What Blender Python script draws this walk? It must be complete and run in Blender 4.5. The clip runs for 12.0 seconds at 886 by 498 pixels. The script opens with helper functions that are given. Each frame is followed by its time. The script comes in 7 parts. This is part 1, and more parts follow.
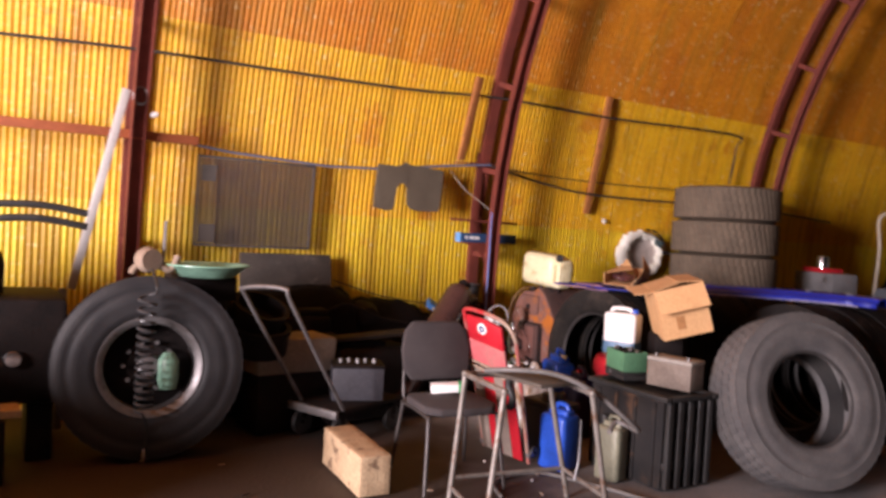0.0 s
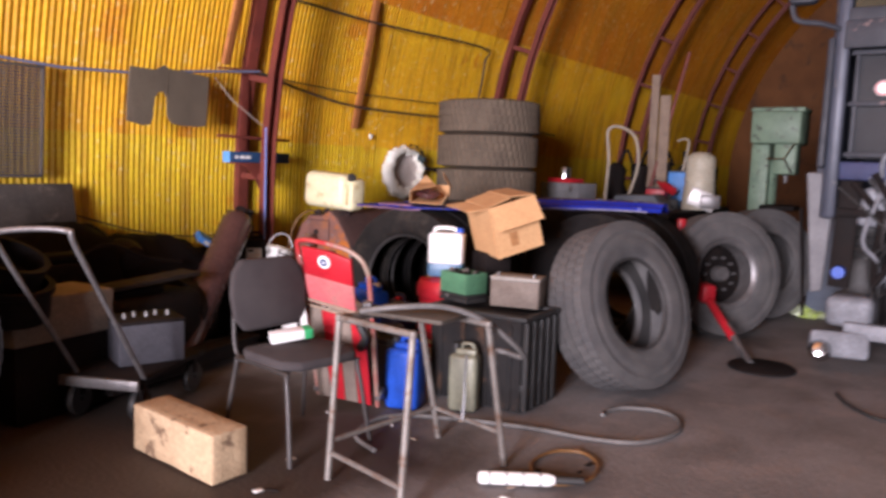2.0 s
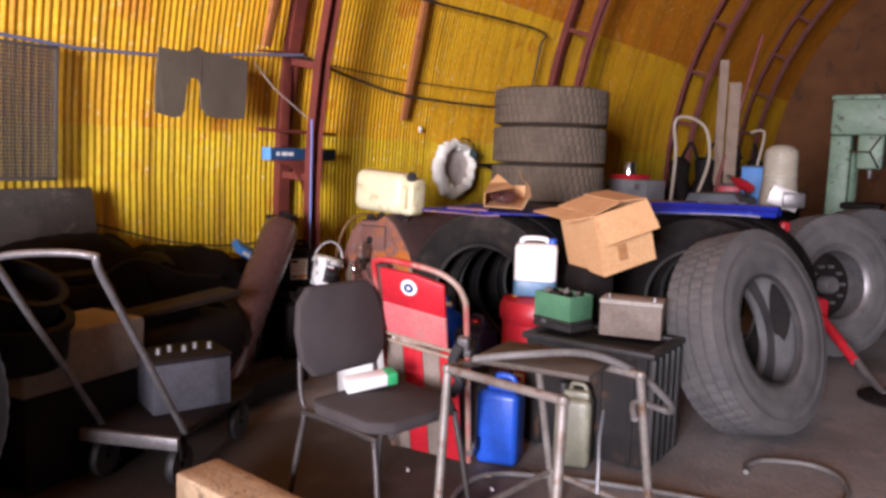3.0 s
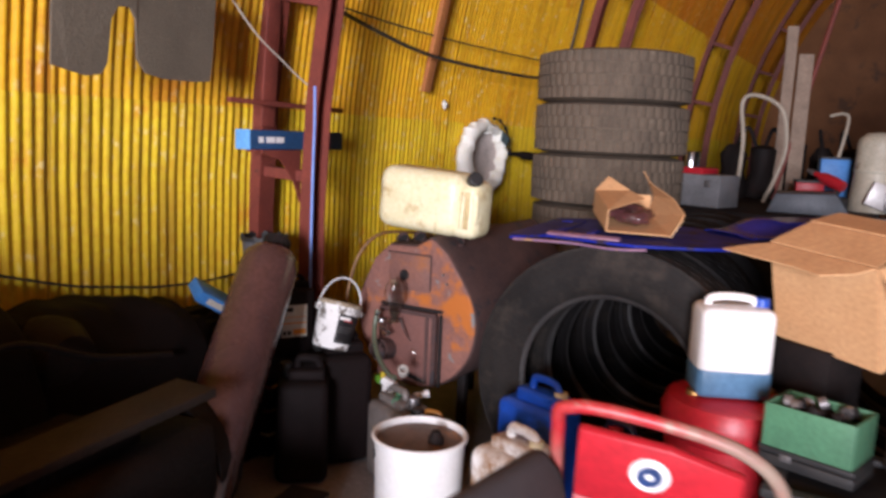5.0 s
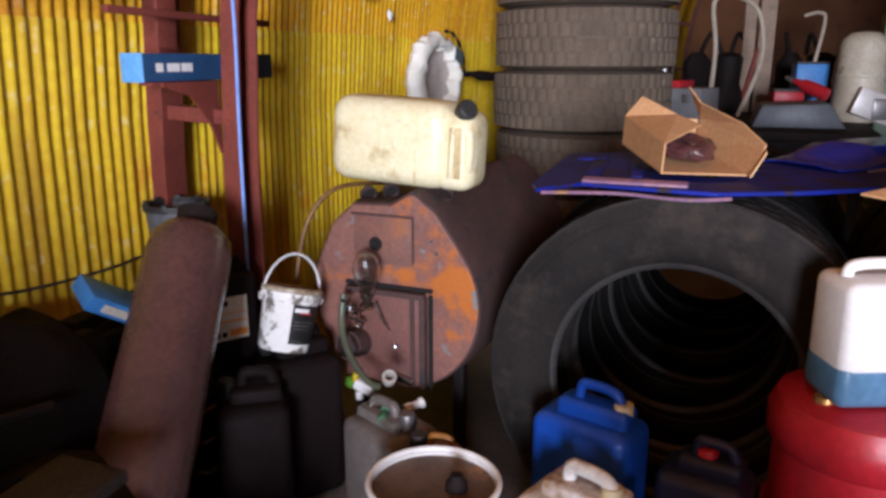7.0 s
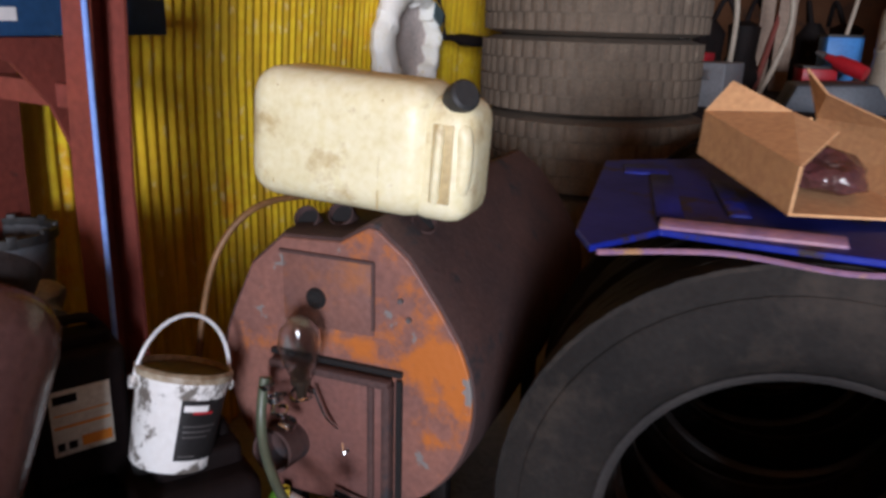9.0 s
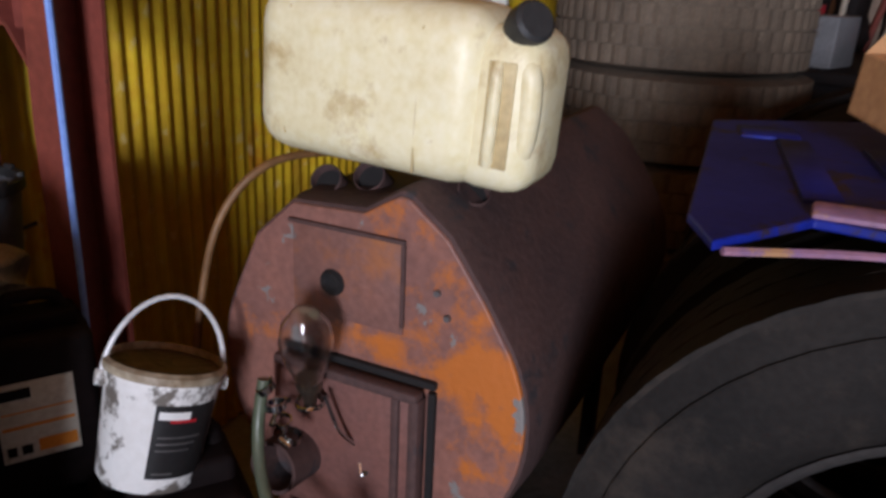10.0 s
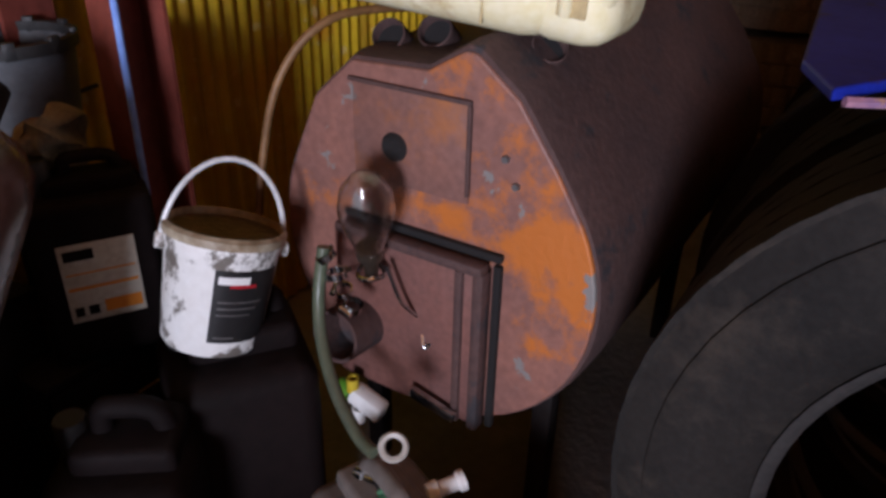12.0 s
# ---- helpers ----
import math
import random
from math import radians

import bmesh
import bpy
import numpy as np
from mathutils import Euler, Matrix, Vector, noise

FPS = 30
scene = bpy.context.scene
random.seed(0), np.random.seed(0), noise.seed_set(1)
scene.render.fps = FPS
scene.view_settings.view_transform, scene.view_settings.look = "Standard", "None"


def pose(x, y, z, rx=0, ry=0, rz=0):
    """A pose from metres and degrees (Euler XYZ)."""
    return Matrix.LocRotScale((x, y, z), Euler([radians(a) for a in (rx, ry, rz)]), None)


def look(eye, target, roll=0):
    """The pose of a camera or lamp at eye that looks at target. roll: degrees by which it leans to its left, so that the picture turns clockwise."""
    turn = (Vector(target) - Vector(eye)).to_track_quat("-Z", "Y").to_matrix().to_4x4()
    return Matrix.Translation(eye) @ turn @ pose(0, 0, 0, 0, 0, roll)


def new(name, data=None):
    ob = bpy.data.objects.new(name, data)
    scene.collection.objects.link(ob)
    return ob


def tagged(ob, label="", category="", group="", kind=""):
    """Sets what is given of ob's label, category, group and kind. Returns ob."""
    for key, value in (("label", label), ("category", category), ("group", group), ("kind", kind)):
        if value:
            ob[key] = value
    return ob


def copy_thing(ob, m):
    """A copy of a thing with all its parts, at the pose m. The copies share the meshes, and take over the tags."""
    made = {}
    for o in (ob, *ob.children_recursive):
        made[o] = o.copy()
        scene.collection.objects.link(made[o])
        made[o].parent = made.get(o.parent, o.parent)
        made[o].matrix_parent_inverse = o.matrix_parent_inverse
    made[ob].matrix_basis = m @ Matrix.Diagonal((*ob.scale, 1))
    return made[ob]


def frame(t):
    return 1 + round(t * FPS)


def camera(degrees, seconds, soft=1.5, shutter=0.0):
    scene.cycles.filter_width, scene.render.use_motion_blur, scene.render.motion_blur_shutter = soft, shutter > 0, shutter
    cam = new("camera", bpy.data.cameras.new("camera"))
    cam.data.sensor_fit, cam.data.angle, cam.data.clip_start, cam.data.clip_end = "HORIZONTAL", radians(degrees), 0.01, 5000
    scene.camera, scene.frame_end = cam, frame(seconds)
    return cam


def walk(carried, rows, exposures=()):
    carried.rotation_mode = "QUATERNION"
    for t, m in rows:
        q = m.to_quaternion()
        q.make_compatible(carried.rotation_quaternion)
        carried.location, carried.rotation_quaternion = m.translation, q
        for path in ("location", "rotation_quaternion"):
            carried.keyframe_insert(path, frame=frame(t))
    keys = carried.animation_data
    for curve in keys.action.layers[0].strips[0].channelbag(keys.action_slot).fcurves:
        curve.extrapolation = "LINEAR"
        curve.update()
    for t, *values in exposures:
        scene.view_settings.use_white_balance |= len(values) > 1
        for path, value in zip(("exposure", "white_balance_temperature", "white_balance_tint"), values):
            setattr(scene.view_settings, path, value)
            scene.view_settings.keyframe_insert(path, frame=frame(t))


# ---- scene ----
cam = camera(60.7, 12.0, soft=3.0, shutter=0.5)
METRES, EYE, TILT, LEAN, TURN = 6.6, 1.5, 0.7, 3.9, -31.0
EXPOSURES = [(0.0, -0.3, 7050, 29), (1.3, -0.26, 6800, 27), (2.5, -0.22, 6280, 24), (4.5, -0.32, 6350, 20), (5.0, -0.36, 6200, 19), (6.5, -0.4, 5850, 16), (8.5, -0.6, 5950, 15), (9.0, -0.68, 5870, 14), (9.5, -0.88, 5800, 13), (10.0, -0.92, 5850, 15), (10.5, -0.80, 5820, 17), (12.0, -0.82, 5800, 19)]
ROWS = [
    (0.0, 0.0, 0.0, 0.0, 0.29, -2.37, -7.13),
    (0.5, -0.0353, 0.0339, -0.011, -5.19, -2.9, -3.58),
    (1.0, -0.0711, 0.0616, -0.0133, -9.2, -3.03, -6.53),
    (1.5, -0.1079, 0.0781, -0.0146, -22.86, -3.74, -6.91),
    (2.0, -0.1229, 0.1245, -0.0211, -24.44, -5.55, -5.67),
    (2.5, -0.1297, 0.1932, -0.0206, -22.83, -6.12, -5.39),
    (4.5, -0.1187, 0.4904, -0.0214, -28.92, -6.98, -5.9),
    (5.0, -0.1061, 0.5667, -0.0176, -28.57, -7.42, -6.18),
    (5.5, -0.1055, 0.627, -0.02, -31.57, -8.03, -3.99),
    (6.0, -0.0966, 0.6684, -0.0229, -34.85, -10.67, -3.89),
    (6.5, -0.0884, 0.6868, -0.0223, -36.02, -12.0, -3.37),
]
AIMED_ROWS = [
    (1.7, (-0.337, 0.922, 1.447), (1.328, 2.014, 1.261), 4.6),
    (8.5, (2.618, 4.383, 1.424), (4.368, 5.2, 0.906), 1.5),
    (9.0, (2.806, 4.603, 1.427), (4.596, 5.285, 0.851), 1.7),
    (9.5, (2.955, 4.731, 1.375), (4.749, 5.36, 0.753), 3.3),
    (10.0, (3.156, 4.719, 1.344), (4.851, 5.537, 0.666), 2.7),
    (10.5, (3.214, 4.724, 1.332), (4.843, 5.584, 0.555), 1.3),
    (11.0, (3.226, 4.72, 1.319), (4.805, 5.615, 0.479), 0.7),
    (11.5, (3.232, 4.728, 1.304), (4.76, 5.635, 0.385), 0.9),
    (12.0, (3.224, 4.739, 1.287), (4.716, 5.657, 0.321), 1.4),
]
guided = [(t, pose(0, 0, EYE, TILT, LEAN, TURN) @ pose(METRES * x, METRES * y, METRES * z, 90 + pitch, roll, yaw)) for t, x, y, z, yaw, pitch, roll in ROWS]
aimed = [(t, look(eye, aim, roll)) for t, eye, aim, roll in AIMED_ROWS]
walk(cam, sorted(guided + aimed, key=lambda row: row[0]),
     exposures=EXPOSURES)

# ---- world and light ----
world = bpy.data.worlds.new("sky")
scene.world = world
world.use_nodes = True
wn = world.node_tree
sky = wn.nodes.new("ShaderNodeTexSky")
sky.sky_type = 'NISHITA'
sky.sun_disc = False
sky.sun_elevation = radians(42)
sky.sun_rotation = radians(200)
wn.nodes["Background"].inputs[1].default_value = 0.10
wn.links.new(sky.outputs[0], wn.nodes["Background"].inputs[0])
sun = new("sun", bpy.data.lights.new("sun", 'SUN'))
sun.data.energy, sun.data.angle, sun.data.color = 2.0, radians(0.6), (1.0, 0.95, 0.88)
sun.matrix_world = look((-20, -30, 30), (0, 0, 0))
# daylight in the open gate of the hangar, behind the walker
gate = new("gate_daylight", bpy.data.lights.new("gate_daylight", 'AREA'))
gate.data.shape, gate.data.size, gate.data.size_y = 'RECTANGLE', 2.2, 3.0
gate.data.energy, gate.data.color = 2950.0, (0.97, 0.97, 1.0)
gate.matrix_world = look((-6.95, 0.85, 2.0), (3, 2.7, 1.6))

# ---- materials ----
MATS = {}


def mat(name, c1, c2=None, rough=0.6, metal=0.0, scale=6.0, fine=60.0, bump=0.15, spots=None, spot_at=0.62, spot_scale=9.0, spec=0.4, rough2=None, object_tint=0.0, soft=0.03, flakes=None):
    """A painted or raw surface: two tones in broad stains, fine grain, worn spots of a third tone, relief."""
    if name in MATS:
        return MATS[name]
    m = bpy.data.materials.new(name)
    m.use_nodes = True
    nt = m.node_tree
    N, L = nt.nodes, nt.links
    b = N["Principled BSDF"]
    b.inputs["Roughness"].default_value, b.inputs["Metallic"].default_value = rough, metal
    b.inputs["Specular IOR Level"].default_value = spec
    co = N.new("ShaderNodeTexCoord")
    inf = N.new("ShaderNodeObjectInfo")
    off = N.new("ShaderNodeVectorMath")
    off.operation = 'MULTIPLY_ADD'
    off.inputs[1].default_value = (1, 1, 1)
    com = N.new("ShaderNodeMath")
    com.operation = 'MULTIPLY'
    com.inputs[1].default_value = 37.0
    L.new(inf.outputs["Random"], com.inputs[0])
    L.new(co.outputs["Object"], off.inputs[0])
    L.new(com.outputs[0], off.inputs[2])
    n1 = N.new("ShaderNodeTexNoise")
    n1.inputs["Scale"].default_value, n1.inputs["Detail"].default_value, n1.inputs["Roughness"].default_value = scale, 5, 0.6
    n2 = N.new("ShaderNodeTexNoise")
    n2.inputs["Scale"].default_value, n2.inputs["Detail"].default_value = fine, 3
    L.new(off.outputs[0], n1.inputs["Vector"])
    L.new(off.outputs[0], n2.inputs["Vector"])
    r1 = N.new("ShaderNodeValToRGB")
    r1.color_ramp.elements[0].position, r1.color_ramp.elements[1].position = 0.32, 0.68
    r1.color_ramp.elements[0].color = (*c1, 1)
    r1.color_ramp.elements[1].color = (*(c2 or tuple(0.72 * v for v in c1)), 1)
    L.new(n1.outputs[0], r1.inputs[0])
    g = N.new("ShaderNodeMix")
    g.data_type, g.blend_type = 'RGBA', 'OVERLAY'
    g.inputs[0].default_value = 0.35
    L.new(r1.outputs[0], g.inputs[6])
    L.new(n2.outputs[0], g.inputs[7])
    out = g.outputs[2]
    if spots:
        n3 = N.new("ShaderNodeTexNoise")
        n3.inputs["Scale"].default_value, n3.inputs["Detail"].default_value, n3.inputs["Roughness"].default_value = spot_scale, 8, 0.7
        L.new(off.outputs[0], n3.inputs["Vector"])
        r3 = N.new("ShaderNodeValToRGB")
        r3.color_ramp.elements[0].position, r3.color_ramp.elements[1].position = spot_at - soft, spot_at + soft
        r3.color_ramp.elements[0].color, r3.color_ramp.elements[1].color = (0, 0, 0, 1), (1, 1, 1, 1)
        L.new(n3.outputs[0], r3.inputs[0])
        k = N.new("ShaderNodeMix")
        k.data_type = 'RGBA'
        L.new(r3.outputs[0], k.inputs[0])
        L.new(out, k.inputs[6])
        k.inputs[7].default_value = (*spots, 1)
        out = k.outputs[2]
    if flakes:
        n4 = N.new("ShaderNodeTexNoise")
        n4.inputs["Scale"].default_value, n4.inputs["Detail"].default_value, n4.inputs["Roughness"].default_value = 11, 6, 0.65
        L.new(co.outputs["Object"], n4.inputs["Vector"])
        r4 = N.new("ShaderNodeMapRange")
        r4.inputs[1].default_value, r4.inputs[2].default_value = 0.615, 0.635
        L.new(n4.outputs[0], r4.inputs[0])
        k4 = N.new("ShaderNodeMix")
        k4.data_type = 'RGBA'
        L.new(r4.outputs[0], k4.inputs[0])
        L.new(out, k4.inputs[6])
        k4.inputs[7].default_value = (*flakes, 1)
        out = k4.outputs[2]
    L.new(out, b.inputs["Base Color"])
    rr = N.new("ShaderNodeMapRange")
    rr.inputs[3].default_value, rr.inputs[4].default_value = max(rough - 0.12, 0.03), min((rough2 or rough) + 0.12, 1)
    L.new(n1.outputs[0], rr.inputs[0])
    L.new(rr.outputs[0], b.inputs["Roughness"])
    if bump:
        ad = N.new("ShaderNodeMath")
        ad.operation = 'ADD'
        L.new(n1.outputs[0], ad.inputs[0])
        L.new(n2.outputs[0], ad.inputs[1])
        bp = N.new("ShaderNodeBump")
        bp.inputs["Strength"].default_value, bp.inputs["Distance"].default_value = bump, 0.01
        L.new(ad.outputs[0], bp.inputs["Height"])
        L.new(bp.outputs[0], b.inputs["Normal"])
    MATS[name] = m
    return m


def clear(name, colour, rough=0.15, transmission=0.9, ior=1.45):
    if name in MATS:
        return MATS[name]
    m = mat(name, colour, colour, rough, 0, 4, 40, 0.05)
    m.node_tree.nodes["Principled BSDF"].inputs["Transmission Weight"].default_value = transmission
    m.node_tree.nodes["Principled BSDF"].inputs["IOR"].default_value = ior
    return m


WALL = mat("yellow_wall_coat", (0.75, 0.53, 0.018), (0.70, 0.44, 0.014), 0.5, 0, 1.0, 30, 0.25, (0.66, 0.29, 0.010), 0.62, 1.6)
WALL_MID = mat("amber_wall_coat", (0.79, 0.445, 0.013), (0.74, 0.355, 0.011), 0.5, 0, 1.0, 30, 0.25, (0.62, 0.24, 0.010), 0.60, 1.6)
# Orange upper coat, darkened to hold the weaker light up there in its colour.
WALL_UP = mat("dimmed_orange_wall_coat", (0.66, 0.245, 0.010), (0.52, 0.150, 0.008), 0.5, 0, 1.0, 30, 0.25, (0.52, 0.16, 0.008), 0.60, 1.6)


def streaks(m):
    """Rust-brown runs down the sheets and dust caught on the ribs."""
    N, L = m.node_tree.nodes, m.node_tree.links
    b = N["Principled BSDF"]
    out = b.inputs["Base Color"].links[0].from_socket
    geo = N.new("ShaderNodeNewGeometry")
    for size, lo, hi, tone, most in (((5.0, 0.5, 0.35), 0.52, 0.70, (0.36, 0.15, 0.010), 0.75), ((26.0, 2.0, 1.3), 0.50, 0.66, (0.30, 0.17, 0.015), 0.5), ((40.0, 4.0, 22.0), 0.60, 0.70, (0.74, 0.62, 0.30), 0.45)):
        mp, ns, rg, mx = N.new("ShaderNodeMapping"), N.new("ShaderNodeTexNoise"), N.new("ShaderNodeMapRange"), N.new("ShaderNodeMix")
        mp.inputs["Scale"].default_value = size
        ns.inputs["Scale"].default_value, ns.inputs["Detail"].default_value = 1.0, 5
        rg.inputs[1].default_value, rg.inputs[2].default_value, rg.inputs[4].default_value = lo, hi, most
        mx.data_type = 'RGBA'
        mx.inputs[7].default_value = (*tone, 1)
        L.new(geo.outputs["Position"], mp.inputs[0])
        L.new(mp.outputs[0], ns.inputs["Vector"])
        L.new(ns.outputs[0], rg.inputs[0])
        L.new(rg.outputs[0], mx.inputs[0])
        L.new(out, mx.inputs[6])
        out = mx.outputs[2]
    L.new(out, b.inputs["Base Color"])


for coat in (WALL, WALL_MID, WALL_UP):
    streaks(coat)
# Made-up dark colour for the unseen roof side, so less light bounces back.
ROOF = mat("low_bounce_roof_lining", (0.06, 0.048, 0.040), (0.04, 0.032, 0.028), 0.85, 0, 1.5, 30, 0.2)
FLOOR = mat("oily_concrete", (0.250, 0.236, 0.234), (0.140, 0.128, 0.126), 0.7, 0, 0.9, 45, 0.35, (0.25, 0.215, 0.20), 0.60, 3.2, soft=0.07)


def darken_patch(m):
    """Turns the floor beside the scrap darker and browner, in one ragged patch."""
    N, L = m.node_tree.nodes, m.node_tree.links
    b = N["Principled BSDF"]
    src = b.inputs["Base Color"].links[0].from_socket
    co = N.new("ShaderNodeTexCoord")
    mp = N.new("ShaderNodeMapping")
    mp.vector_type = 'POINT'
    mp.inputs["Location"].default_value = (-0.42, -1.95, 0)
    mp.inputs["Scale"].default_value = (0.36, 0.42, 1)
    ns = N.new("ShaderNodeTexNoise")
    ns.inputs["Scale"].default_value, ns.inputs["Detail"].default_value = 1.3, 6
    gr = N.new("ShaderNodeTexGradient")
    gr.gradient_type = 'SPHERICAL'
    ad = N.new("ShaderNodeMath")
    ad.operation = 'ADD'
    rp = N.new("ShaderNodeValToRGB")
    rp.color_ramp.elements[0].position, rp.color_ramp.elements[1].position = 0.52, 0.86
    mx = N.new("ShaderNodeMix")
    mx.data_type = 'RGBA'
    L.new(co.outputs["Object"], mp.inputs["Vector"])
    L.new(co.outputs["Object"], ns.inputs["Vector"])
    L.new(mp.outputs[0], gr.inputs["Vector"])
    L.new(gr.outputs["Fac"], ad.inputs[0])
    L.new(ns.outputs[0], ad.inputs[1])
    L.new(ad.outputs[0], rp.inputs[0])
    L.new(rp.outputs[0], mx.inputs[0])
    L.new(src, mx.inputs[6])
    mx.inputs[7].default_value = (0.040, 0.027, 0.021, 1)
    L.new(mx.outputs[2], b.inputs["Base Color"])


darken_patch(FLOOR)
RED_OXIDE = mat("red_oxide_steel", (0.20, 0.045, 0.030), (0.13, 0.030, 0.022), 0.55, 0, 5, 60, 0.15, (0.06, 0.025, 0.02), 0.66)
RUBBER = mat("tyre_rubber", (0.066, 0.064, 0.066), (0.105, 0.099, 0.096), 0.75, 0, 5, 90, 0.2, (0.135, 0.125, 0.118), 0.68, 12)
BLACK_RUBBER = mat("black_tyre_rubber", (0.014, 0.014, 0.016), (0.022, 0.021, 0.022), 0.55, 0, 5, 90, 0.2, (0.050, 0.046, 0.044), 0.69, 9)
# Blacker than the first tyre's rubber: shadow on the row is in the colour.
ROW_RUBBER = mat("shade_dark_tyre_rubber", (0.008, 0.0075, 0.008), (0.017, 0.0145, 0.0135), 0.8, 0, 5, 90, 0.12, (0.034, 0.026, 0.020), 0.64, 6, spec=0.08, soft=0.08)
BEAD = mat("worn_bead_rubber", (0.050, 0.046, 0.044), (0.028, 0.026, 0.026), 0.5, 0, 9, 90, 0.1)
FRONT_RUBBER = mat("greyed_tyre_rubber", (0.014, 0.013, 0.0125), (0.025, 0.022, 0.020), 0.75, 0, 4, 90, 0.15, (0.048, 0.039, 0.032), 0.60, 5, spec=0.10, soft=0.09)
RUBBER_DUST = mat("dusty_tyre_rubber", (0.150, 0.112, 0.078), (0.100, 0.076, 0.055), 0.9, 0, 6, 80, 0.25, (0.20, 0.155, 0.11), 0.64, 14)
BLACK = mat("black_plastic", (0.018, 0.018, 0.019), (0.03, 0.029, 0.028), 0.55, 0, 8, 90, 0.08)
# Oily metal taken near black, with the shade over the wall scrap included.
DARK = mat("oily_shade_dark_metal", (0.009, 0.0075, 0.0075), (0.017, 0.012, 0.011), 0.7, 0.0, 6, 60, 0.3, (0.040, 0.022, 0.015), 0.67, spec=0.12)
GREY_STEEL = mat("worn_grey_steel", (0.24, 0.23, 0.23), (0.15, 0.14, 0.14), 0.42, 0.6, 10, 90, 0.1, (0.10, 0.06, 0.045), 0.66, 20)
CHROME = mat("chrome", (0.62, 0.62, 0.63), (0.5, 0.5, 0.5), 0.18, 1.0, 8, 60, 0.03)
STOVE = mat("rusted_stove_steel", (0.085, 0.047, 0.041), (0.060, 0.036, 0.034), 0.78, 0.0, 5, 70, 0.2, (0.038, 0.033, 0.036), 0.61, 7, spec=0.25)
STOVE_FRONT = mat("stove_front_paint", (0.235, 0.105, 0.078), (0.165, 0.080, 0.066), 0.55, 0.0, 6, 60, 0.15, (0.42, 0.125, 0.020), 0.595, 6.5, soft=0.055, flakes=(0.19, 0.175, 0.165))


def lasting_paint(m):
    """Old orange paint left in a band across the middle and along one flank."""
    N, L = m.node_tree.nodes, m.node_tree.links
    noise3 = [n for n in N if n.type == 'TEX_NOISE' and abs(n.inputs["Scale"].default_value - 6.5) < 0.01][0]
    ramp = noise3.outputs[0].links[0].to_node
    co, sep = N.new("ShaderNodeTexCoord"), N.new("ShaderNodeSeparateXYZ")
    L.new(co.outputs["Object"], sep.inputs[0])
    flank, off, band, a1, a2 = N.new("ShaderNodeMapRange"), N.new("ShaderNodeMath"), N.new("ShaderNodeMapRange"), N.new("ShaderNodeMath"), N.new("ShaderNodeMath")
    for v, k in zip((0.02, -0.24, -0.06, 0.075), (1, 2, 3, 4)):
        flank.inputs[k].default_value = v
    L.new(sep.outputs[1], flank.inputs[0])
    off.operation, off.inputs[1].default_value = 'SUBTRACT', 0.075
    gap = N.new("ShaderNodeMath")
    gap.operation = 'ABSOLUTE'
    L.new(off.outputs[0], gap.inputs[0])
    L.new(sep.outputs[2], off.inputs[0])
    for v, k in zip((0.0, 0.10, 0.12, -0.03), (1, 2, 3, 4)):
        band.inputs[k].default_value = v
    L.new(gap.outputs[0], band.inputs[0])
    a1.operation = a2.operation = 'ADD'
    L.new(noise3.outputs[0], a1.inputs[0])
    L.new(flank.outputs[0], a1.inputs[1])
    L.new(a1.outputs[0], a2.inputs[0])
    L.new(band.outputs[0], a2.inputs[1])
    L.new(a2.outputs[0], ramp.inputs[0])


lasting_paint(STOVE_FRONT)
CREAM = mat("cream_plastic", (0.80, 0.74, 0.49), (0.70, 0.62, 0.37), 0.45, 0, 7, 50, 0.06, (0.45, 0.32, 0.13), 0.61, 5, soft=0.07)
WHITE = mat("white_plastic", (0.80, 0.80, 0.78), (0.72, 0.71, 0.70), 0.4, 0, 6, 60, 0.04)
BLUE = mat("blue_plastic", (0.014, 0.085, 0.50), (0.010, 0.060, 0.36), 0.35, 0, 6, 60, 0.06)
LIGHT_BLUE = mat("light_blue_card", (0.05, 0.22, 0.55), (0.04, 0.17, 0.45), 0.5, 0, 8, 80, 0.05)
RED = mat("red_plastic", (0.48, 0.018, 0.028), (0.36, 0.012, 0.02), 0.4, 0, 6, 60, 0.06)
CARD = mat("brown_cardboard", (0.60, 0.345, 0.165), (0.52, 0.285, 0.13), 0.85, 0, 4, 70, 0.08)
WOOD = mat("sawn_timber", (0.47, 0.34, 0.21), (0.34, 0.23, 0.135), 0.8, 0, 6, 60, 0.5, (0.16, 0.10, 0.06), 0.60, 9)
GREY_WOOD = mat("weathered_wood", (0.30, 0.22, 0.16), (0.22, 0.16, 0.12), 0.85, 0, 7, 60, 0.3)
FABRIC = mat("dark_chair_cloth", (0.036, 0.030, 0.031), (0.050, 0.042, 0.042), 0.95, 0, 8, 250, 0.3)
GREEN = mat("green_enamel", (0.08, 0.22, 0.12), (0.06, 0.16, 0.09), 0.5, 0, 6, 60, 0.1, (0.12, 0.09, 0.07), 0.65)
GREEN_MACHINE = mat("pale_green_machine_paint", (0.20, 0.29, 0.20), (0.13, 0.20, 0.14), 0.5, 0, 4, 60, 0.1, (0.06, 0.06, 0.05), 0.6)
FELT = mat("grey_felt_mat", (0.135, 0.108, 0.076), (0.10, 0.079, 0.056), 0.95, 0, 4, 150, 0.3)


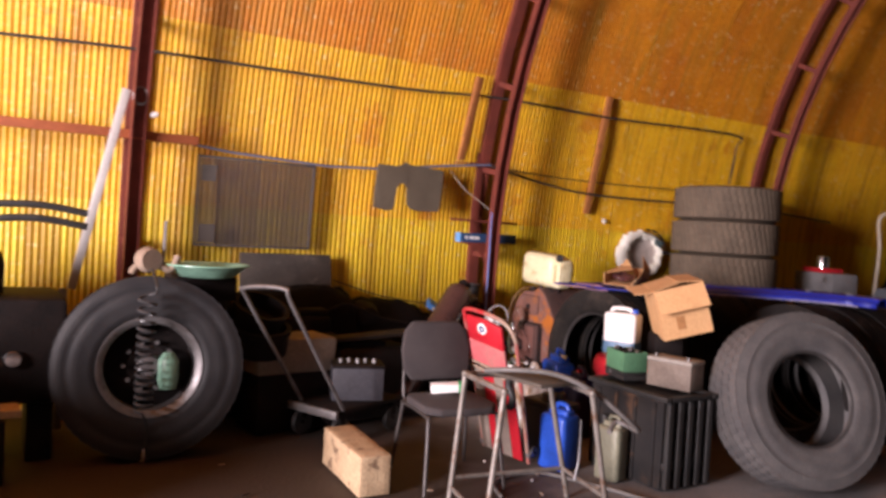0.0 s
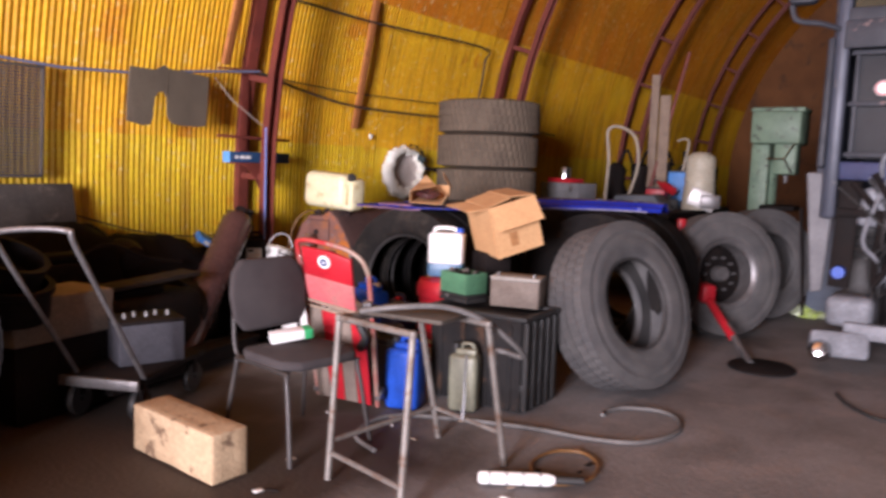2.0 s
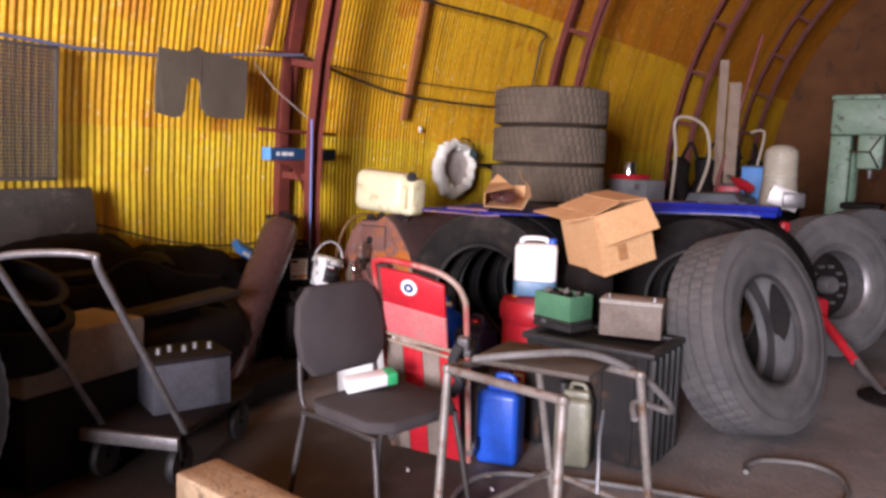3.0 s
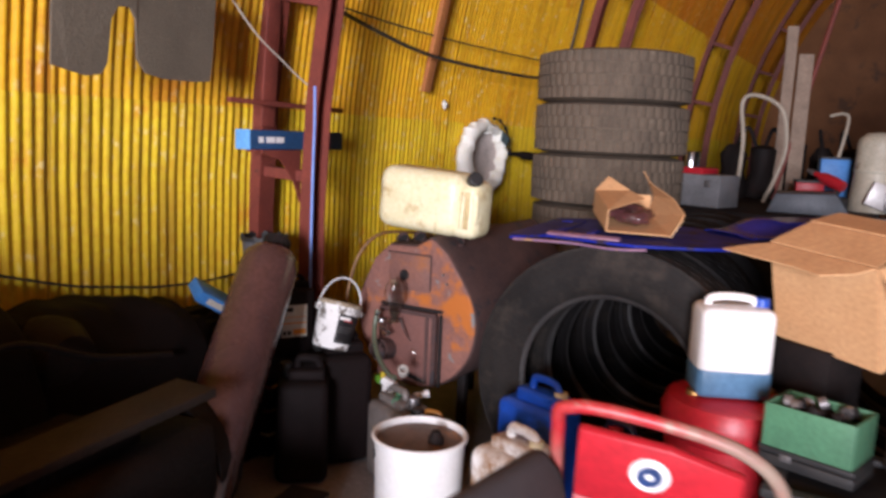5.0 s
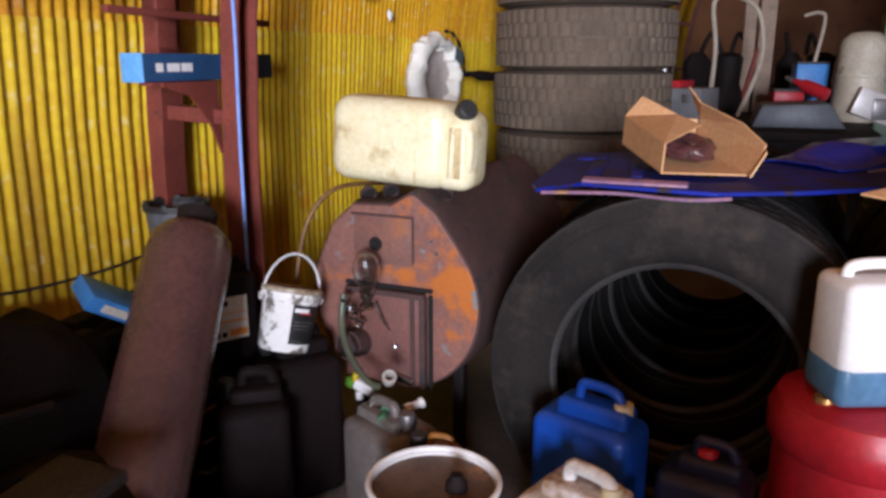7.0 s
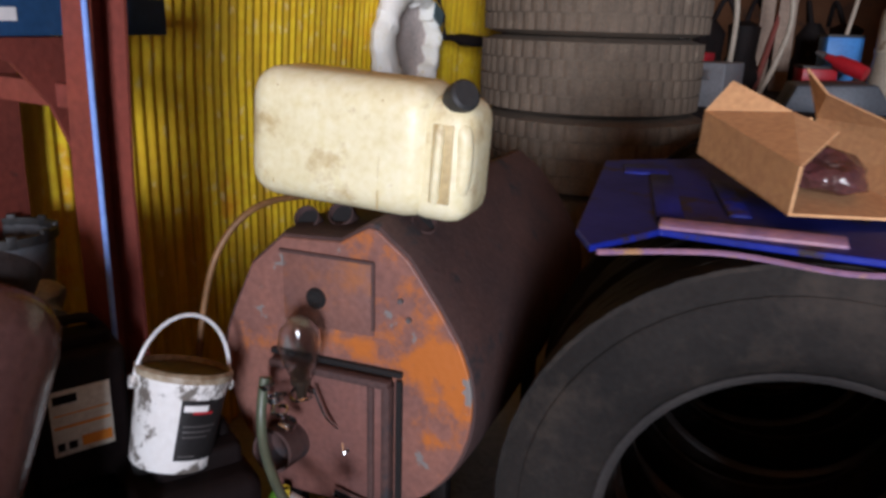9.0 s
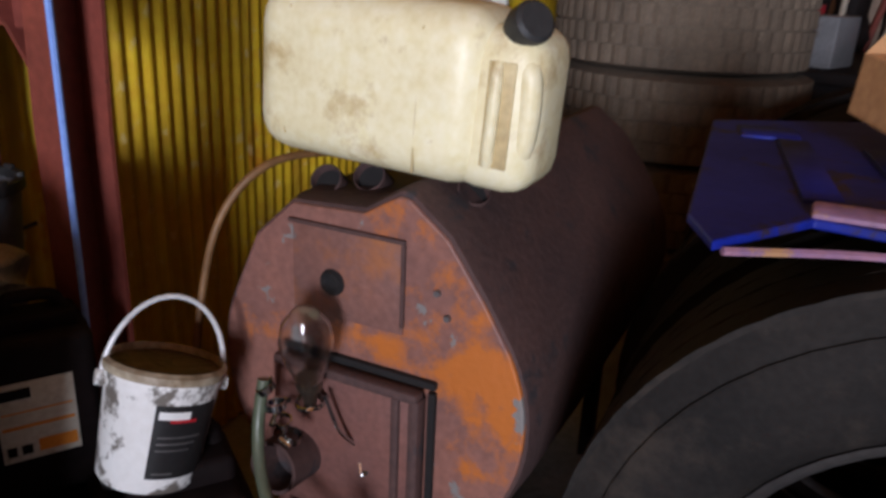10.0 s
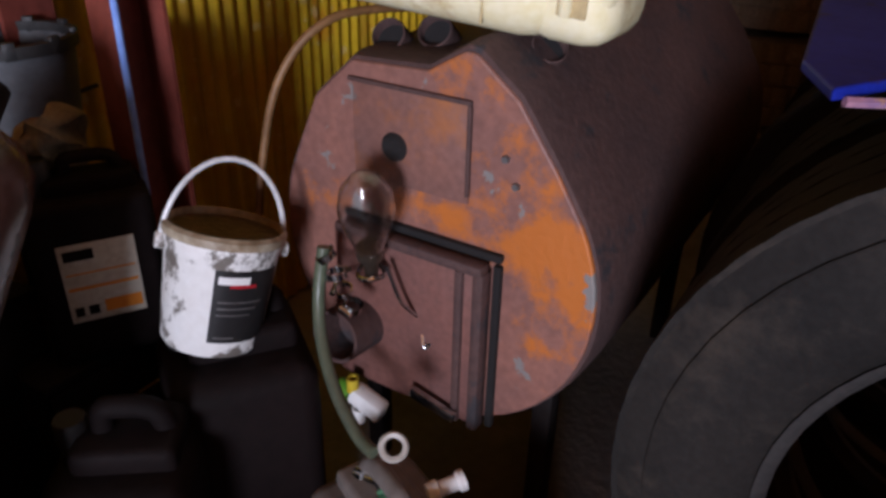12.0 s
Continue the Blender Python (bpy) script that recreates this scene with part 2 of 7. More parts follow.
# ---- mesh helpers ----
def box(sx, sy, sz, at=(0, 0, 0), turn=(0, 0, 0), bevel=0.0, segs=2, bm=None):
    """A block centred at at, with rounded edges, joined to bm."""
    b = bmesh.new()
    bmesh.ops.create_cube(b, size=1)
    bmesh.ops.scale(b, vec=(sx, sy, sz), verts=b.verts)
    if bevel:
        bmesh.ops.bevel(b, geom=list(b.edges), offset=bevel, segments=segs, affect='EDGES', profile=0.5)
    return put(b, pose(*at, *turn), bm)


def put(b, m, bm=None):
    b.transform(m)
    if bm is None:
        return b
    me = bpy.data.meshes.new("t")
    b.to_mesh(me)
    b.free()
    bm.from_mesh(me)
    bpy.data.meshes.remove(me)
    return bm


def lathe(profile, segs=32, m=None, bm=None, close=False, wobble=0.0):
    """Turns (radius, z) pairs about z."""
    b = bmesh.new()
    rings = []
    for r, z in profile:
        if r < 1e-5:
            rings.append([b.verts.new((0, 0, z))])
        else:
            rings.append([b.verts.new((r * math.cos(2 * math.pi * i / segs), r * math.sin(2 * math.pi * i / segs), z)) for i in range(segs)])
    pairs = list(zip(rings, rings[1:]))
    if close:
        pairs.append((rings[-1], rings[0]))
    for p, q in pairs:
        for i in range(segs):
            j = (i + 1) % segs
            f = [p[i % len(p)], p[j % len(p)], q[j % len(q)], q[i % len(q)]]
            f = list(dict.fromkeys(f))
            if len(f) > 2:
                b.faces.new(f)
    bmesh.ops.recalc_face_normals(b, faces=b.faces)
    return put(b, m or Matrix(), bm)


def tube(points, r, segs=10, bm=None, closed=False, cap=True):
    """A round bar or hose along points (radius r, or one radius a point)."""
    b = bmesh.new()
    P = [Vector(p) for p in points]
    n = len(P)
    rad = r if isinstance(r, (list, tuple)) else [r] * n
    rings, side = [], None
    for i, p in enumerate(P):
        a = P[(i - 1) % n] if (closed or i) else p
        c = P[(i + 1) % n] if (closed or i < n - 1) else p
        d = (c - a).normalized()
        if side is None:
            side = d.orthogonal().normalized()
        side = (side - d * side.dot(d)).normalized()
        up = d.cross(side)
        rings.append([b.verts.new(p + rad[i] * (math.cos(2 * math.pi * k / segs) * side + math.sin(2 * math.pi * k / segs) * up)) for k in range(segs)])
    for p, q in list(zip(rings, rings[1:])) + ([(rings[-1], rings[0])] if closed else []):
        for k in range(segs):
            b.faces.new((p[k], p[(k + 1) % segs], q[(k + 1) % segs], q[k]))
    if cap and not closed:
        b.faces.new(rings[0][::-1])
        b.faces.new(rings[-1])
    bmesh.ops.recalc_face_normals(b, faces=b.faces)
    return put(b, Matrix(), bm)


def smooth_path(points, per=8):
    """Points on a smooth curve through the given ones."""
    P = [Vector(p) for p in points]
    out = []
    for i in range(len(P) - 1):
        a, b, c, d = P[max(i - 1, 0)], P[i], P[i + 1], P[min(i + 2, len(P) - 1)]
        for k in range(per):
            t = k / per
            out.append(0.5 * ((2 * b) + (c - a) * t + (2 * a - 5 * b + 4 * c - d) * t * t + (3 * b - 3 * c + d - a) * t ** 3))
    return out + [P[-1]]


def slab(outline, thick, m=None, bm=None, bevel=0.0):
    """A plate: outline in x, y, given thickness in z."""
    b = bmesh.new()
    f = b.faces.new([b.verts.new((x, y, 0)) for x, y in outline])
    ext = bmesh.ops.extrude_face_region(b, geom=[f])
    bmesh.ops.translate(b, vec=(0, 0, thick), verts=[v for v in ext["geom"] if isinstance(v, bmesh.types.BMVert)])
    bmesh.ops.recalc_face_normals(b, faces=b.faces)
    if bevel:
        bmesh.ops.bevel(b, geom=list(b.edges), offset=bevel, segments=2, affect='EDGES', profile=0.5)
    return put(b, m or Matrix(), bm)


def part(name, bm, material, parent=None, label="", m=None, smooth=True):
    """Links a bmesh as one mesh object under a thing or a part."""
    me = bpy.data.meshes.new(name)
    if smooth:
        for f in bm.faces:
            f.smooth = True
        for e in bm.edges:
            e.smooth = not (len(e.link_faces) == 2 and e.calc_face_angle(0) > 0.7)
    bm.to_mesh(me)
    bm.free()
    me.materials.append(material)
    ob = new(name, me)
    if m is not None:
        ob.matrix_world = m
    if parent is not None:
        ob.parent = parent
    if label:
        ob["label"] = label
    return ob


def thing(name, m, label, category, group="", kind=""):
    ob = new(name)
    ob.empty_display_size = 0.1
    ob.matrix_world = m
    return tagged(ob, label, category, group, kind)


def warp(bm, amount, scale, seed=0.0):
    """Pushes vertices about by noise, for dents and sag."""
    for v in bm.verts:
        v.co += amount * noise.noise_vector(v.co * scale + Vector((seed, seed, seed)))
    return bm

# ---- hangar ----
R_ARCH, Z_ARCH, X_GATE, X_END = 6.2, 1.0, -7.0, 20.0
RIBS = (-2.3, 0.87, 4.02, 8.0, 12.4, 16.6)


def arch(s, inset=0.0):
    """The point (y, z) s metres up the wall from the floor, inset metres inside the sheets."""
    if s < Z_ARCH:
        return R_ARCH - inset, s
    a = (s - Z_ARCH) / R_ARCH
    return (R_ARCH - inset) * math.cos(a), Z_ARCH + (R_ARCH - inset) * math.sin(a)


ARC = Z_ARCH + R_ARCH * math.pi / 2
shell = tagged(new("wall_north"), "yellow-coated corrugated sheet wall curving into the arched roof", "wall", kind="structure")
PITCH, WAVES = 0.045, 21


def corrugated(s0, s1, rows, coat, waves=WAVES, pitch=PITCH, deep=0.0058):
    b = bmesh.new()
    n = waves * 6 + 5
    grid = []
    for k in range(rows + 1):
        s = s0 + (s1 - s0) * k / rows
        line = []
        for i in range(n):
            x = i * pitch / 6
            w = deep * math.cos(2 * math.pi * i / 6)
            y, z = arch(s, w)
            line.append(b.verts.new((x, y, z)))
        grid.append(line)
    for p, q in zip(grid, grid[1:]):
        for i in range(n - 1):
            b.faces.new((p[i], p[i + 1], q[i + 1], q[i]))
    me = bpy.data.meshes.new("sheet")
    for f in b.faces:
        f.smooth = True
    b.to_mesh(me)
    b.free()
    me.materials.append(coat)
    return me


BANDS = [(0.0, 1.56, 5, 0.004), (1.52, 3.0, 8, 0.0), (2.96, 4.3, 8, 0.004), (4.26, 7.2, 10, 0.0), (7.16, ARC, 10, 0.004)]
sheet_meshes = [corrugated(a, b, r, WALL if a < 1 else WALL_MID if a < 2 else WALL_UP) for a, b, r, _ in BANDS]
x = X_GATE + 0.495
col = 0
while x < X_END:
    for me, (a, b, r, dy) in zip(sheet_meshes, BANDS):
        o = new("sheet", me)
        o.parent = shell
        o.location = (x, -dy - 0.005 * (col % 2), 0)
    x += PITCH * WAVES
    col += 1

# outer skin and the far half of the arch
b = bmesh.new()
rows = []
for i in range(49):
    a = math.pi * i / 48
    y, z = (R_ARCH + 0.06) * math.cos(a), Z_ARCH + (R_ARCH + 0.06) * math.sin(a)
    rows.append([b.verts.new((xx, y, z)) for xx in (X_GATE, X_END)])
rows = [[b.verts.new((xx, R_ARCH + 0.06, -0.1)) for xx in (X_GATE, X_END)]] + rows + [[b.verts.new((xx, -R_ARCH - 0.06, -0.1)) for xx in (X_GATE, X_END)]]
for p, q in zip(rows, rows[1:]):
    b.faces.new((p[0], p[1], q[1], q[0]))
roof = part("roof_shell", b, ROOF)
tagged(roof, "arched sheet roof of the hangar, unseen side darkened to cut bounced light", "roof", kind="structure")
sol = roof.modifiers.new("thick", 'SOLIDIFY')
sol.thickness, sol.offset = 0.04, 1

# gable walls: far end closed, near end with the open gate
# Much darker version of the orange coat: end-wall shade is mixed into it.
GABLE = mat("shaded_orange_gable_coat", (0.26, 0.088, 0.010), (0.17, 0.055, 0.008), 0.6, 0, 1.2, 40, 0.2, (0.12, 0.042, 0.008), 0.60, 1.8)
outline = [(math.cos(math.pi * i / 32) * (R_ARCH + 0.1), Z_ARCH + math.sin(math.pi * i / 32) * (R_ARCH + 0.1)) for i in range(33)]
flip = Matrix(((0, 0, 1, 0), (1, 0, 0, 0), (0, 1, 0, 0), (0, 0, 0, 1)))
b = slab([(R_ARCH + 0.1, -0.1)] + outline + [(-R_ARCH - 0.1, -0.1)], 0.12, Matrix.Translation((X_END, 0, 0)) @ flip)
tagged(part("wall_east", b, GABLE, smooth=False), "orange coated sheet gable wall at the far end, shade in its colour", "wall", kind="structure")
gate_y0, gate_y1, gate_h = -0.5, 2.2, 3.8
b = slab([(R_ARCH + 0.1, -0.1)] + outline[:17] + [(0.6, Z_ARCH + R_ARCH + 0.1), (0.6, gate_h), (gate_y1, gate_h), (gate_y1, -0.1)], 0.12, Matrix.Translation((X_GATE - 0.12, 0, 0)) @ flip)
b2 = [(gate_y0, -0.1), (gate_y0, gate_h), (0.6, gate_h), (0.6, Z_ARCH + R_ARCH + 0.1)] + outline[17:] + [(-R_ARCH - 0.1, -0.1)]
slab(b2, 0.12, Matrix.Translation((X_GATE - 0.12, 0, 0)) @ flip, b)
tagged(part("wall_west", b, GABLE, smooth=False), "orange coated sheet gable wall with the open gate, shade in its colour", "wall", kind="structure")

# floor and the yard outside
b = bmesh.new()
bmesh.ops.create_grid(b, x_segments=60, y_segments=30, size=0.5)
for v in b.verts:
    v.co = Vector((X_GATE + (v.co.x + 0.5) * (X_END - X_GATE), v.co.y * 12.6, 0))
    v.co.z = 0.012 * noise.noise(v.co * 0.8) - 0.006
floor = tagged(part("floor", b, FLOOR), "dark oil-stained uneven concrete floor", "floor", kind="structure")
b = bmesh.new()
bmesh.ops.create_grid(b, x_segments=2, y_segments=2, size=400)
ground = part("ground", b, mat("yard_gravel", (0.16, 0.14, 0.12), (0.11, 0.10, 0.085), 0.9, 0, 0.4, 20, 0.2), m=pose(0, 0, -0.06))
tagged(ground, "grey gravel yard outside the hangar", "ground", kind="structure")


def rib(x):
    """A lattice arch rib: two angle-steel chords with tie plates between them."""
    r = tagged(new("arch_rib"), "red-oxide painted steel lattice arch rib against the wall", "steel rib", "arch ribs", "structure")
    for name, inset, w in (("outer_chord", 0.07, 0.05), ("inner_chord", 0.33, 0.05)):
        b = bmesh.new()
        for dx, dn, tx, tn in ((0, 0, 2 * w, 0.008), (w - 0.004, 0.034 if inset > 0.2 else -0.034, 0.008, 0.06), (-w + 0.004, 0.034 if inset > 0.2 else -0.034, 0.008, 0.06)):
            prev = None
            n = 40
            for i in range(n + 1):
                s = ARC * 2 * i / n
                mirror = s > ARC
                ring = []
                for ex, en in ((-1, -1), (1, -1), (1, 1), (-1, 1)):
                    y, z = arch(2 * ARC - s if mirror else s, inset + dn + en * tn / 2)
                    ring.append(b.verts.new((x + dx + ex * tx / 2, -y if mirror else y, z)))
                if prev:
                    for k in range(4):
                        b.faces.new((prev[k], prev[(k + 1) % 4], ring[(k + 1) % 4], ring[k]))
                prev = ring
        bmesh.ops.recalc_face_normals(b, faces=b.faces)
        part(name, b, RED_OXIDE, r, smooth=False)
    s = 0.45
    while s < 2 * ARC:
        mirror = s > ARC
        ss = 2 * ARC - s if mirror else s
        (y0, z0), (y1, z1) = arch(ss, 0.07), arch(ss, 0.33)
        sg = -1 if mirror else 1
        a = math.degrees(math.atan2(z1 - z0, sg * (y1 - y0)))
        part("tie_plate", box(0.05, 0.26, 0.05, (x, sg * (y0 + y1) / 2, (z0 + z1) / 2), (a, 0, 0), 0.004), RED_OXIDE, r, smooth=False)
        s += 0.82
    return r


for x in RIBS:
    rib(x)


# ---- tyres ----
def tyre(m, label, r=0.54, w=0.29, hole=0.285, rubber=None, group="truck tyres", lugs=54, rim=False, sipe=0.004):
    """A lorry tyre lying about its own axis z, centred on the origin."""
    t = thing("tyre", m, label, "tyre", group)
    rubber = rubber or RUBBER
    h = w / 2
    side = [(hole, h * 0.70), (hole + 0.010, h * 0.80), (hole + 0.026, h * 0.86), (hole + 0.050, h * 0.94), (hole + 0.060, h * 0.935), (hole + 0.10, h * 0.99), (hole + 0.145, h * 1.0),
            (hole + 0.15, h * 0.985), (r - 0.075, h * 0.97), (r - 0.07, h * 0.985), (r - 0.035, h * 0.92), (r - 0.012, h * 0.88)]
    inner = [(hole + 0.02, -h * 0.55), (r - 0.09, -h * 0.80), (r - 0.035, -h * 0.5), (r - 0.03, 0), (r - 0.035, h * 0.5), (r - 0.09, h * 0.80), (hole + 0.02, h * 0.55)]
    prof = side + [(rr, -z) for rr, z in reversed(side)] + inner
    part("casing", lathe(prof, 56, close=True), rubber, t)
    for z in (1, -1):
        part("bead", lathe([(hole + 0.001, z * h * 0.72), (hole - 0.004, z * h * 0.77), (hole + 0.004, z * h * 0.83), (hole + 0.014, z * h * 0.85)], 56), BEAD, t)
    # tread: four ribs of blocks parted by grooves
    b = bmesh.new()
    n = lugs * 3
    edges = [-0.88, -0.47, -0.43, -0.03, 0.03, 0.43, 0.47, 0.88]
    lines = []
    for k, e in enumerate(edges):
        ring = []
        for i in range(n):
            a = 2 * math.pi * i / n
            cut = sipe if (i + (k // 2)) % 3 == 0 else 0
            rr = r - 0.004 * abs(e) - cut
            ring.append(b.verts.new((rr * math.cos(a), rr * math.sin(a), h * e)))
        low = [b.verts.new(((r - 0.016) * math.cos(2 * math.pi * i / n), (r - 0.016) * math.sin(2 * math.pi * i / n), h * e)) for i in range(n)]
        lines.append((ring, low))
    for k in range(len(edges) - 1):
        p, q = (lines[k][0], lines[k + 1][0]) if k % 2 == 0 else (lines[k][1], lines[k + 1][1])
        for i in range(n):
            b.faces.new((p[i], p[(i + 1) % n], q[(i + 1) % n], q[i]))
    for ring, low in lines:
        for i in range(n):
            b.faces.new((ring[i], ring[(i + 1) % n], low[(i + 1) % n], low[i]))
    bmesh.ops.recalc_face_normals(b, faces=b.faces)
    part("tread", b, rubber, t, smooth=False)
    if rim:
        prof = [(hole - 0.005, h * 0.86), (hole + 0.012, h * 0.90), (hole + 0.014, h * 0.84), (hole - 0.012, h * 0.7), (hole - 0.02, -h * 0.8), (hole - 0.03, -h * 0.8), (hole - 0.03, h * 0.7)]
        part("rim", lathe(prof, 48, close=True), GREY_STEEL, t, "worn grey steel rim")
        part("wheel_disc", lathe([(0.07, -0.02), (0.12, 0.0), (0.19, -0.03), (hole - 0.02, -0.06), (hole - 0.02, -0.075), (0.07, -0.04)], 40, close=True), DARK, t)
        part("hub", lathe([(0, 0.08), (0.055, 0.075), (0.068, 0.05), (0.075, -0.06), (0, -0.06)], 24), GREY_STEEL, t)
        for i in range(10):
            a = 2 * math.pi * i / 10
            part("wheel_nut", lathe([(0, 0.03), (0.012, 0.03), (0.015, 0.0), (0.015, -0.02)], 6, pose(0.145 * math.cos(a), 0.145 * math.sin(a), 0.0)), GREY_STEEL, t)
    return t


def axis_to(at, d, spin=0.0):
    """A pose at at whose z axis points along d."""
    return Matrix.Translation(at) @ Vector(d).to_track_quat('Z', 'Y').to_matrix().to_4x4() @ pose(0, 0, 0, 0, 0, spin)


tyre(axis_to((0.86, 4.88, 0.55), (-0.10, -0.98, 0.10)), "large worn black lorry tyre on a steel rim standing upright", 0.55, 0.30, 0.29, BLACK_RUBBER, rim=True)
tyre(axis_to((4.40, 2.9, 0.535), (-0.28, -0.93, 0.30)), "grey worn lorry tyre without rim leaning on the crate", 0.545, 0.31, 0.285)
tyre(axis_to((6.55, 2.85, 0.53), (-0.62, -0.75, 0.15)), "dusty grey lorry tyre with a hub standing on the floor", 0.54, 0.30, 0.29, rim=True)
tyre(axis_to((7.7, 2.75, 0.53), (-0.62, -0.75, 0.12)), "dusty grey lorry tyre without rim standing on the floor", 0.54, 0.30, 0.29)
tyre(axis_to((4.165, 4.41, 0.545), (-1, 0.0, 0.02)), "greyed black lorry tyre standing first in a close row", 0.545, 0.28, 0.342, FRONT_RUBBER, group="row of standing tyres", sipe=0.0012)
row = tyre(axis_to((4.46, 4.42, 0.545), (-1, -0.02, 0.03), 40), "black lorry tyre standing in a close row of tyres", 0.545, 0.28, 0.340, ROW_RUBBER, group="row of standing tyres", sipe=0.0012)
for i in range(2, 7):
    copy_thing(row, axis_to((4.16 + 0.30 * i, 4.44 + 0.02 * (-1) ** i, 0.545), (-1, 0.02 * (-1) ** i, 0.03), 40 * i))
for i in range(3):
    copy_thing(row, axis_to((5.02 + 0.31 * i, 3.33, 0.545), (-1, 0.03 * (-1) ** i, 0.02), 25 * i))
first = tyre(pose(6.6, 5.3, 1.90, 0, 0, 0), "dusty brown lorry tyre lying flat in a tall stack", 0.53, 0.342, 0.285, RUBBER_DUST, "stack of tyres", 52, sipe=0.008)
for i in range(1, 6):
    copy_thing(first, pose(6.6 + 0.01 * (-1) ** i, 5.3 + 0.015 * (i % 3 - 1), 1.90 - 0.346 * i, 0, 0, 50 * i))


# ---- stove and what stands round it ----
def stove():
    s = thing("stove", pose(4.18, 5.36, 0.635), "rusty drum-shaped steel heating stove with flaking orange front", "stove")
    rot = pose(0, 0, 0, 0, 90, 0)
    r = 0.323
    # outline of the body: round below, roofed above with a ridge and a flat shoulder
    outline = [(r * math.cos(math.radians(d)), r * math.sin(math.radians(d))) for d in range(152, 390, 6)]
    outline += [(0.236, 0.262), (0.152, 0.338), (0.0, 0.345), (-0.070, 0.386), (-0.090, 0.384), (-0.165, 0.326), (-0.232, 0.235)]
    upright_plane = Matrix(((0, 0, 1, 0), (1, 0, 0, 0), (0, 1, 0, 0), (0, 0, 0, 1)))
    b = bmesh.new()
    loops = []
    for x, k in ((0.0, 0.955), (0.006, 0.985), (0.03, 1.0), (0.10, 1.012), (0.35, 1.02), (0.7, 1.02), (1.08, 1.01), (1.12, 0.9)):
        loops.append([b.verts.new((x, y * k, z * k if z < 0.3 else z * min(k, 1.0))) for y, z in outline])
    n = len(outline)
    for p, q in zip(loops, loops[1:]):
        for i in range(n):
            b.faces.new((p[i], p[(i + 1) % n], q[(i + 1) % n], q[i]))
    b.faces.new(loops[-1])
    bmesh.ops.recalc_face_normals(b, faces=b.faces)
    part("drum", warp(b, 0.004, 3.0), STOVE, s)
    part("front_plate", slab([(y * 0.965, z * 0.968) for y, z in outline], 0.020, pose(-0.006, 0, 0) @ upright_plane, bevel=0.004), STOVE_FRONT, s, "rusty front plate with flaking orange paint", smooth=False)
    # round duct mouths at the shoulders
    for at, d in (((0.085, 0.135, 0.350), (-0.80, -0.12, 0.58)), ((0.115, 0.062, 0.362), (-0.80, -0.12, 0.58)), ((0.134, -0.136, 0.362), (-0.55, -0.50, 0.67))):
        part("duct_mouth", lathe([(0.027, -0.06), (0.027, 0.006), (0.028, 0.008), (0.030, 0.006), (0.031, -0.06)], 26, axis_to(at, d), close=True), STOVE, s)
        part("duct_inside", lathe([(0, -0.016), (0.027, -0.016)], 24, axis_to(at, d)), SOOT, s, "sooty black inside of a duct")
    # glinting sill below the fire door
    part("door_sill", box(0.012, 0.095, 0.022, (-0.06, -0.055, -0.253), (13, 0, 0), 0.003), CHROME, s, "bright scraped metal sill")
    # upper door: a pressed panel with a key hole
    part("upper_door", box(0.008, 0.225, 0.165, (-0.007, 0.030, 0.215), bevel=0.003), mat("faded_door_steel", (0.21, 0.095, 0.070), (0.155, 0.080, 0.068), 0.6, 0.1, 6, 70, 0.12, (0.30, 0.105, 0.030), 0.60, 5, soft=0.08, flakes=(0.15, 0.125, 0.115)), s, "faded brown upper door panel")
    part("door_seam", box(0.008, 0.235, 0.008, (-0.012, 0.032, 0.300), bevel=0.003), STOVE, s)
    part("door_seam", box(0.008, 0.008, 0.15, (-0.012, -0.082, 0.222), bevel=0.003), STOVE, s)
    part("key_hole", lathe([(0.0, 0.004), (0.012, 0.004), (0.019, 0.010), (0.024, 0.004), (0.026, -0.004)], 20, pose(-0.011, 0.058, 0.20, 0, -90, 0)), SOOT, s)
    # lower fire door with its raised frame
    part("fire_door", box(0.030, 0.305, 0.315, (-0.026, 0.02, -0.125), bevel=0.008), STOVE_DOOR, s, "reddish brown fire door with a raised edge")
    part("door_frame", box(0.032, 0.022, 0.325, (-0.034, -0.128, -0.125), bevel=0.007), STOVE, s)
    part("door_frame", box(0.028, 0.016, 0.315, (-0.036, -0.092, -0.125), bevel=0.005), STOVE, s)
    part("door_frame", box(0.032, 0.30, 0.020, (-0.034, 0.015, 0.040), bevel=0.007), STOVE, s)
    part("door_gap", box(0.014, 0.014, 0.335, (-0.012, -0.146, -0.125), bevel=0.003), SOOT, s)
    part("door_gap", box(0.014, 0.33, 0.014, (-0.012, 0.012, 0.056), bevel=0.003), SOOT, s)
    part("air_pipe", lathe([(0.050, 0.0), (0.050, 0.085), (0.043, 0.085), (0.043, 0.02), (0, 0.02)], 28, pose(-0.035, 0.115, -0.15, 0, -82, 0)), STOVE, s)
    for y, z in ((-0.145, 0.225), (-0.165, 0.185)):
        part("bolt", lathe([(0, 0.010), (0.006, 0.010), (0.007, 0.0)], 6, pose(-0.004, y, z, 0, -90, 0)), GREY_STEEL, s)
    for x in (0.12, 0.95):
        for y in (-0.2, 0.2):
            part("leg", box(0.04, 0.04, 0.40, (x, y, -0.44), bevel=0.004), DARK, s)
    return s


SOOT = mat("soot", (0.008, 0.007, 0.007), (0.012, 0.010, 0.010), 0.95, 0, 9, 60, 0.1)
STOVE_DOOR = mat("rusted_door_steel", (0.185, 0.078, 0.060), (0.135, 0.064, 0.055), 0.6, 0.1, 7, 70, 0.12, (0.22, 0.085, 0.05), 0.66, 6)
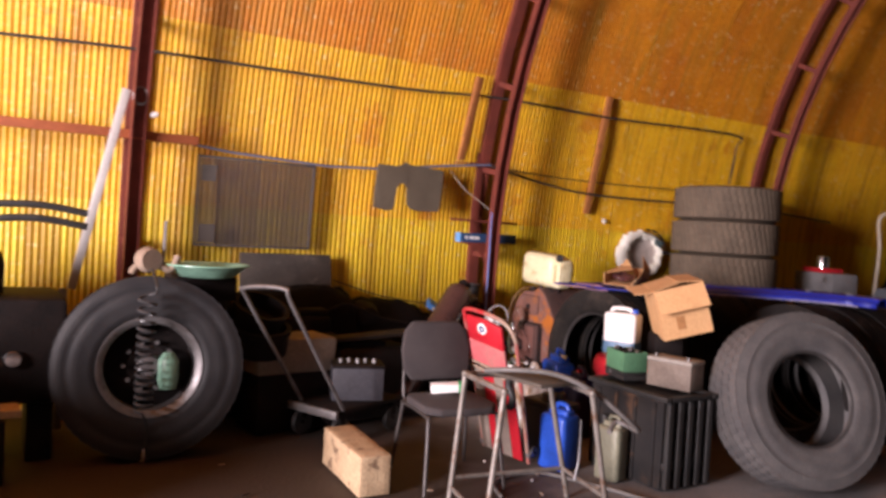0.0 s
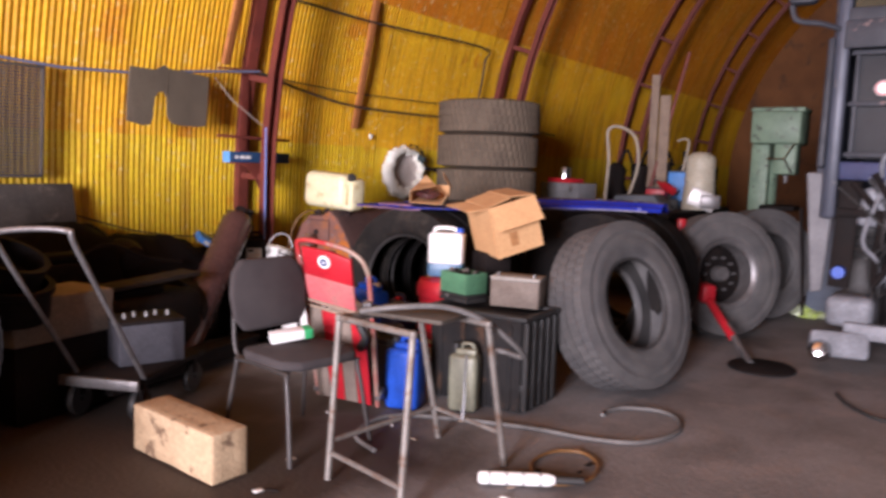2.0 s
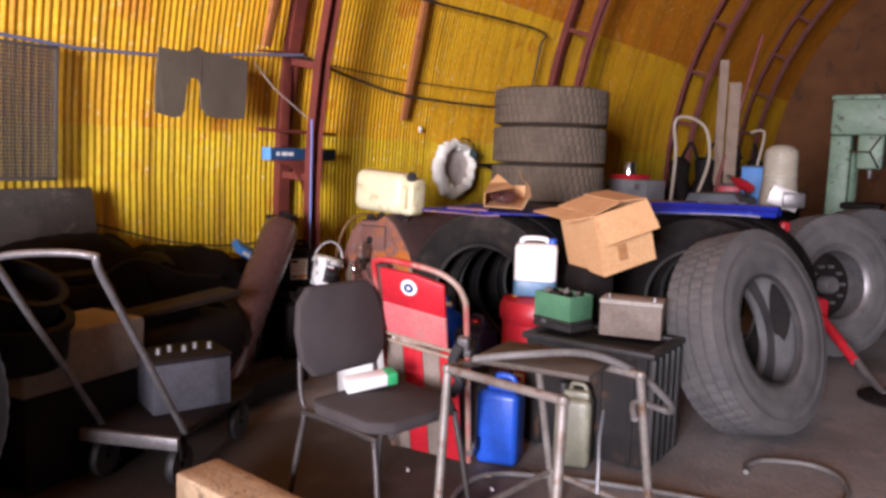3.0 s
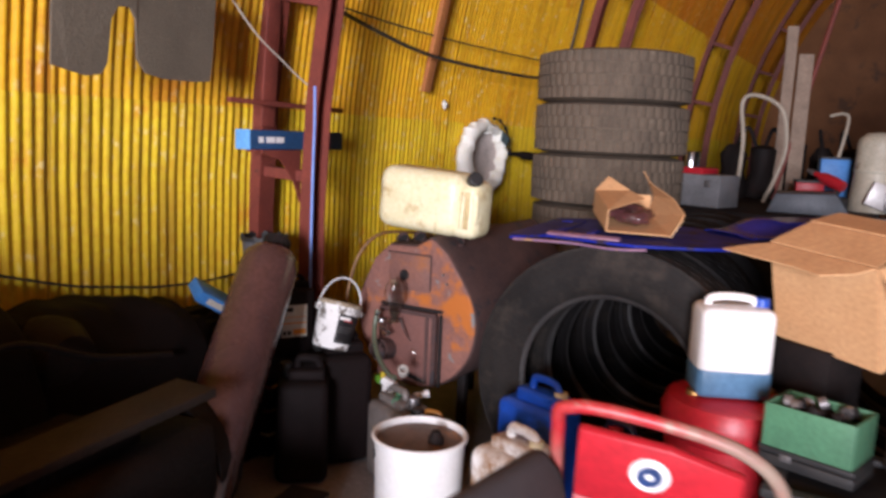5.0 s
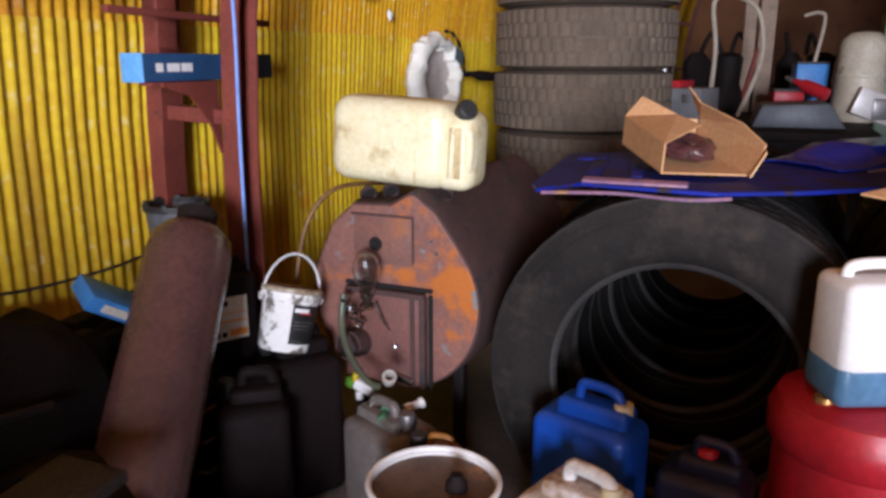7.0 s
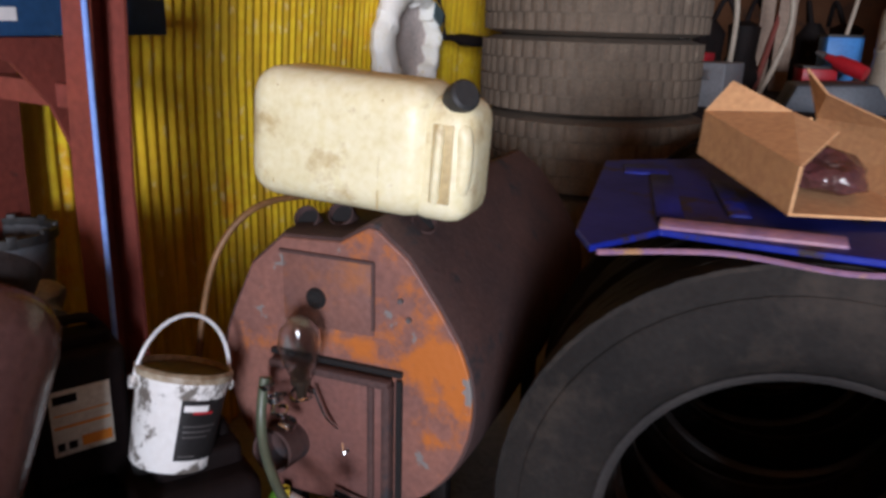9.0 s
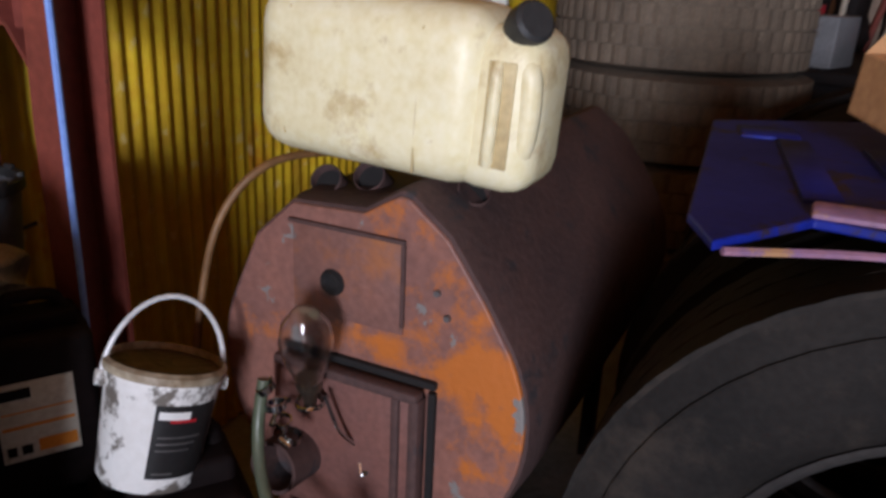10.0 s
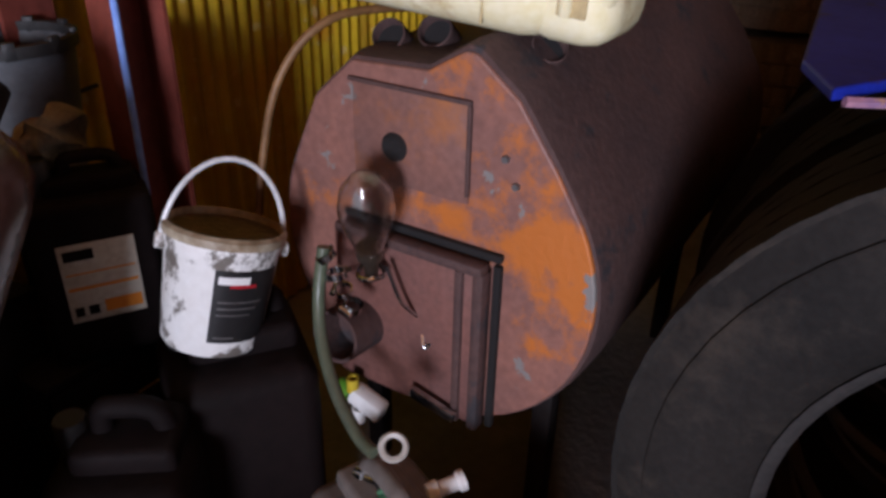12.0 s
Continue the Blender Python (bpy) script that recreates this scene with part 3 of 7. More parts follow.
DIRTY_WHITE = mat("paint_smeared_white_plastic", (0.84, 0.83, 0.81), (0.76, 0.74, 0.71), 0.4, 0, 6, 60, 0.05, (0.17, 0.15, 0.13), 0.52, 7, soft=0.025)
HOSE_GREEN = mat("grey_green_hose", (0.10, 0.12, 0.075), (0.07, 0.08, 0.055), 0.35, 0, 8, 60, 0.05)
BROWN_CAN = mat("dark_brown_plastic", (0.012, 0.0075, 0.0075), (0.007, 0.005, 0.005), 0.7, 0, 7, 60, 0.06, spec=0.1)
ORANGE = mat("orange_print", (0.75, 0.28, 0.03), (0.65, 0.22, 0.02), 0.6, 0, 9, 90, 0.02)
PAPER = mat("soiled_paper_label", (0.62, 0.58, 0.50), (0.50, 0.45, 0.37), 0.8, 0, 10, 90, 0.04, (0.34, 0.24, 0.14), 0.62, 14)
BLACK_PRINT = mat("black_print", (0.014, 0.013, 0.014), (0.020, 0.019, 0.019), 0.45, 0, 9, 90, 0.02)
GLASS = clear("clear_glass", (0.97, 0.98, 0.98), 0.02, 1.0, 1.45)
stove()

# glass bowl of a filter and its hose, hung on the fire door
fg = thing("fuel_filter", pose(4.085, 5.41, 0.685, 8, -14, 0) @ Matrix.Scale(1.18, 4), "clear glass fuel filter bowl hung on the stove door", "filter")
part("bowl", lathe([(0, 0.130), (0.020, 0.126), (0.034, 0.106), (0.039, 0.076), (0.033, 0.042), (0.023, 0.015), (0.019, 0.0), (0.0175, 0.0), (0.0215, 0.015), (0.0315, 0.042), (0.0375, 0.076), (0.0325, 0.105), (0.019, 0.1245), (0, 0.1285)], 28), GLASS, fg, "clear rounded glass bowl")
part("collar", lathe([(0.0, 0.006), (0.019, 0.006), (0.020, 0.0), (0.019, -0.014), (0.012, -0.02), (0.010, -0.05), (0.0, -0.05)], 24), mat("tarnished_brass", (0.16, 0.12, 0.08), (0.08, 0.06, 0.05), 0.35, 0.8, 12, 60, 0.1), fg)
part("clamp", tube([(0.019 * math.cos(a), 0.019 * math.sin(a), -0.045 + 0.004 * math.sin(2 * a)) for a in [i * math.pi / 8 for i in range(16)]], 0.004, 8, closed=True), CHROME, fg)
part("wire", tube(smooth_path([(0.01, -0.02, -0.03), (0.0, -0.05, -0.08), (0.02, -0.07, -0.13), (0.0, -0.09, -0.16), (0.03, -0.10, -0.14)]), 0.0035, 6), CHROME, fg)
for k, (x, y, z, r) in enumerate(((4.045, 5.470, 0.672, 0.017), (4.050, 5.455, 0.640, 0.019), (4.052, 5.440, 0.612, 0.015), (4.055, 5.425, 0.585, 0.017))):
    hc = thing("hose_clamp", axis_to((x, y, z), (-0.3 + 0.3 * (k % 2), 0.4 - 0.25 * k, 0.8)), "bright chromed hose clamp above the stove's air pipe", "clamp", "hose clamps")
    part("band", lathe([(r - 0.002, -0.006), (r, -0.006), (r, 0.006), (r - 0.002, 0.006)], 20, close=True), CHROME, hc)
    part("screw", lathe([(0, 0.012), (0.005, 0.012), (0.005, -0.012), (0, -0.012)], 10, pose(-r - 0.003, 0, 0, 90, 0, 0)), CHROME, hc)
hose = thing("fuel_hose", pose(0, 0, 0), "grey-green rubber hose hanging from the filter to a white fitting", "hose")
part("tube", tube(smooth_path([(4.050, 5.478, 0.684), (4.030, 5.477, 0.606), (4.000, 5.451, 0.542), (3.960, 5.393, 0.487), (3.930, 5.326, 0.447), (3.915, 5.281, 0.442)]), 0.011, 10), HOSE_GREEN, hose)
part("fitting", lathe([(0.013, -0.018), (0.021, -0.016), (0.023, 0.016), (0.020, 0.020), (0.014, 0.018), (0.014, -0.018)], 24, axis_to((3.910, 5.239, 0.480), (-0.6, -0.4, 0.7)), close=True), mat("soiled_white_plastic", (0.50, 0.48, 0.44), (0.36, 0.33, 0.29), 0.45, 0, 14, 70, 0.05), hose, "soiled white plastic nut")
pf = thing("pipe_fitting", pose(4.105, 5.475, 0.335), "white plastic pipe fitting with green and yellow ends", "fitting")
part("body", box(0.035, 0.075, 0.038, (0, -0.035, 0), (18, 0, 0), 0.007), WHITE, pf)
part("spout", lathe([(0.009, 0), (0.013, 0), (0.014, 0.03), (0.009, 0.03)], 16, pose(-0.01, -0.02, -0.045), close=True), WHITE, pf)
part("end_cap", lathe([(0, 0.016), (0.017, 0.014), (0.020, 0.0), (0.020, -0.018), (0, -0.018)], 20, pose(0, 0.022, 0.008, -72, 0, 0)), mat("green_plastic", (0.10, 0.26, 0.02), (0.08, 0.20, 0.02), 0.4), pf, "green end cap")
part("collar", lathe([(0.008, 0.02), (0.012, 0.02), (0.012, -0.01), (0.008, -0.01)], 16, pose(-0.006, -0.005, 0.028), close=True), mat("yellow_plastic", (0.55, 0.42, 0.03), (0.45, 0.33, 0.02), 0.4), pf, "yellow collar")


# cream jerrycan lying on the stove
jc = thing("jerrycan", pose(4.32, 5.385, 1.172, 3, 0, 0), "grimy cream plastic jerrycan lying on its side on the stove", "jerrycan")
b = box(0.225, 0.445, 0.288, (0, 0.012, 0), bevel=0.065, segs=5)
part("body", warp(b, 0.004, 9.0), CREAM, jc)
b = box(0.18, 0.15, 0.262, (0, -0.215, -0.012), bevel=0.05, segs=4)
part("shoulder", b, CREAM, jc)
part("handle", tube(smooth_path([(-0.03, -0.225, 0.075), (-0.065, -0.262, 0.062), (-0.068, -0.272, 0.0), (-0.06, -0.262, -0.075), (-0.03, -0.225, -0.095)]), 0.019, 12), CREAM, jc)
# Thin darker plate whose colour paints the shade inside the grip slot.
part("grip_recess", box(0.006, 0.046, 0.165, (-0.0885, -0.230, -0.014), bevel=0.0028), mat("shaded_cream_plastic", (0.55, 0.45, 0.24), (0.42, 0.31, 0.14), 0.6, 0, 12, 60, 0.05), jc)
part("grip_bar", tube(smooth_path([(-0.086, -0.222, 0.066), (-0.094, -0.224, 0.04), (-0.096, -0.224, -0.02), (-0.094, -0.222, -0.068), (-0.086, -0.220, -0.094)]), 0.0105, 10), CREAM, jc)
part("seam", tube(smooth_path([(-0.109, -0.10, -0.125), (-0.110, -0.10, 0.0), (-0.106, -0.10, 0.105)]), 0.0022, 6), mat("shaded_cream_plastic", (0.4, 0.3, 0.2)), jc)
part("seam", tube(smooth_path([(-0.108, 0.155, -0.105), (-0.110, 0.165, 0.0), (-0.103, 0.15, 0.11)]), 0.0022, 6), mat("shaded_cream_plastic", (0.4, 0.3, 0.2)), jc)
cp = lathe([(0, 0.034), (0.027, 0.034), (0.033, 0.028), (0.034, 0.0), (0.028, -0.02)], 24, axis_to((-0.055, -0.245, 0.118), (-0.55, -0.70, 0.45)))
part("cap", cp, BLACK, jc, "black screw cap")


def label_bars(parent, m, w, h, rows, paper, inks):
    """A paper label with unreadable lines as bars; lies in the local x, z plane facing -y."""
    lab = part("label", box(w, 0.0012, h, bevel=0.0004), paper, parent, m=None)
    lab.matrix_local = m
    for (x0, x1, z0, z1), ink in zip(rows, inks):
        part("print", box((x1 - x0) * w, 0.0008, (z1 - z0) * h, ((x0 + x1) / 2 * w - w / 2, -0.0012, (z0 + z1) / 2 * h - h / 2)), ink, lab)
    return lab


# paint pail on a dark canister
pl = thing("paint_pail", pose(3.928, 5.645, 0.503, 2, 17, 0) @ pose(0, 0, 0, 0, 0, 13) @ Matrix.Scale(0.95, 4), "white plastic pail smeared with dark paint on a canister", "pail")
part("bucket", lathe([(0, 0.003), (0.082, 0.003), (0.088, 0.012), (0.100, 0.19), (0.103, 0.195), (0.103, 0.215), (0.098, 0.217), (0.094, 0.19), (0.083, 0.02), (0, 0.02)], 44), DIRTY_WHITE, pl)
part("rim", lathe([(0.098, 0.208), (0.107, 0.206), (0.108, 0.220), (0.100, 0.226), (0.096, 0.218)], 44, close=True), mat("stained_rim_plastic", (0.50, 0.44, 0.33), (0.16, 0.10, 0.05), 0.4, 0, 18, 60, 0.05), pl)
part("paint_crust", lathe([(0, 0.205), (0.06, 0.208), (0.097, 0.212)], 40), mat("dried_brown_paint", (0.085, 0.038, 0.014), (0.035, 0.018, 0.009), 0.5, 0, 20, 90, 0.5), pl)
hd = [(0.106 * math.cos(a), 0.0, 0.185 + 0.155 * math.sin(a)) for a in [math.pi * i / 20 for i in range(21)]]
part("handle", tube([pose(0, 0, 0, 0, 0, 132) @ Vector(p) for p in hd], 0.005, 8), mat("white_handle_plastic", (0.62, 0.62, 0.63), (0.5, 0.5, 0.5), 0.35, 0, 8, 60, 0.02), pl)
for a in (132, 312):
    part("ear", lathe([(0, 0.01), (0.014, 0.01), (0.016, -0.006)], 16, pose(0.104 * math.cos(radians(a)), 0.104 * math.sin(radians(a)), 0.185) @ pose(0, 0, 0, 0, 90, 0) @ pose(0, 0, 0, -(a), 0, 0)), DIRTY_WHITE, pl)
# curved black label on the pail, facing the walker
b = bmesh.new()
g = []
for i in range(13):
    a = radians(208 + i * 6.2)
    g.append([b.verts.new(((0.0895 + 0.0575 * z) * math.cos(a), (0.0895 + 0.0575 * z) * math.sin(a), z)) for z in (0.035, 0.17)])
for p, q in zip(g, g[1:]):
    b.faces.new((p[0], q[0], q[1], p[1]))
LB = part("label", b, BLACK_PRINT, pl, "black printed label")
for z, a0, a1, ink, th in ((0.152, 212, 244, WHITE, 0.014), (0.142, 224, 252, RED, 0.006), (0.112, 214, 262, GREY_STEEL, 0.003), (0.100, 214, 256, GREY_STEEL, 0.003), (0.088, 214, 250, GREY_STEEL, 0.003), (0.045, 214, 236, GREY_STEEL, 0.003)):
    b = bmesh.new()
    n = 6
    g = [[b.verts.new(((0.0902 + 0.0575 * zz) * math.cos(radians(a0 + (a1 - a0) * i / n)), (0.0902 + 0.0575 * zz) * math.sin(radians(a0 + (a1 - a0) * i / n)), zz)) for zz in (z - th / 2, z + th / 2)] for i in range(n + 1)]
    for p, q in zip(g, g[1:]):
        b.faces.new((p[0], q[0], q[1], p[1]))
    part("print", b, ink, LB)


def canister(name, m, lx, ly, lz, material, label, bev=0.03, cap=BLACK, cap_at=-0.33, capr=0.026, ribs=0):
    """An upright moulded can lz tall with a carrying grip and screw cap."""
    j = thing(name, m, label, "canister")
    body = lz * 0.84
    b = box(lx, ly, body, (0, 0, body / 2), bevel=bev, segs=4)
    part("body", warp(b, 0.003, 11.0), material, j)
    b = box(lx * 0.72, ly * 0.5, lz * 0.10, (lx * 0.06, 0, body + lz * 0.025), bevel=lz * 0.03, segs=3)
    part("shoulder", b, material, j)
    part("handle", tube(smooth_path([(-lx * 0.12, 0, body), (-lx * 0.10, 0, lz * 0.965), (0, 0, lz * 0.985), (lx * 0.26, 0, lz * 0.965), (lx * 0.34, 0, body)]), min(lx, ly) * 0.085, 10), material, j)
    part("cap", lathe([(0, 0.036), (capr * 0.9, 0.036), (capr, 0.030), (capr, 0.0), (capr * 0.8, -0.03)], 20, pose(lx * cap_at, 0, body + 0.022)), cap, j)
    for k in range(ribs):
        part("rib", box(lx * 0.96, ly + 0.004, 0.012, (0, 0, body * (0.3 + 0.25 * k)), bevel=0.005), material, j)
    return j


canister("canister", pose(3.97, 5.64, 0.0, 0, 0, -35), 0.26, 0.30, 0.585, BROWN_CAN, "dark brown plastic canister standing below the paint pail", 0.04)
canister("canister", pose(3.72, 5.62, 0.0, 0, 0, -52), 0.22, 0.26, 0.52, BROWN_CAN, "dark greasy plastic canister beside the stove", 0.04)
base = thing("crate", pose(3.90, 5.98, 0.0), "dark wooden crate against the wall under canisters", "crate")
for z in (0.06, 0.17, 0.28, 0.39):
    part("slat", box(0.36, 0.018, 0.09, (0, -0.16, z), bevel=0.003), DARK, base)
    part("slat", box(0.018, 0.30, 0.09, (-0.18, 0, z), bevel=0.003), DARK, base)
part("top_board", box(0.38, 0.34, 0.02, (0, 0, 0.45), bevel=0.003), DARK, base)
lc = canister("canister", pose(3.875, 5.84, 0.462, 0, 0, -30), 0.20, 0.13, 0.36, BROWN_CAN, "dark brown oil canister with a soiled paper label", 0.02)
label_bars(lc, pose(0.0, -0.067, 0.16), 0.118, 0.145,
           ((0.06, 0.45, 0.80, 0.93), (0.04, 0.96, 0.42, 0.46), (0.46, 0.96, 0.08, 0.24), (0.06, 0.18, 0.08, 0.20), (0.24, 0.38, 0.08, 0.20), (0.05, 0.95, 0.62, 0.64)), PAPER,
           (BROWN_CAN, ORANGE, ORANGE, BROWN_CAN, BROWN_CAN, ORANGE))

gb = thing("bucket", pose(3.93, 6.05, 0.76), "scuffed grey plastic bucket with a black rim behind the rib", "bucket")
GREYP = mat("scuffed_grey_plastic", (0.10, 0.105, 0.115), (0.07, 0.072, 0.08), 0.5, 0, 8, 60, 0.1, (0.22, 0.22, 0.22), 0.68, 16)
part("body", lathe([(0, 0), (0.085, 0), (0.103, 0.20), (0.099, 0.20), (0.08, 0.012), (0, 0.012)], 36), GREYP, gb)
part("rim", lathe([(0.099, 0.19), (0.110, 0.192), (0.110, 0.212), (0.097, 0.212)], 36, close=True), BLACK, gb)
for i in range(9):
    a = 2 * math.pi * i / 9
    part("rim_lug", box(0.012, 0.02, 0.03, (0.104 * math.cos(a), 0.104 * math.sin(a), 0.205), (0, 0, math.degrees(a)), 0.003), BLACK, gb)
part("stand", lathe([(0, 0), (0.07, 0), (0.07, -0.29), (0, -0.29)], 24), DARK, gb)
b = bmesh.new()
bmesh.ops.create_icosphere(b, subdivisions=4, radius=0.055)
for v in b.verts:
    v.co = Vector((v.co.x * 1.5, v.co.y * 0.7, v.co.z * 0.75)) + 0.03 * noise.noise_vector(v.co * 22)
tagged(part("rag", b, mat("stained_rag", (0.30, 0.25, 0.17), (0.16, 0.12, 0.08), 0.95, 0, 14, 120, 0.4), m=pose(3.88, 5.90, 0.835, 0, 25, 30)), "crumpled stained rag lying on the oil canister", "rag")
tagged(part("fuel_line", tube(smooth_path([(4.14, 5.74, 0.50), (4.20, 5.76, 0.70), (4.24, 5.73, 0.88), (4.32, 5.67, 0.98), (4.50, 5.62, 0.98), (4.70, 5.60, 0.95)]), 0.0085, 10), mat("ochre_hose", (0.22, 0.11, 0.04), (0.16, 0.08, 0.03), 0.5, 0, 9, 60, 0.05)), "ochre rubber hose bent behind the stove", "hose")

# leaning gas cylinder
gc_top, gc_low = Vector((3.665, 5.74, 0.965)), Vector((2.88, 5.43, 0.09))
d = gc_top - gc_low
gl = d.length
gc = thing("gas_cylinder", axis_to(gc_low, d), "brown-painted gas cylinder leaning against the wall rib", "gas cylinder")
GAS = mat("brown_cylinder_paint", (0.088, 0.042, 0.037), (0.060, 0.030, 0.028), 0.26, 0.0, 5, 60, 0.12, (0.05, 0.035, 0.035), 0.66, 10)
part("body", lathe([(0, -0.09), (0.09, -0.075), (0.116, -0.05), (0.120, 0.0), (0.120, gl - 0.10), (0.113, gl - 0.05), (0.09, gl - 0.02), (0.05, gl), (0, gl)], 44), GAS, gc)
part("collar", lathe([(0.055, gl - 0.01), (0.058, gl + 0.05), (0.050, gl + 0.05), (0.048, gl - 0.01)], 28, close=True), DARK, gc)

# canisters and bucket in front of the tyre row
pb = thing("paint_bucket", pose(3.56, 4.93, 0.0), "white metal paint bucket with grimy brown lid, on the floor", "bucket")
part("body", lathe([(0, 0), (0.150, 0), (0.155, 0.006), (0.165, 0.385), (0.160, 0.385), (0.150, 0.02), (0, 0.02)], 48), WHITE, pb)
part("rim", tube([(0.168 * math.cos(a), 0.168 * math.sin(a), 0.392) for a in [2 * math.pi * i / 48 for i in range(48)]], 0.0085, 8, closed=True), WHITE, pb)
part("lid", lathe([(0, 0.372), (0.10, 0.370), (0.158, 0.376), (0.160, 0.366), (0, 0.36)], 48), mat("grimy_lid", (0.16, 0.10, 0.075), (0.10, 0.065, 0.05), 0.5, 0.2, 9, 60, 0.2, (0.28, 0.12, 0.04), 0.62, 8), pb)
part("bung", lathe([(0, 0.415), (0.016, 0.413), (0.020, 0.40), (0.028, 0.392), (0.030, 0.37)], 20, pose(0.02, -0.055, 0)), DARK, pb)
part("handle_ear", lathe([(0, 0.012), (0.016, 0.01), (0.018, 0)], 16, pose(-0.11, 0.125, 0.33, 90, 0, 40)), DARK, pb)
dc = canister("canister", pose(3.91, 5.24, 0.0, 0, 0, 65), 0.27, 0.20, 0.40, mat("grey_translucent_plastic", (0.20, 0.18, 0.165), (0.13, 0.11, 0.10), 0.35, 0, 6, 50, 0.06), "greasy grey plastic canister with a white label before the stove", 0.035, GREY_STEEL)
label_bars(dc, pose(0.02, -0.104, 0.22) , 0.15, 0.16, ((0.1, 0.8, 0.7, 0.8), (0.1, 0.6, 0.5, 0.55)), WHITE, (GREY_STEEL, GREY_STEEL))
label_bars(dc, pose(-0.139, 0, 0.22, 0, 0, -90), 0.12, 0.15, ((0.1, 0.8, 0.7, 0.8), (0.1, 0.6, 0.5, 0.55)), WHITE, (GREY_STEEL, GREY_STEEL))
for k, (dx, dy, dz, c) in enumerate(((0.0, 0.08, 0.352, CHROME), (0.05, -0.03, 0.357, WHITE), (-0.04, 0.03, 0.352, GREEN))):
    tagged(part("pipe_fitting", lathe([(0.010, -0.03), (0.016, -0.03), (0.018, -0.012), (0.013, -0.008), (0.013, 0.02), (0.018, 0.024), (0.018, 0.034), (0.010, 0.034)], 12, close=True), c, m=pose(3.93 + dx, 5.22 + dy, dz + 0.008, 80, 20 * k, 50 * k)), "small loose pipe fitting on the canister top", "fitting", "loose fittings")
canister("canister", pose(3.87, 4.60, 0.0, 0, 0, -105), 0.29, 0.17, 0.60, BLUE, "blue plastic canister with a cream cap before the tyres", 0.035, CREAM, 0.33)
jg = mat("stained_translucent_jug", (0.82, 0.83, 0.82), (0.74, 0.72, 0.67), 0.35, 0, 4, 50, 0.08, (0.26, 0.12, 0.035), 0.54, 4.0, soft=0.08)
canister("canister", pose(3.60, 4.56, 0.0, 0, 0, -108), 0.28, 0.22, 0.50, jg, "oil-stained translucent plastic canister on the floor", 0.05, CREAM, 0.30)
canister("canister", pose(3.82, 4.29, 0.0, 0, 0, -100), 0.22, 0.17, 0.52, mat("dark_blue_plastic", (0.018, 0.022, 0.07), (0.012, 0.015, 0.045), 0.4, 0, 6, 60, 0.05), "dark blue plastic canister with a red cap", 0.03, RED, 0.0)
canister("canister", pose(3.78, 5.02, 0.0, 0, 0, -80), 0.16, 0.12, 0.40, mat("ochre_plastic", (0.32, 0.13, 0.02), (0.22, 0.09, 0.015), 0.4, 0, 6, 60, 0.05), "ochre plastic canister on the floor before the tyres", 0.03)

rd = thing("drum", pose(3.93, 3.94, 0.0), "red plastic drum with moulded rings, on the floor", "drum")
part("body", lathe([(0, 0), (0.18, 0), (0.20, 0.02), (0.205, 0.30), (0.218, 0.31), (0.218, 0.34), (0.205, 0.35), (0.205, 0.52), (0.222, 0.54), (0.224, 0.60), (0.205, 0.645), (0.15, 0.662), (0, 0.662)], 52), RED, rd)
for a in (30, 210):
    part("bung", lathe([(0, 0.018), (0.024, 0.018), (0.028, 0.0)], 20, pose(0.135 * math.cos(radians(a + 100)), 0.135 * math.sin(radians(a + 100)), 0.655)), mat("brass_bung", (0.45, 0.25, 0.08), (0.3, 0.16, 0.05), 0.4, 0.6), rd)
label_bars(rd, pose(-0.2085, 0.03, 0.20, 0, 0, -90), 0.13, 0.12, ((0.1, 0.9, 0.6, 0.8), (0.1, 0.7, 0.3, 0.4)), PAPER, (RED, RED))
wc = thing("canister", pose(3.90, 3.955, 0.668, 0, 0, -64), "white translucent canister part filled with blue fluid on the red drum", "canister")
part("body", box(0.235, 0.165, 0.225, (0, 0, 0.185), bevel=0.028, segs=4), WHITE, wc)
part("fluid", box(0.237, 0.167, 0.105, (0, 0, 0.0525), bevel=0.024, segs=4), mat("blue_fluid_seen_through_plastic", (0.09, 0.20, 0.33), (0.07, 0.16, 0.27), 0.4, 0, 6, 50, 0.03), wc, "grey-blue lower half where fluid shows through")
part("handle", tube(smooth_path([(-0.085, 0, 0.285), (-0.075, 0, 0.318), (0.0, 0, 0.325), (0.06, 0, 0.315), (0.065, 0, 0.285)]), 0.014, 10), WHITE, wc)
part("cap", lathe([(0, 0.034), (0.022, 0.034), (0.025, 0.028), (0.025, -0.01)], 20, pose(0.085, 0, 0.292)), BLUE, wc, "blue screw cap")


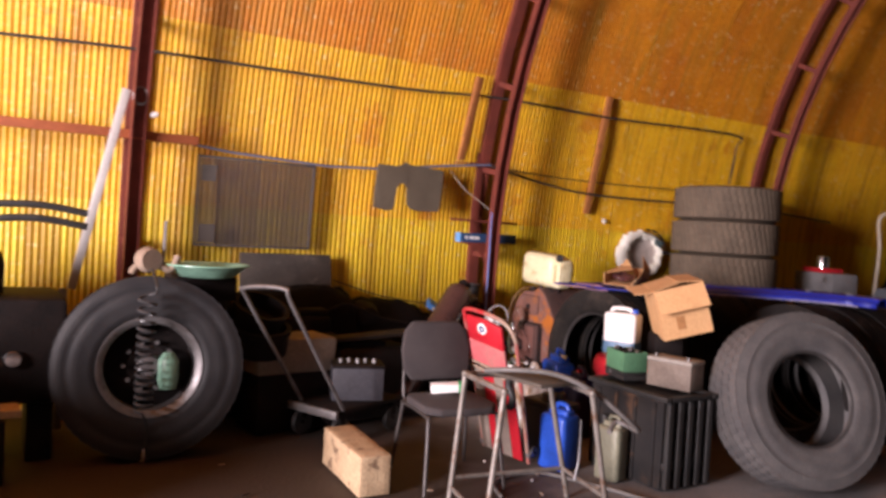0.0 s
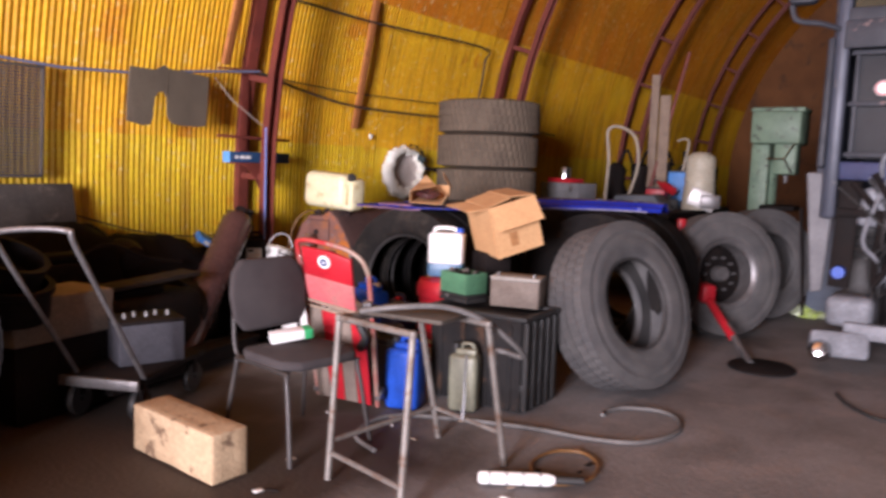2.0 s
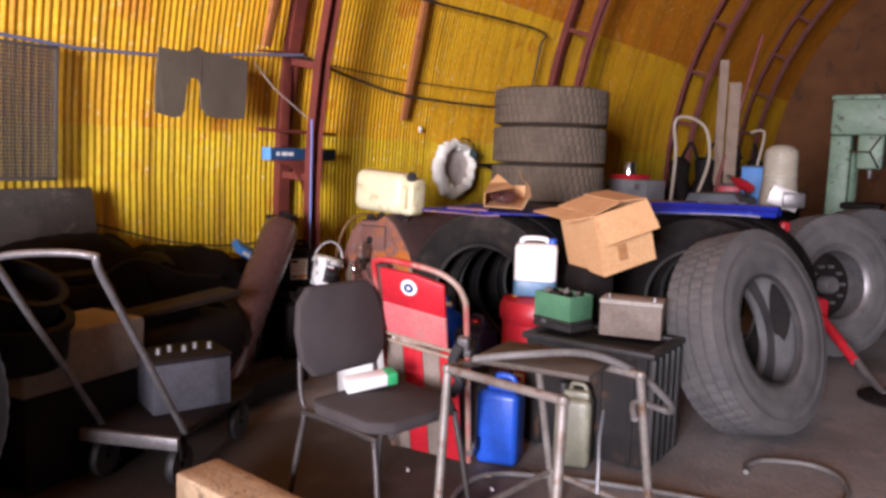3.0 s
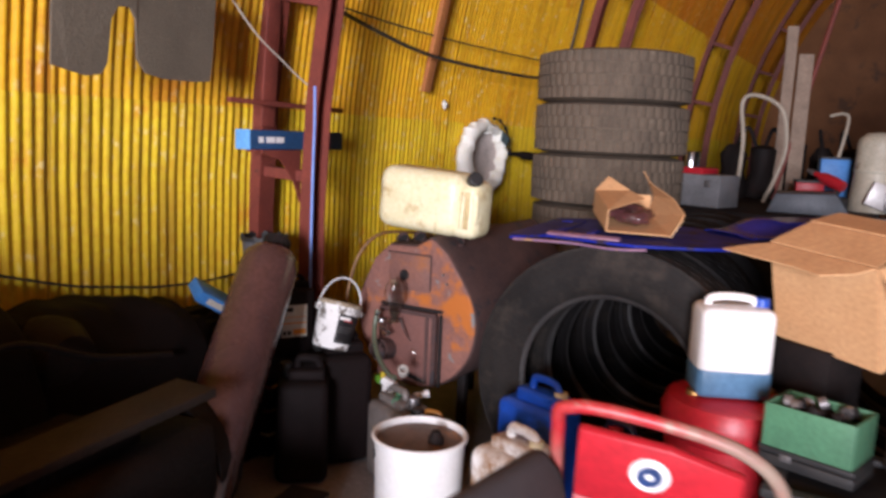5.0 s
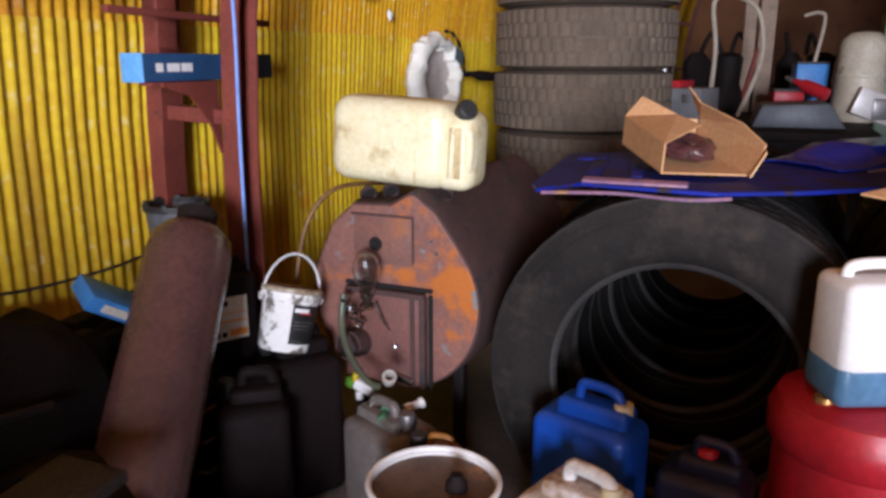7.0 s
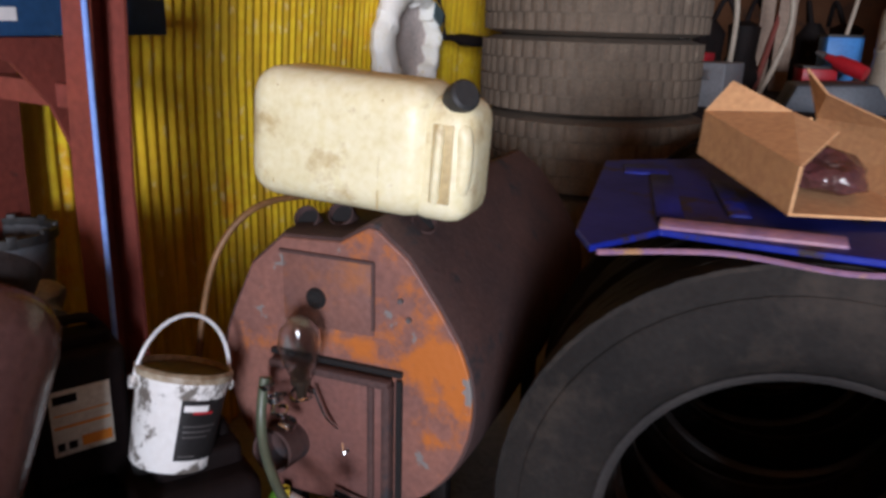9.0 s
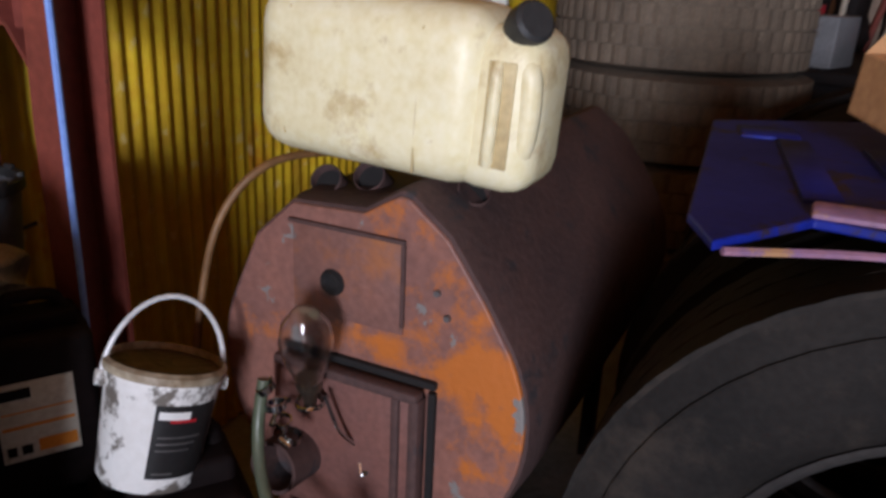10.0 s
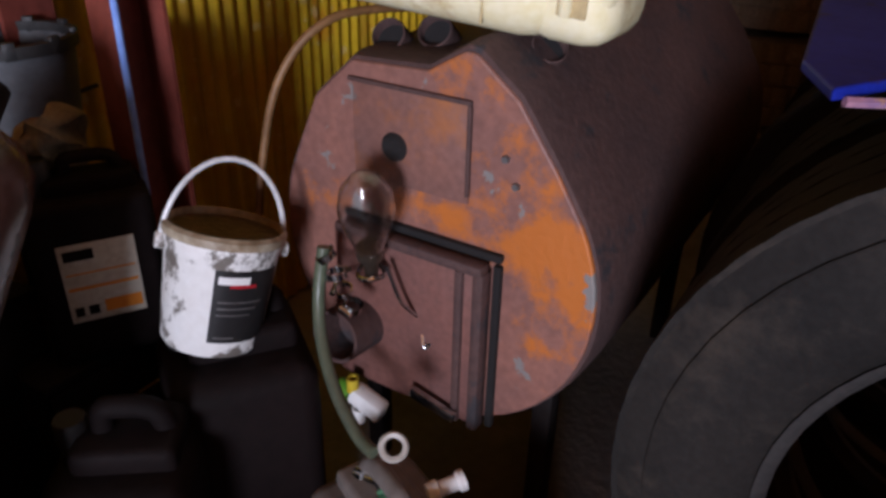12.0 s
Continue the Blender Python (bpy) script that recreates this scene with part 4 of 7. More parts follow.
# ---- middle of the floor ----
def chair():
    c = thing("chair", pose(2.39, 3.80, 0.0, 0, 0, 263), "dark brown upholstered visitor chair with a bent tube frame", "chair")
    s = slab([(-0.21, -0.20), (-0.15, -0.235), (0.15, -0.235), (0.235, -0.17), (0.245, 0.0), (0.235, 0.17), (0.15, 0.235), (-0.15, 0.235), (-0.21, 0.20)], 0.055, pose(0, 0, 0.455), bevel=0.02)
    part("seat", s, FABRIC, c)
    b = slab([(-0.17, 0.0), (0.17, 0.0), (0.225, 0.07), (0.235, 0.20), (0.215, 0.32), (0.16, 0.385), (-0.16, 0.385), (-0.215, 0.32), (-0.235, 0.20), (-0.225, 0.07)], 0.045,
             pose(-0.265, 0, 0.575) @ pose(0, 0, 0, 0, -9, 0) @ Matrix(((0, 0, 1, 0), (1, 0, 0, 0), (0, 1, 0, 0), (0, 0, 0, 1))), bevel=0.018)
    part("backrest", b, FABRIC, c)
    tubing = mat("black_tube_steel", (0.05, 0.045, 0.045), (0.075, 0.065, 0.06), 0.4, 0.4, 10, 90, 0.05, (0.16, 0.12, 0.10), 0.68, 20)
    for y in (-0.225, 0.225):
        part("leg_frame", tube(smooth_path([(-0.30, y * 1.14, 0.0), (-0.235, y, 0.40), (-0.20, y, 0.445), (0.15, y, 0.445), (0.19, y, 0.40), (0.26, y * 1.14, 0.0)], 6), 0.0125, 10), tubing, c)
        part("back_bracket", tube(smooth_path([(-0.10, y * 0.86, 0.448), (-0.24, y * 0.90, 0.45), (-0.275, y * 0.92, 0.52), (-0.29, y * 0.9, 0.66)], 6), 0.011, 10), tubing, c)
    for x in (-0.15, 0.12):
        part("cross_bar", tube([(x, -0.22, 0.44), (x, 0.22, 0.44)], 0.01, 8), tubing, c)
    for o in c.children:
        o.data.transform(Matrix.Diagonal((0.98, 0.98, 0.945, 1)))
    return c


chair()
bx = thing("carton", pose(2.42, 3.925, 0.495, 10, -6, -30) @ Matrix.Scale(0.9, 4), "white and green carton lying on the chair seat", "box")
part("body", box(0.19, 0.07, 0.055, (0, 0, 0.03), bevel=0.003), WHITE, bx)
part("printed_end", box(0.05, 0.072, 0.057, (0.118, 0, 0.03), bevel=0.003), mat("green_print", (0.03, 0.36, 0.14), (0.02, 0.28, 0.10), 0.5), bx, "green printed end")


TUBE_STEEL = mat("worn_tube_steel", (0.24, 0.22, 0.20), (0.15, 0.13, 0.115), 0.5, 0.35, 9, 80, 0.12, (0.13, 0.065, 0.035), 0.60, 12, soft=0.06)


def trestle():
    t = thing("trestle", pose(0, 0, 0), "bare welded steel tube trestle with worn grey paint", "trestle")
    top = [Vector(p) for p in ((2.20, 3.37, 0.725), (2.12, 2.90, 0.735), (2.64, 2.86, 0.70), (2.72, 3.31, 0.70))]
    feet = [Vector(p) for p in ((2.13, 3.36, 0.0), (2.02, 2.87, 0.0), (2.77, 2.82, 0.0), (2.88, 3.28, 0.0))]
    for i in range(4):
        part("leg", tube([feet[i], top[i]], 0.0155, 10), TUBE_STEEL, t)
        if i != 1:
            part("top_rail", tube([top[i], top[(i + 1) % 4]], 0.0155, 10), TUBE_STEEL, t)
    for i, j, f in ((0, 1, 0.17), (2, 3, 0.24), (3, 0, 0.24)):
        part("stretcher", tube([feet[i].lerp(top[i], f), feet[j].lerp(top[j], f)], 0.012, 8), TUBE_STEEL, t)
    for p in top:
        part("weld_bead", lathe([(0, 0.02), (0.016, 0.014), (0.021, 0.0), (0.016, -0.014), (0, -0.02)], 12, Matrix.Translation(p)), TUBE_STEEL, t)
    return t


trestle()
tagged(part("hose", tube(smooth_path([(2.30, 3.33, 0.745), (2.36, 3.18, 0.775), (2.52, 3.02, 0.775), (2.68, 2.90, 0.70), (2.86, 2.83, 0.56), (2.98, 2.86, 0.48), (2.94, 2.98, 0.50), (2.86, 2.95, 0.46)], 10), 0.014, 10), mat("grey_rubber_hose", (0.15, 0.14, 0.135), (0.10, 0.095, 0.09), 0.6, 0, 9, 60, 0.06)), "grey rubber hose looped over the trestle", "hose")
tagged(part("board", warp(box(0.34, 0.42, 0.02, bevel=0.004), 0.004, 6), mat("dirty_board", (0.10, 0.085, 0.07), (0.06, 0.05, 0.042), 0.8, 0, 7, 60, 0.2), m=pose(2.50, 3.16, 0.732, 0, 2, 8)), "dirty dark board lying on the trestle", "board")
tagged(part("spanner", tube([(2.72, 3.02, 0.52), (2.74, 3.04, 0.40), (2.735, 3.035, 0.30), (2.70, 3.02, 0.20)], [0.005, 0.006, 0.006, 0.010], 8), mat("dulled_chrome", (0.26, 0.26, 0.27), (0.18, 0.18, 0.19), 0.5, 0.7, 9, 60, 0.05)), "dull chromed ratchet spanner hanging in the trestle", "spanner")


def creeper():
    """A folding mechanic's creeper standing on end; local x across, z up its length."""
    c = thing("creeper", Matrix.Translation((2.92, 3.96, 0.02)) @ pose(0, 0, 0, 0, 0, -77) @ pose(0, 0, 0, 18, 3, 0) @ Matrix.Scale(1.03, 4), "red mechanic's creeper standing on end with grey slats", "creeper")
    upright = pose(0, 0.012, 0, 90, 0, 0)
    GRIME_CLOTH = mat("grey_brown_slat_cloth", (0.21, 0.165, 0.135), (0.15, 0.115, 0.095), 0.9, 0, 7, 80, 0.15, (0.26, 0.21, 0.17), 0.62, 10)
    FADED = mat("faded_red_vinyl", (0.46, 0.085, 0.095), (0.40, 0.15, 0.14), 0.6, 0, 5, 60, 0.06, (0.30, 0.14, 0.12), 0.60, 7, soft=0.08)
    WORN_TUBE = mat("worn_red_tube", (0.42, 0.020, 0.026), (0.28, 0.20, 0.16), 0.45, 0.1, 4, 60, 0.06, (0.30, 0.22, 0.17), 0.56, 5)
    part("head_pad", slab([(-0.160, 0.955), (0.0, 0.945), (0.125, 0.915), (0.125, 0.765), (-0.160, 0.80)], 0.024, upright, bevel=0.008), RED, c)
    part("faded_panel", slab([(-0.160, 0.797), (0.125, 0.762), (0.125, 0.60), (-0.160, 0.635)], 0.020, upright, bevel=0.005), FADED, c, "faded pinkish lower half of the pad", smooth=False)
    for k, (x0, x1) in enumerate(((-0.165, -0.085), (-0.083, 0.005), (0.007, 0.085), (0.087, 0.165))):
        part("slat", box(x1 - x0, 0.014, 0.56, ((x0 + x1) / 2, 0.0, 0.315), bevel=0.004), RED if k % 2 else GRIME_CLOTH, c, "red slat" if k % 2 else "dirty grey-brown slat")
    part("tube_frame", tube(smooth_path([(-0.185, 0.02, 0.02), (-0.185, 0.02, 0.55), (-0.200, 0.02, 0.90), (-0.180, 0.02, 0.975), (-0.02, 0.02, 0.975), (0.12, 0.02, 0.945), (0.195, 0.02, 0.865), (0.205, 0.02, 0.70), (0.19, 0.02, 0.02)], 8), 0.013, 10), WORN_TUBE, c, "red tube frame worn to bare metal")
    for z, tilt in ((0.632, 7), (0.598, 7)):
        part("cross_strap", box(0.37, 0.012, 0.016, (0, -0.012, z), (0, tilt, 0), 0.005), GREY_WOOD, c)
    part("emblem", lathe([(0, 0.004), (0.034, 0.004), (0.036, 0)], 28, pose(-0.030, -0.013, 0.885, 90, 0, 0)), WHITE, c, "round white emblem")
    part("emblem_mark", lathe([(0.008, 0.0065), (0.022, 0.0065), (0.022, 0.005), (0.008, 0.005)], 24, pose(-0.030, -0.013, 0.885, 90, 0, 0), close=True), mat("dark_blue_print", (0.02, 0.05, 0.16), (0.015, 0.04, 0.12), 0.5), c)
    for x, z in ((0.205, 0.60), (0.20, 0.08), (-0.19, 0.06), (-0.19, 0.60)):
        k = part("caster", lathe([(0.012, -0.014), (0.034, -0.014), (0.038, 0.0), (0.034, 0.014), (0.012, 0.014)], 20, pose(x, 0.06, z, 0, 90, 0), close=True), BLACK, c)
        part("fork", box(0.03, 0.05, 0.03, (x, 0.03, z), bevel=0.004), GREY_STEEL, k)
    part("hinge", box(0.05, 0.04, 0.06, (0.20, -0.005, 0.66), bevel=0.010), GREY_STEEL, c)
    part("strap", tube(smooth_path([(0.19, -0.02, 0.66), (0.16, -0.04, 0.58), (0.19, -0.05, 0.50), (0.15, -0.04, 0.42)]), [0.022] * 25, 8), BLACK, c)


creeper()


def crate():
    c = thing("crate", pose(3.66, 3.43, 0.0), "large black ribbed plastic crate with grimy sides", "crate")
    grime = mat("grimy_black_plastic", (0.014, 0.014, 0.015), (0.024, 0.021, 0.020), 0.75, 0, 5, 60, 0.1, (0.070, 0.040, 0.026), 0.60, 5, spec=0.15)
    lx, ly, h = 0.40, 0.64, 0.57
    for sx, name in ((-1, "side_panel"), (1, "side_panel")):
        part(name, box(0.02, ly - 0.02, h - 0.04, (sx * lx / 2, 0, h / 2 - 0.01), bevel=0.004), grime, c)
    part("end_panel", box(lx - 0.02, 0.02, h - 0.04, (0, ly / 2, h / 2 - 0.01), bevel=0.004), grime, c)
    part("end_panel", box(lx - 0.02, 0.012, h - 0.04, (0, -ly / 2 + 0.04, h / 2 - 0.01), bevel=0.004), grime, c)
    part("bottom", box(lx, ly, 0.02, (0, 0, 0.02), bevel=0.004), grime, c)
    for s in (-1, 1):
        part("rim", box(0.05, ly + 0.05, 0.03, (s * lx / 2, 0, h - 0.015), bevel=0.008), BLACK, c)
        part("rim", box(lx - 0.06, 0.05, 0.03, (0, s * ly / 2, h - 0.015), bevel=0.008), BLACK, c)
    for i in range(5):
        part("slat", box(0.045, 0.035, h - 0.05, (-lx / 2 + 0.03 + i * (lx - 0.06) / 4, -ly / 2 - 0.004, h / 2 - 0.01), bevel=0.008), BLACK, c)
    part("cross_slat", box(lx, 0.02, 0.05, (0, -ly / 2 + 0.008, 0.15), bevel=0.006), BLACK, c)
    for i in range(4):
        part("rib", box(0.014, 0.03, h - 0.06, (-lx / 2 - 0.014, -ly / 2 + 0.08 + i * 0.16, h / 2 - 0.02), bevel=0.005), grime, c)
    part("lid", box(lx - 0.05, ly - 0.05, 0.02, (0, 0, h - 0.03), bevel=0.005), grime, c)


crate()
bt = thing("battery", pose(3.75, 3.32, 0.572, 0, 0, 14), "dusty grey-brown car battery standing on the black crate", "battery")
part("case", box(0.175, 0.30, 0.16, (0, 0, 0.08), bevel=0.008), mat("dusty_battery_case", (0.22, 0.18, 0.15), (0.15, 0.12, 0.10), 0.7, 0, 7, 60, 0.1), bt)
part("lid", box(0.18, 0.305, 0.025, (0, 0, 0.172), bevel=0.006), mat("dusty_battery_lid", (0.34, 0.32, 0.29), (0.25, 0.22, 0.19), 0.7, 0, 7, 60, 0.1), bt)
for y in (-0.11, 0.11):
    part("terminal", lathe([(0, 0.022), (0.008, 0.022), (0.010, 0.0)], 14, pose(-0.05, y, 0.184)), GREY_STEEL, bt)
tb = thing("parts_tray", pose(3.66, 3.66, 0.628, 0, 0, -16) @ Matrix.Diagonal((0.75, 0.80, 0.9, 1)), "green enamelled steel tray full of small parts on a black case", "tray")
fc = thing("flat_case", pose(3.66, 3.66, 0.572, 0, 0, -16), "flat black plastic case under the green tray, on the crate", "case")
part("body", box(0.17, 0.26, 0.034, (0, 0, 0.017), bevel=0.006), BLACK, fc)
part("lid", box(0.172, 0.262, 0.018, (0, 0, 0.045), bevel=0.006), BLACK, fc)
part("latch", box(0.006, 0.03, 0.02, (-0.088, 0.05, 0.034), bevel=0.002), GREY_STEEL, fc)
for x, y, sx, sy in ((0, -0.15, 0.22, 0.006), (0, 0.15, 0.22, 0.006), (-0.11, 0, 0.006, 0.306), (0.11, 0, 0.006, 0.306)):
    part("wall", box(sx, sy, 0.14, (x, y, 0.07), bevel=0.002), GREEN, tb)
part("bottom", box(0.22, 0.30, 0.006, (0, 0, 0.004)), GREEN, tb)
for i in range(16):
    part("small_part", lathe([(0.008, -0.015), (0.022, -0.015), (0.024, 0.012), (0.010, 0.016)], 10, pose(random.uniform(-0.08, 0.08), random.uniform(-0.12, 0.12), 0.11 + random.uniform(0, 0.03), random.uniform(0, 90), random.uniform(0, 90), 0), close=True), DARK if i % 3 else GREY_STEEL, tb)
canister("canister", pose(3.17, 3.72, 0.0, 0, 0, -75), 0.20, 0.18, 0.42, BLUE, "blue plastic canister on the floor between chair and crate", 0.03)
canister("canister", pose(3.34, 3.42, 0.0, 0, 0, -75), 0.17, 0.13, 0.40, mat("olive_translucent_plastic", (0.22, 0.22, 0.16), (0.15, 0.15, 0.11), 0.4, 0, 6, 50, 0.06), "olive translucent canister beside the crate", 0.03)
cb = thing("tool_case", pose(3.28, 3.95, 0.0, 0, 0, 8), "black plastic tool case with grip, on the floor", "tool case")
part("body", box(0.20, 0.34, 0.34, (0, 0, 0.17), bevel=0.02), BLACK, cb)
part("lid", box(0.21, 0.35, 0.05, (0, 0, 0.355), bevel=0.012), BLACK, cb)
part("handle", tube(smooth_path([(0, -0.08, 0.375), (0, -0.07, 0.41), (0, 0.07, 0.41), (0, 0.08, 0.375)]), 0.010, 8), mat("yellow_black_strap", (0.40, 0.28, 0.03), (0.04, 0.035, 0.03), 0.5, 0, 40, 90, 0.05), cb)
part("coil", tube([(0.07 * math.cos(a), 0.07 * math.sin(a) - 0.02, 0.39 + 0.002 * a) for a in [i * 0.4 for i in range(48)]], 0.010, 8), BLACK, cb)


def carton_box():
    """Cardboard box tilted on the junk, its lid flaps laid over, one hanging outside and one sticking out."""
    u, v, w = Vector((0.5577, 0.8281, 0.0565)), Vector((0.7867, -0.5491, 0.2823)), Vector((-0.2648, 0.113, 0.9577))
    m = Matrix((v, u, w)).transposed().to_4x4()
    m.translation = (3.867, 3.526, 0.826)
    c = thing("cardboard_box", m, "brown cardboard box with loose lid flaps, tilted on the crate", "box")
    W, L, h, t = 0.323, 0.376, 0.337, 0.005
    part("side", box(W, t, h, (W / 2, 0, h / 2)), CARD, c)
    part("side", box(W, t, h, (W / 2, L, h / 2)), CARD, c)
    part("side", box(t, L, h, (0, L / 2, h / 2)), CARD, c)
    part("side", box(t, L, h, (W, L / 2, h / 2)), CARD, c)
    part("bottom", box(W, L, t, (W / 2, L / 2, t)), CARD, c)
    part("flap", box(W, 0.165, t, (0, -0.0825, 0)), CARD, c, "flap hanging down outside").matrix_local = pose(W / 2, -0.004, h, 62, 0, 0)
    part("flap", slab([(0.0, 0.0), (0.17, 0.02), (0.175, L - 0.01), (0.0, L)], t), CARD, c, smooth=False).matrix_local = pose(0, 0, h + 0.003, 0, -5, 0)
    part("flap", slab([(0.0, 0.0), (-0.16, 0.015), (-0.165, L - 0.02), (0.0, L)], t), CARD, c, smooth=False).matrix_local = pose(W, 0, h + 0.002, 0, 9, 0)
    part("flap", slab([(0.0, 0.01), (-0.055, 0.03), (-0.115, 0.10), (-0.105, 0.20), (-0.112, 0.472), (-0.05, 0.43), (0.0, L)], t), CARD, c, "flap opened out with a crooked torn edge", smooth=False).matrix_local = pose(-0.002, 0, h - 0.004, 0, -2, 0)
    part("tape", box(0.055, 0.001, 0.09, (W * 0.40, -0.0035, 0.10)), mat("brown_tape", (0.36, 0.17, 0.07), (0.3, 0.14, 0.06), 0.35), c)
    # what props it up
    k = thing("carton", pose(4.06, 3.70, 0.0, 0, 0, -30), "dark scuffed carton stack under the cardboard box", "box")
    part("body", box(0.20, 0.20, 0.44, (0.0, 0.0, 0.22), bevel=0.005), DARK, k)
    part("upper_body", box(0.19, 0.19, 0.40, (0.0, 0.0, 0.645), bevel=0.005), DARK, k)


carton_box()


def blue_fairing():
    f = thing("truck_fairing", pose(0, 0, 0), "glossy deep blue plastic lorry fairing lying across the tyres", "fairing")
    line = smooth_path([(4.66, 4.13, 1.108), (4.90, 3.92, 1.115), (5.25, 3.58, 1.115), (5.48, 3.25, 1.11), (5.50, 3.02, 1.105)], 10)
    b = bmesh.new()
    prof = [(-0.17, -0.01), (-0.165, 0.02), (-0.11, 0.03), (-0.085, 0.055), (0.05, 0.062), (0.12, 0.05), (0.17, 0.01), (0.175, -0.015), (0.16, -0.012), (0.11, 0.035), (0.04, 0.047), (-0.08, 0.042), (-0.105, 0.016), (-0.155, 0.008)]
    rings = []
    for i, p in enumerate(line):
        d = (line[min(i + 1, len(line) - 1)] - line[max(i - 1, 0)]).normalized()
        side = Vector((-d.y, d.x, 0)).normalized()
        k = min(1.0, 0.85 + 0.03 * i, 0.5 + 0.07 * (len(line) - 1 - i))
        rise = 0.18 if i < 5 else min(1.0, 0.18 + 0.3 * (i - 4))
        rings.append([b.verts.new(p + side * (u * k) + Vector((0, 0, z * rise))) for u, z in prof])
    for p, q in zip(rings, rings[1:]):
        for k in range(len(prof)):
            b.faces.new((p[k], p[(k + 1) % len(prof)], q[(k + 1) % len(prof)], q[k]))
    b.faces.new(rings[0])
    b.faces.new(rings[-1][::-1])
    bmesh.ops.recalc_face_normals(b, faces=b.faces)
    part("shell", b, mat("glossy_deep_blue_paint", (0.012, 0.028, 0.33), (0.009, 0.020, 0.23), 0.2, 0, 5, 60, 0.04), f)

    edge = []
    for i, p in enumerate(line):
        d = (line[min(i + 1, len(line) - 1)] - line[max(i - 1, 0)]).normalized()
        edge.append(p + Vector((d.y, -d.x, 0)) * 0.172 + Vector((0, 0, -0.008)))
    part("edge_trim", tube(edge[4:-4], 0.007, 8), mat("worn_blue_edge", (0.10, 0.11, 0.30), (0.30, 0.28, 0.33), 0.5, 0, 9, 60, 0.05), f, "scuffed lower edge")
    part("clip", box(0.05, 0.02, 0.012, line[22] + Vector((0.02, -0.03, 0.062)), (0, 0, -40), 0.003), GREY_STEEL, f)
    # Shell blue with grime spots, darkened to paint the shadow on this end.
    SHADED_GRIMY_BLUE = mat("shaded_grimy_blue_paint", (0.010, 0.021, 0.28), (0.007, 0.014, 0.16), 0.5, 0, 5, 60, 0.06, (0.030, 0.020, 0.024), 0.58, 9, spec=0.2)
    part("end_panel", slab([(3.93, 4.79), (4.02, 4.83), (4.72, 4.90), (4.92, 4.62), (4.80, 4.20), (5.02, 3.88), (4.50, 3.80), (4.28, 3.98), (4.17, 4.12), (4.05, 4.34), (4.06, 4.50), (4.08, 4.70)], 0.012, pose(0, 0, 1.092), bevel=0.003), SHADED_GRIMY_BLUE, f, "broad flat end of the fairing", smooth=False)
    for x0, y0, lx, ly in ((4.36, 4.72, 0.42, 0.05), (4.40, 4.60, 0.34, 0.04), (4.62, 4.79, 0.10, 0.10)):
        part("pressed_rib", box(lx, ly, 0.010, (x0, y0, 1.1045), (0, 0, 8), 0.004), SHADED_GRIMY_BLUE, f)
    part("scuffed_edge", box(0.035, 0.29, 0.016, (4.105, 4.56, 1.107), (0, -14, 2), 0.005), mat("scuffed_plum_edge", (0.34, 0.17, 0.20), (0.16, 0.10, 0.22), 0.5, 0, 12, 60, 0.1, (0.36, 0.20, 0.10), 0.60, 12), f, "scuffed plum-coloured front edge")
    part("torn_lip", tube(smooth_path([(3.94, 4.78, 1.092), (4.05, 4.60, 1.084), (4.03, 4.42, 1.082), (4.06, 4.30, 1.088)]), 0.005, 6), mat("scuffed_plum_edge", (0.34, 0.17, 0.20)), f)
    part("clip", box(0.05, 0.02, 0.012, line[30] + Vector((0.0, 0.0, 0.064)), (0, 0, -40), 0.003), GREY_STEEL, f)


blue_fairing()

# greasy tarpaulin rags thrown over the scrap, in two folded pieces with a rope
tp_ = thing("tarpaulin", pose(0, 0, 0), "black greasy tarpaulin thrown over scrap by the wall", "tarpaulin")
# Cloth colour also carries the shade lying on this heap.
GREASE = mat("greasy_shade_black_cloth", (0.0045, 0.0035, 0.0035), (0.0085, 0.0055, 0.005), 0.9, 0, 5, 60, 0.3, spec=0.12)
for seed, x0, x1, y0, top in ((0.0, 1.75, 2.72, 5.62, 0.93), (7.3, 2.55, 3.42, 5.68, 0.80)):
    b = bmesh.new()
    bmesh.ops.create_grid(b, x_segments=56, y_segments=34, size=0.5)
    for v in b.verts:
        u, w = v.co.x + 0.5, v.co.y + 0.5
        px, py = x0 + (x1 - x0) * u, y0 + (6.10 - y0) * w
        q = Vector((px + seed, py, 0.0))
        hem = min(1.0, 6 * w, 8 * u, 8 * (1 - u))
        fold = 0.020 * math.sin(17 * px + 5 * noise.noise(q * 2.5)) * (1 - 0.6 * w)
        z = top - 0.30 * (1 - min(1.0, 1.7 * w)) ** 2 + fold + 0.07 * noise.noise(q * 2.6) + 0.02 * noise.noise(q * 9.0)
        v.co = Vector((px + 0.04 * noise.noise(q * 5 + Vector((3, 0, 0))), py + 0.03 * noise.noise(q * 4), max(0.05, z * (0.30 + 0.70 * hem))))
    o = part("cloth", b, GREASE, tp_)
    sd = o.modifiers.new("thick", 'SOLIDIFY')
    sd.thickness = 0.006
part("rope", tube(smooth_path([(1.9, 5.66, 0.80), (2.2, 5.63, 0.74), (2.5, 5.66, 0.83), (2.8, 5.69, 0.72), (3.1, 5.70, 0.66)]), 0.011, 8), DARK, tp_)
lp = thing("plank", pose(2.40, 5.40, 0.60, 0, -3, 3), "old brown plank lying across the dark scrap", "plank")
# Brown lowered well below bare wood to paint in the shade here.
part("board", warp(box(1.15, 0.17, 0.03, bevel=0.004), 0.006, 4), mat("old_shade_dark_plank", (0.026, 0.014, 0.009), (0.016, 0.010, 0.007), 0.85, 0, 5, 60, 0.3), lp)


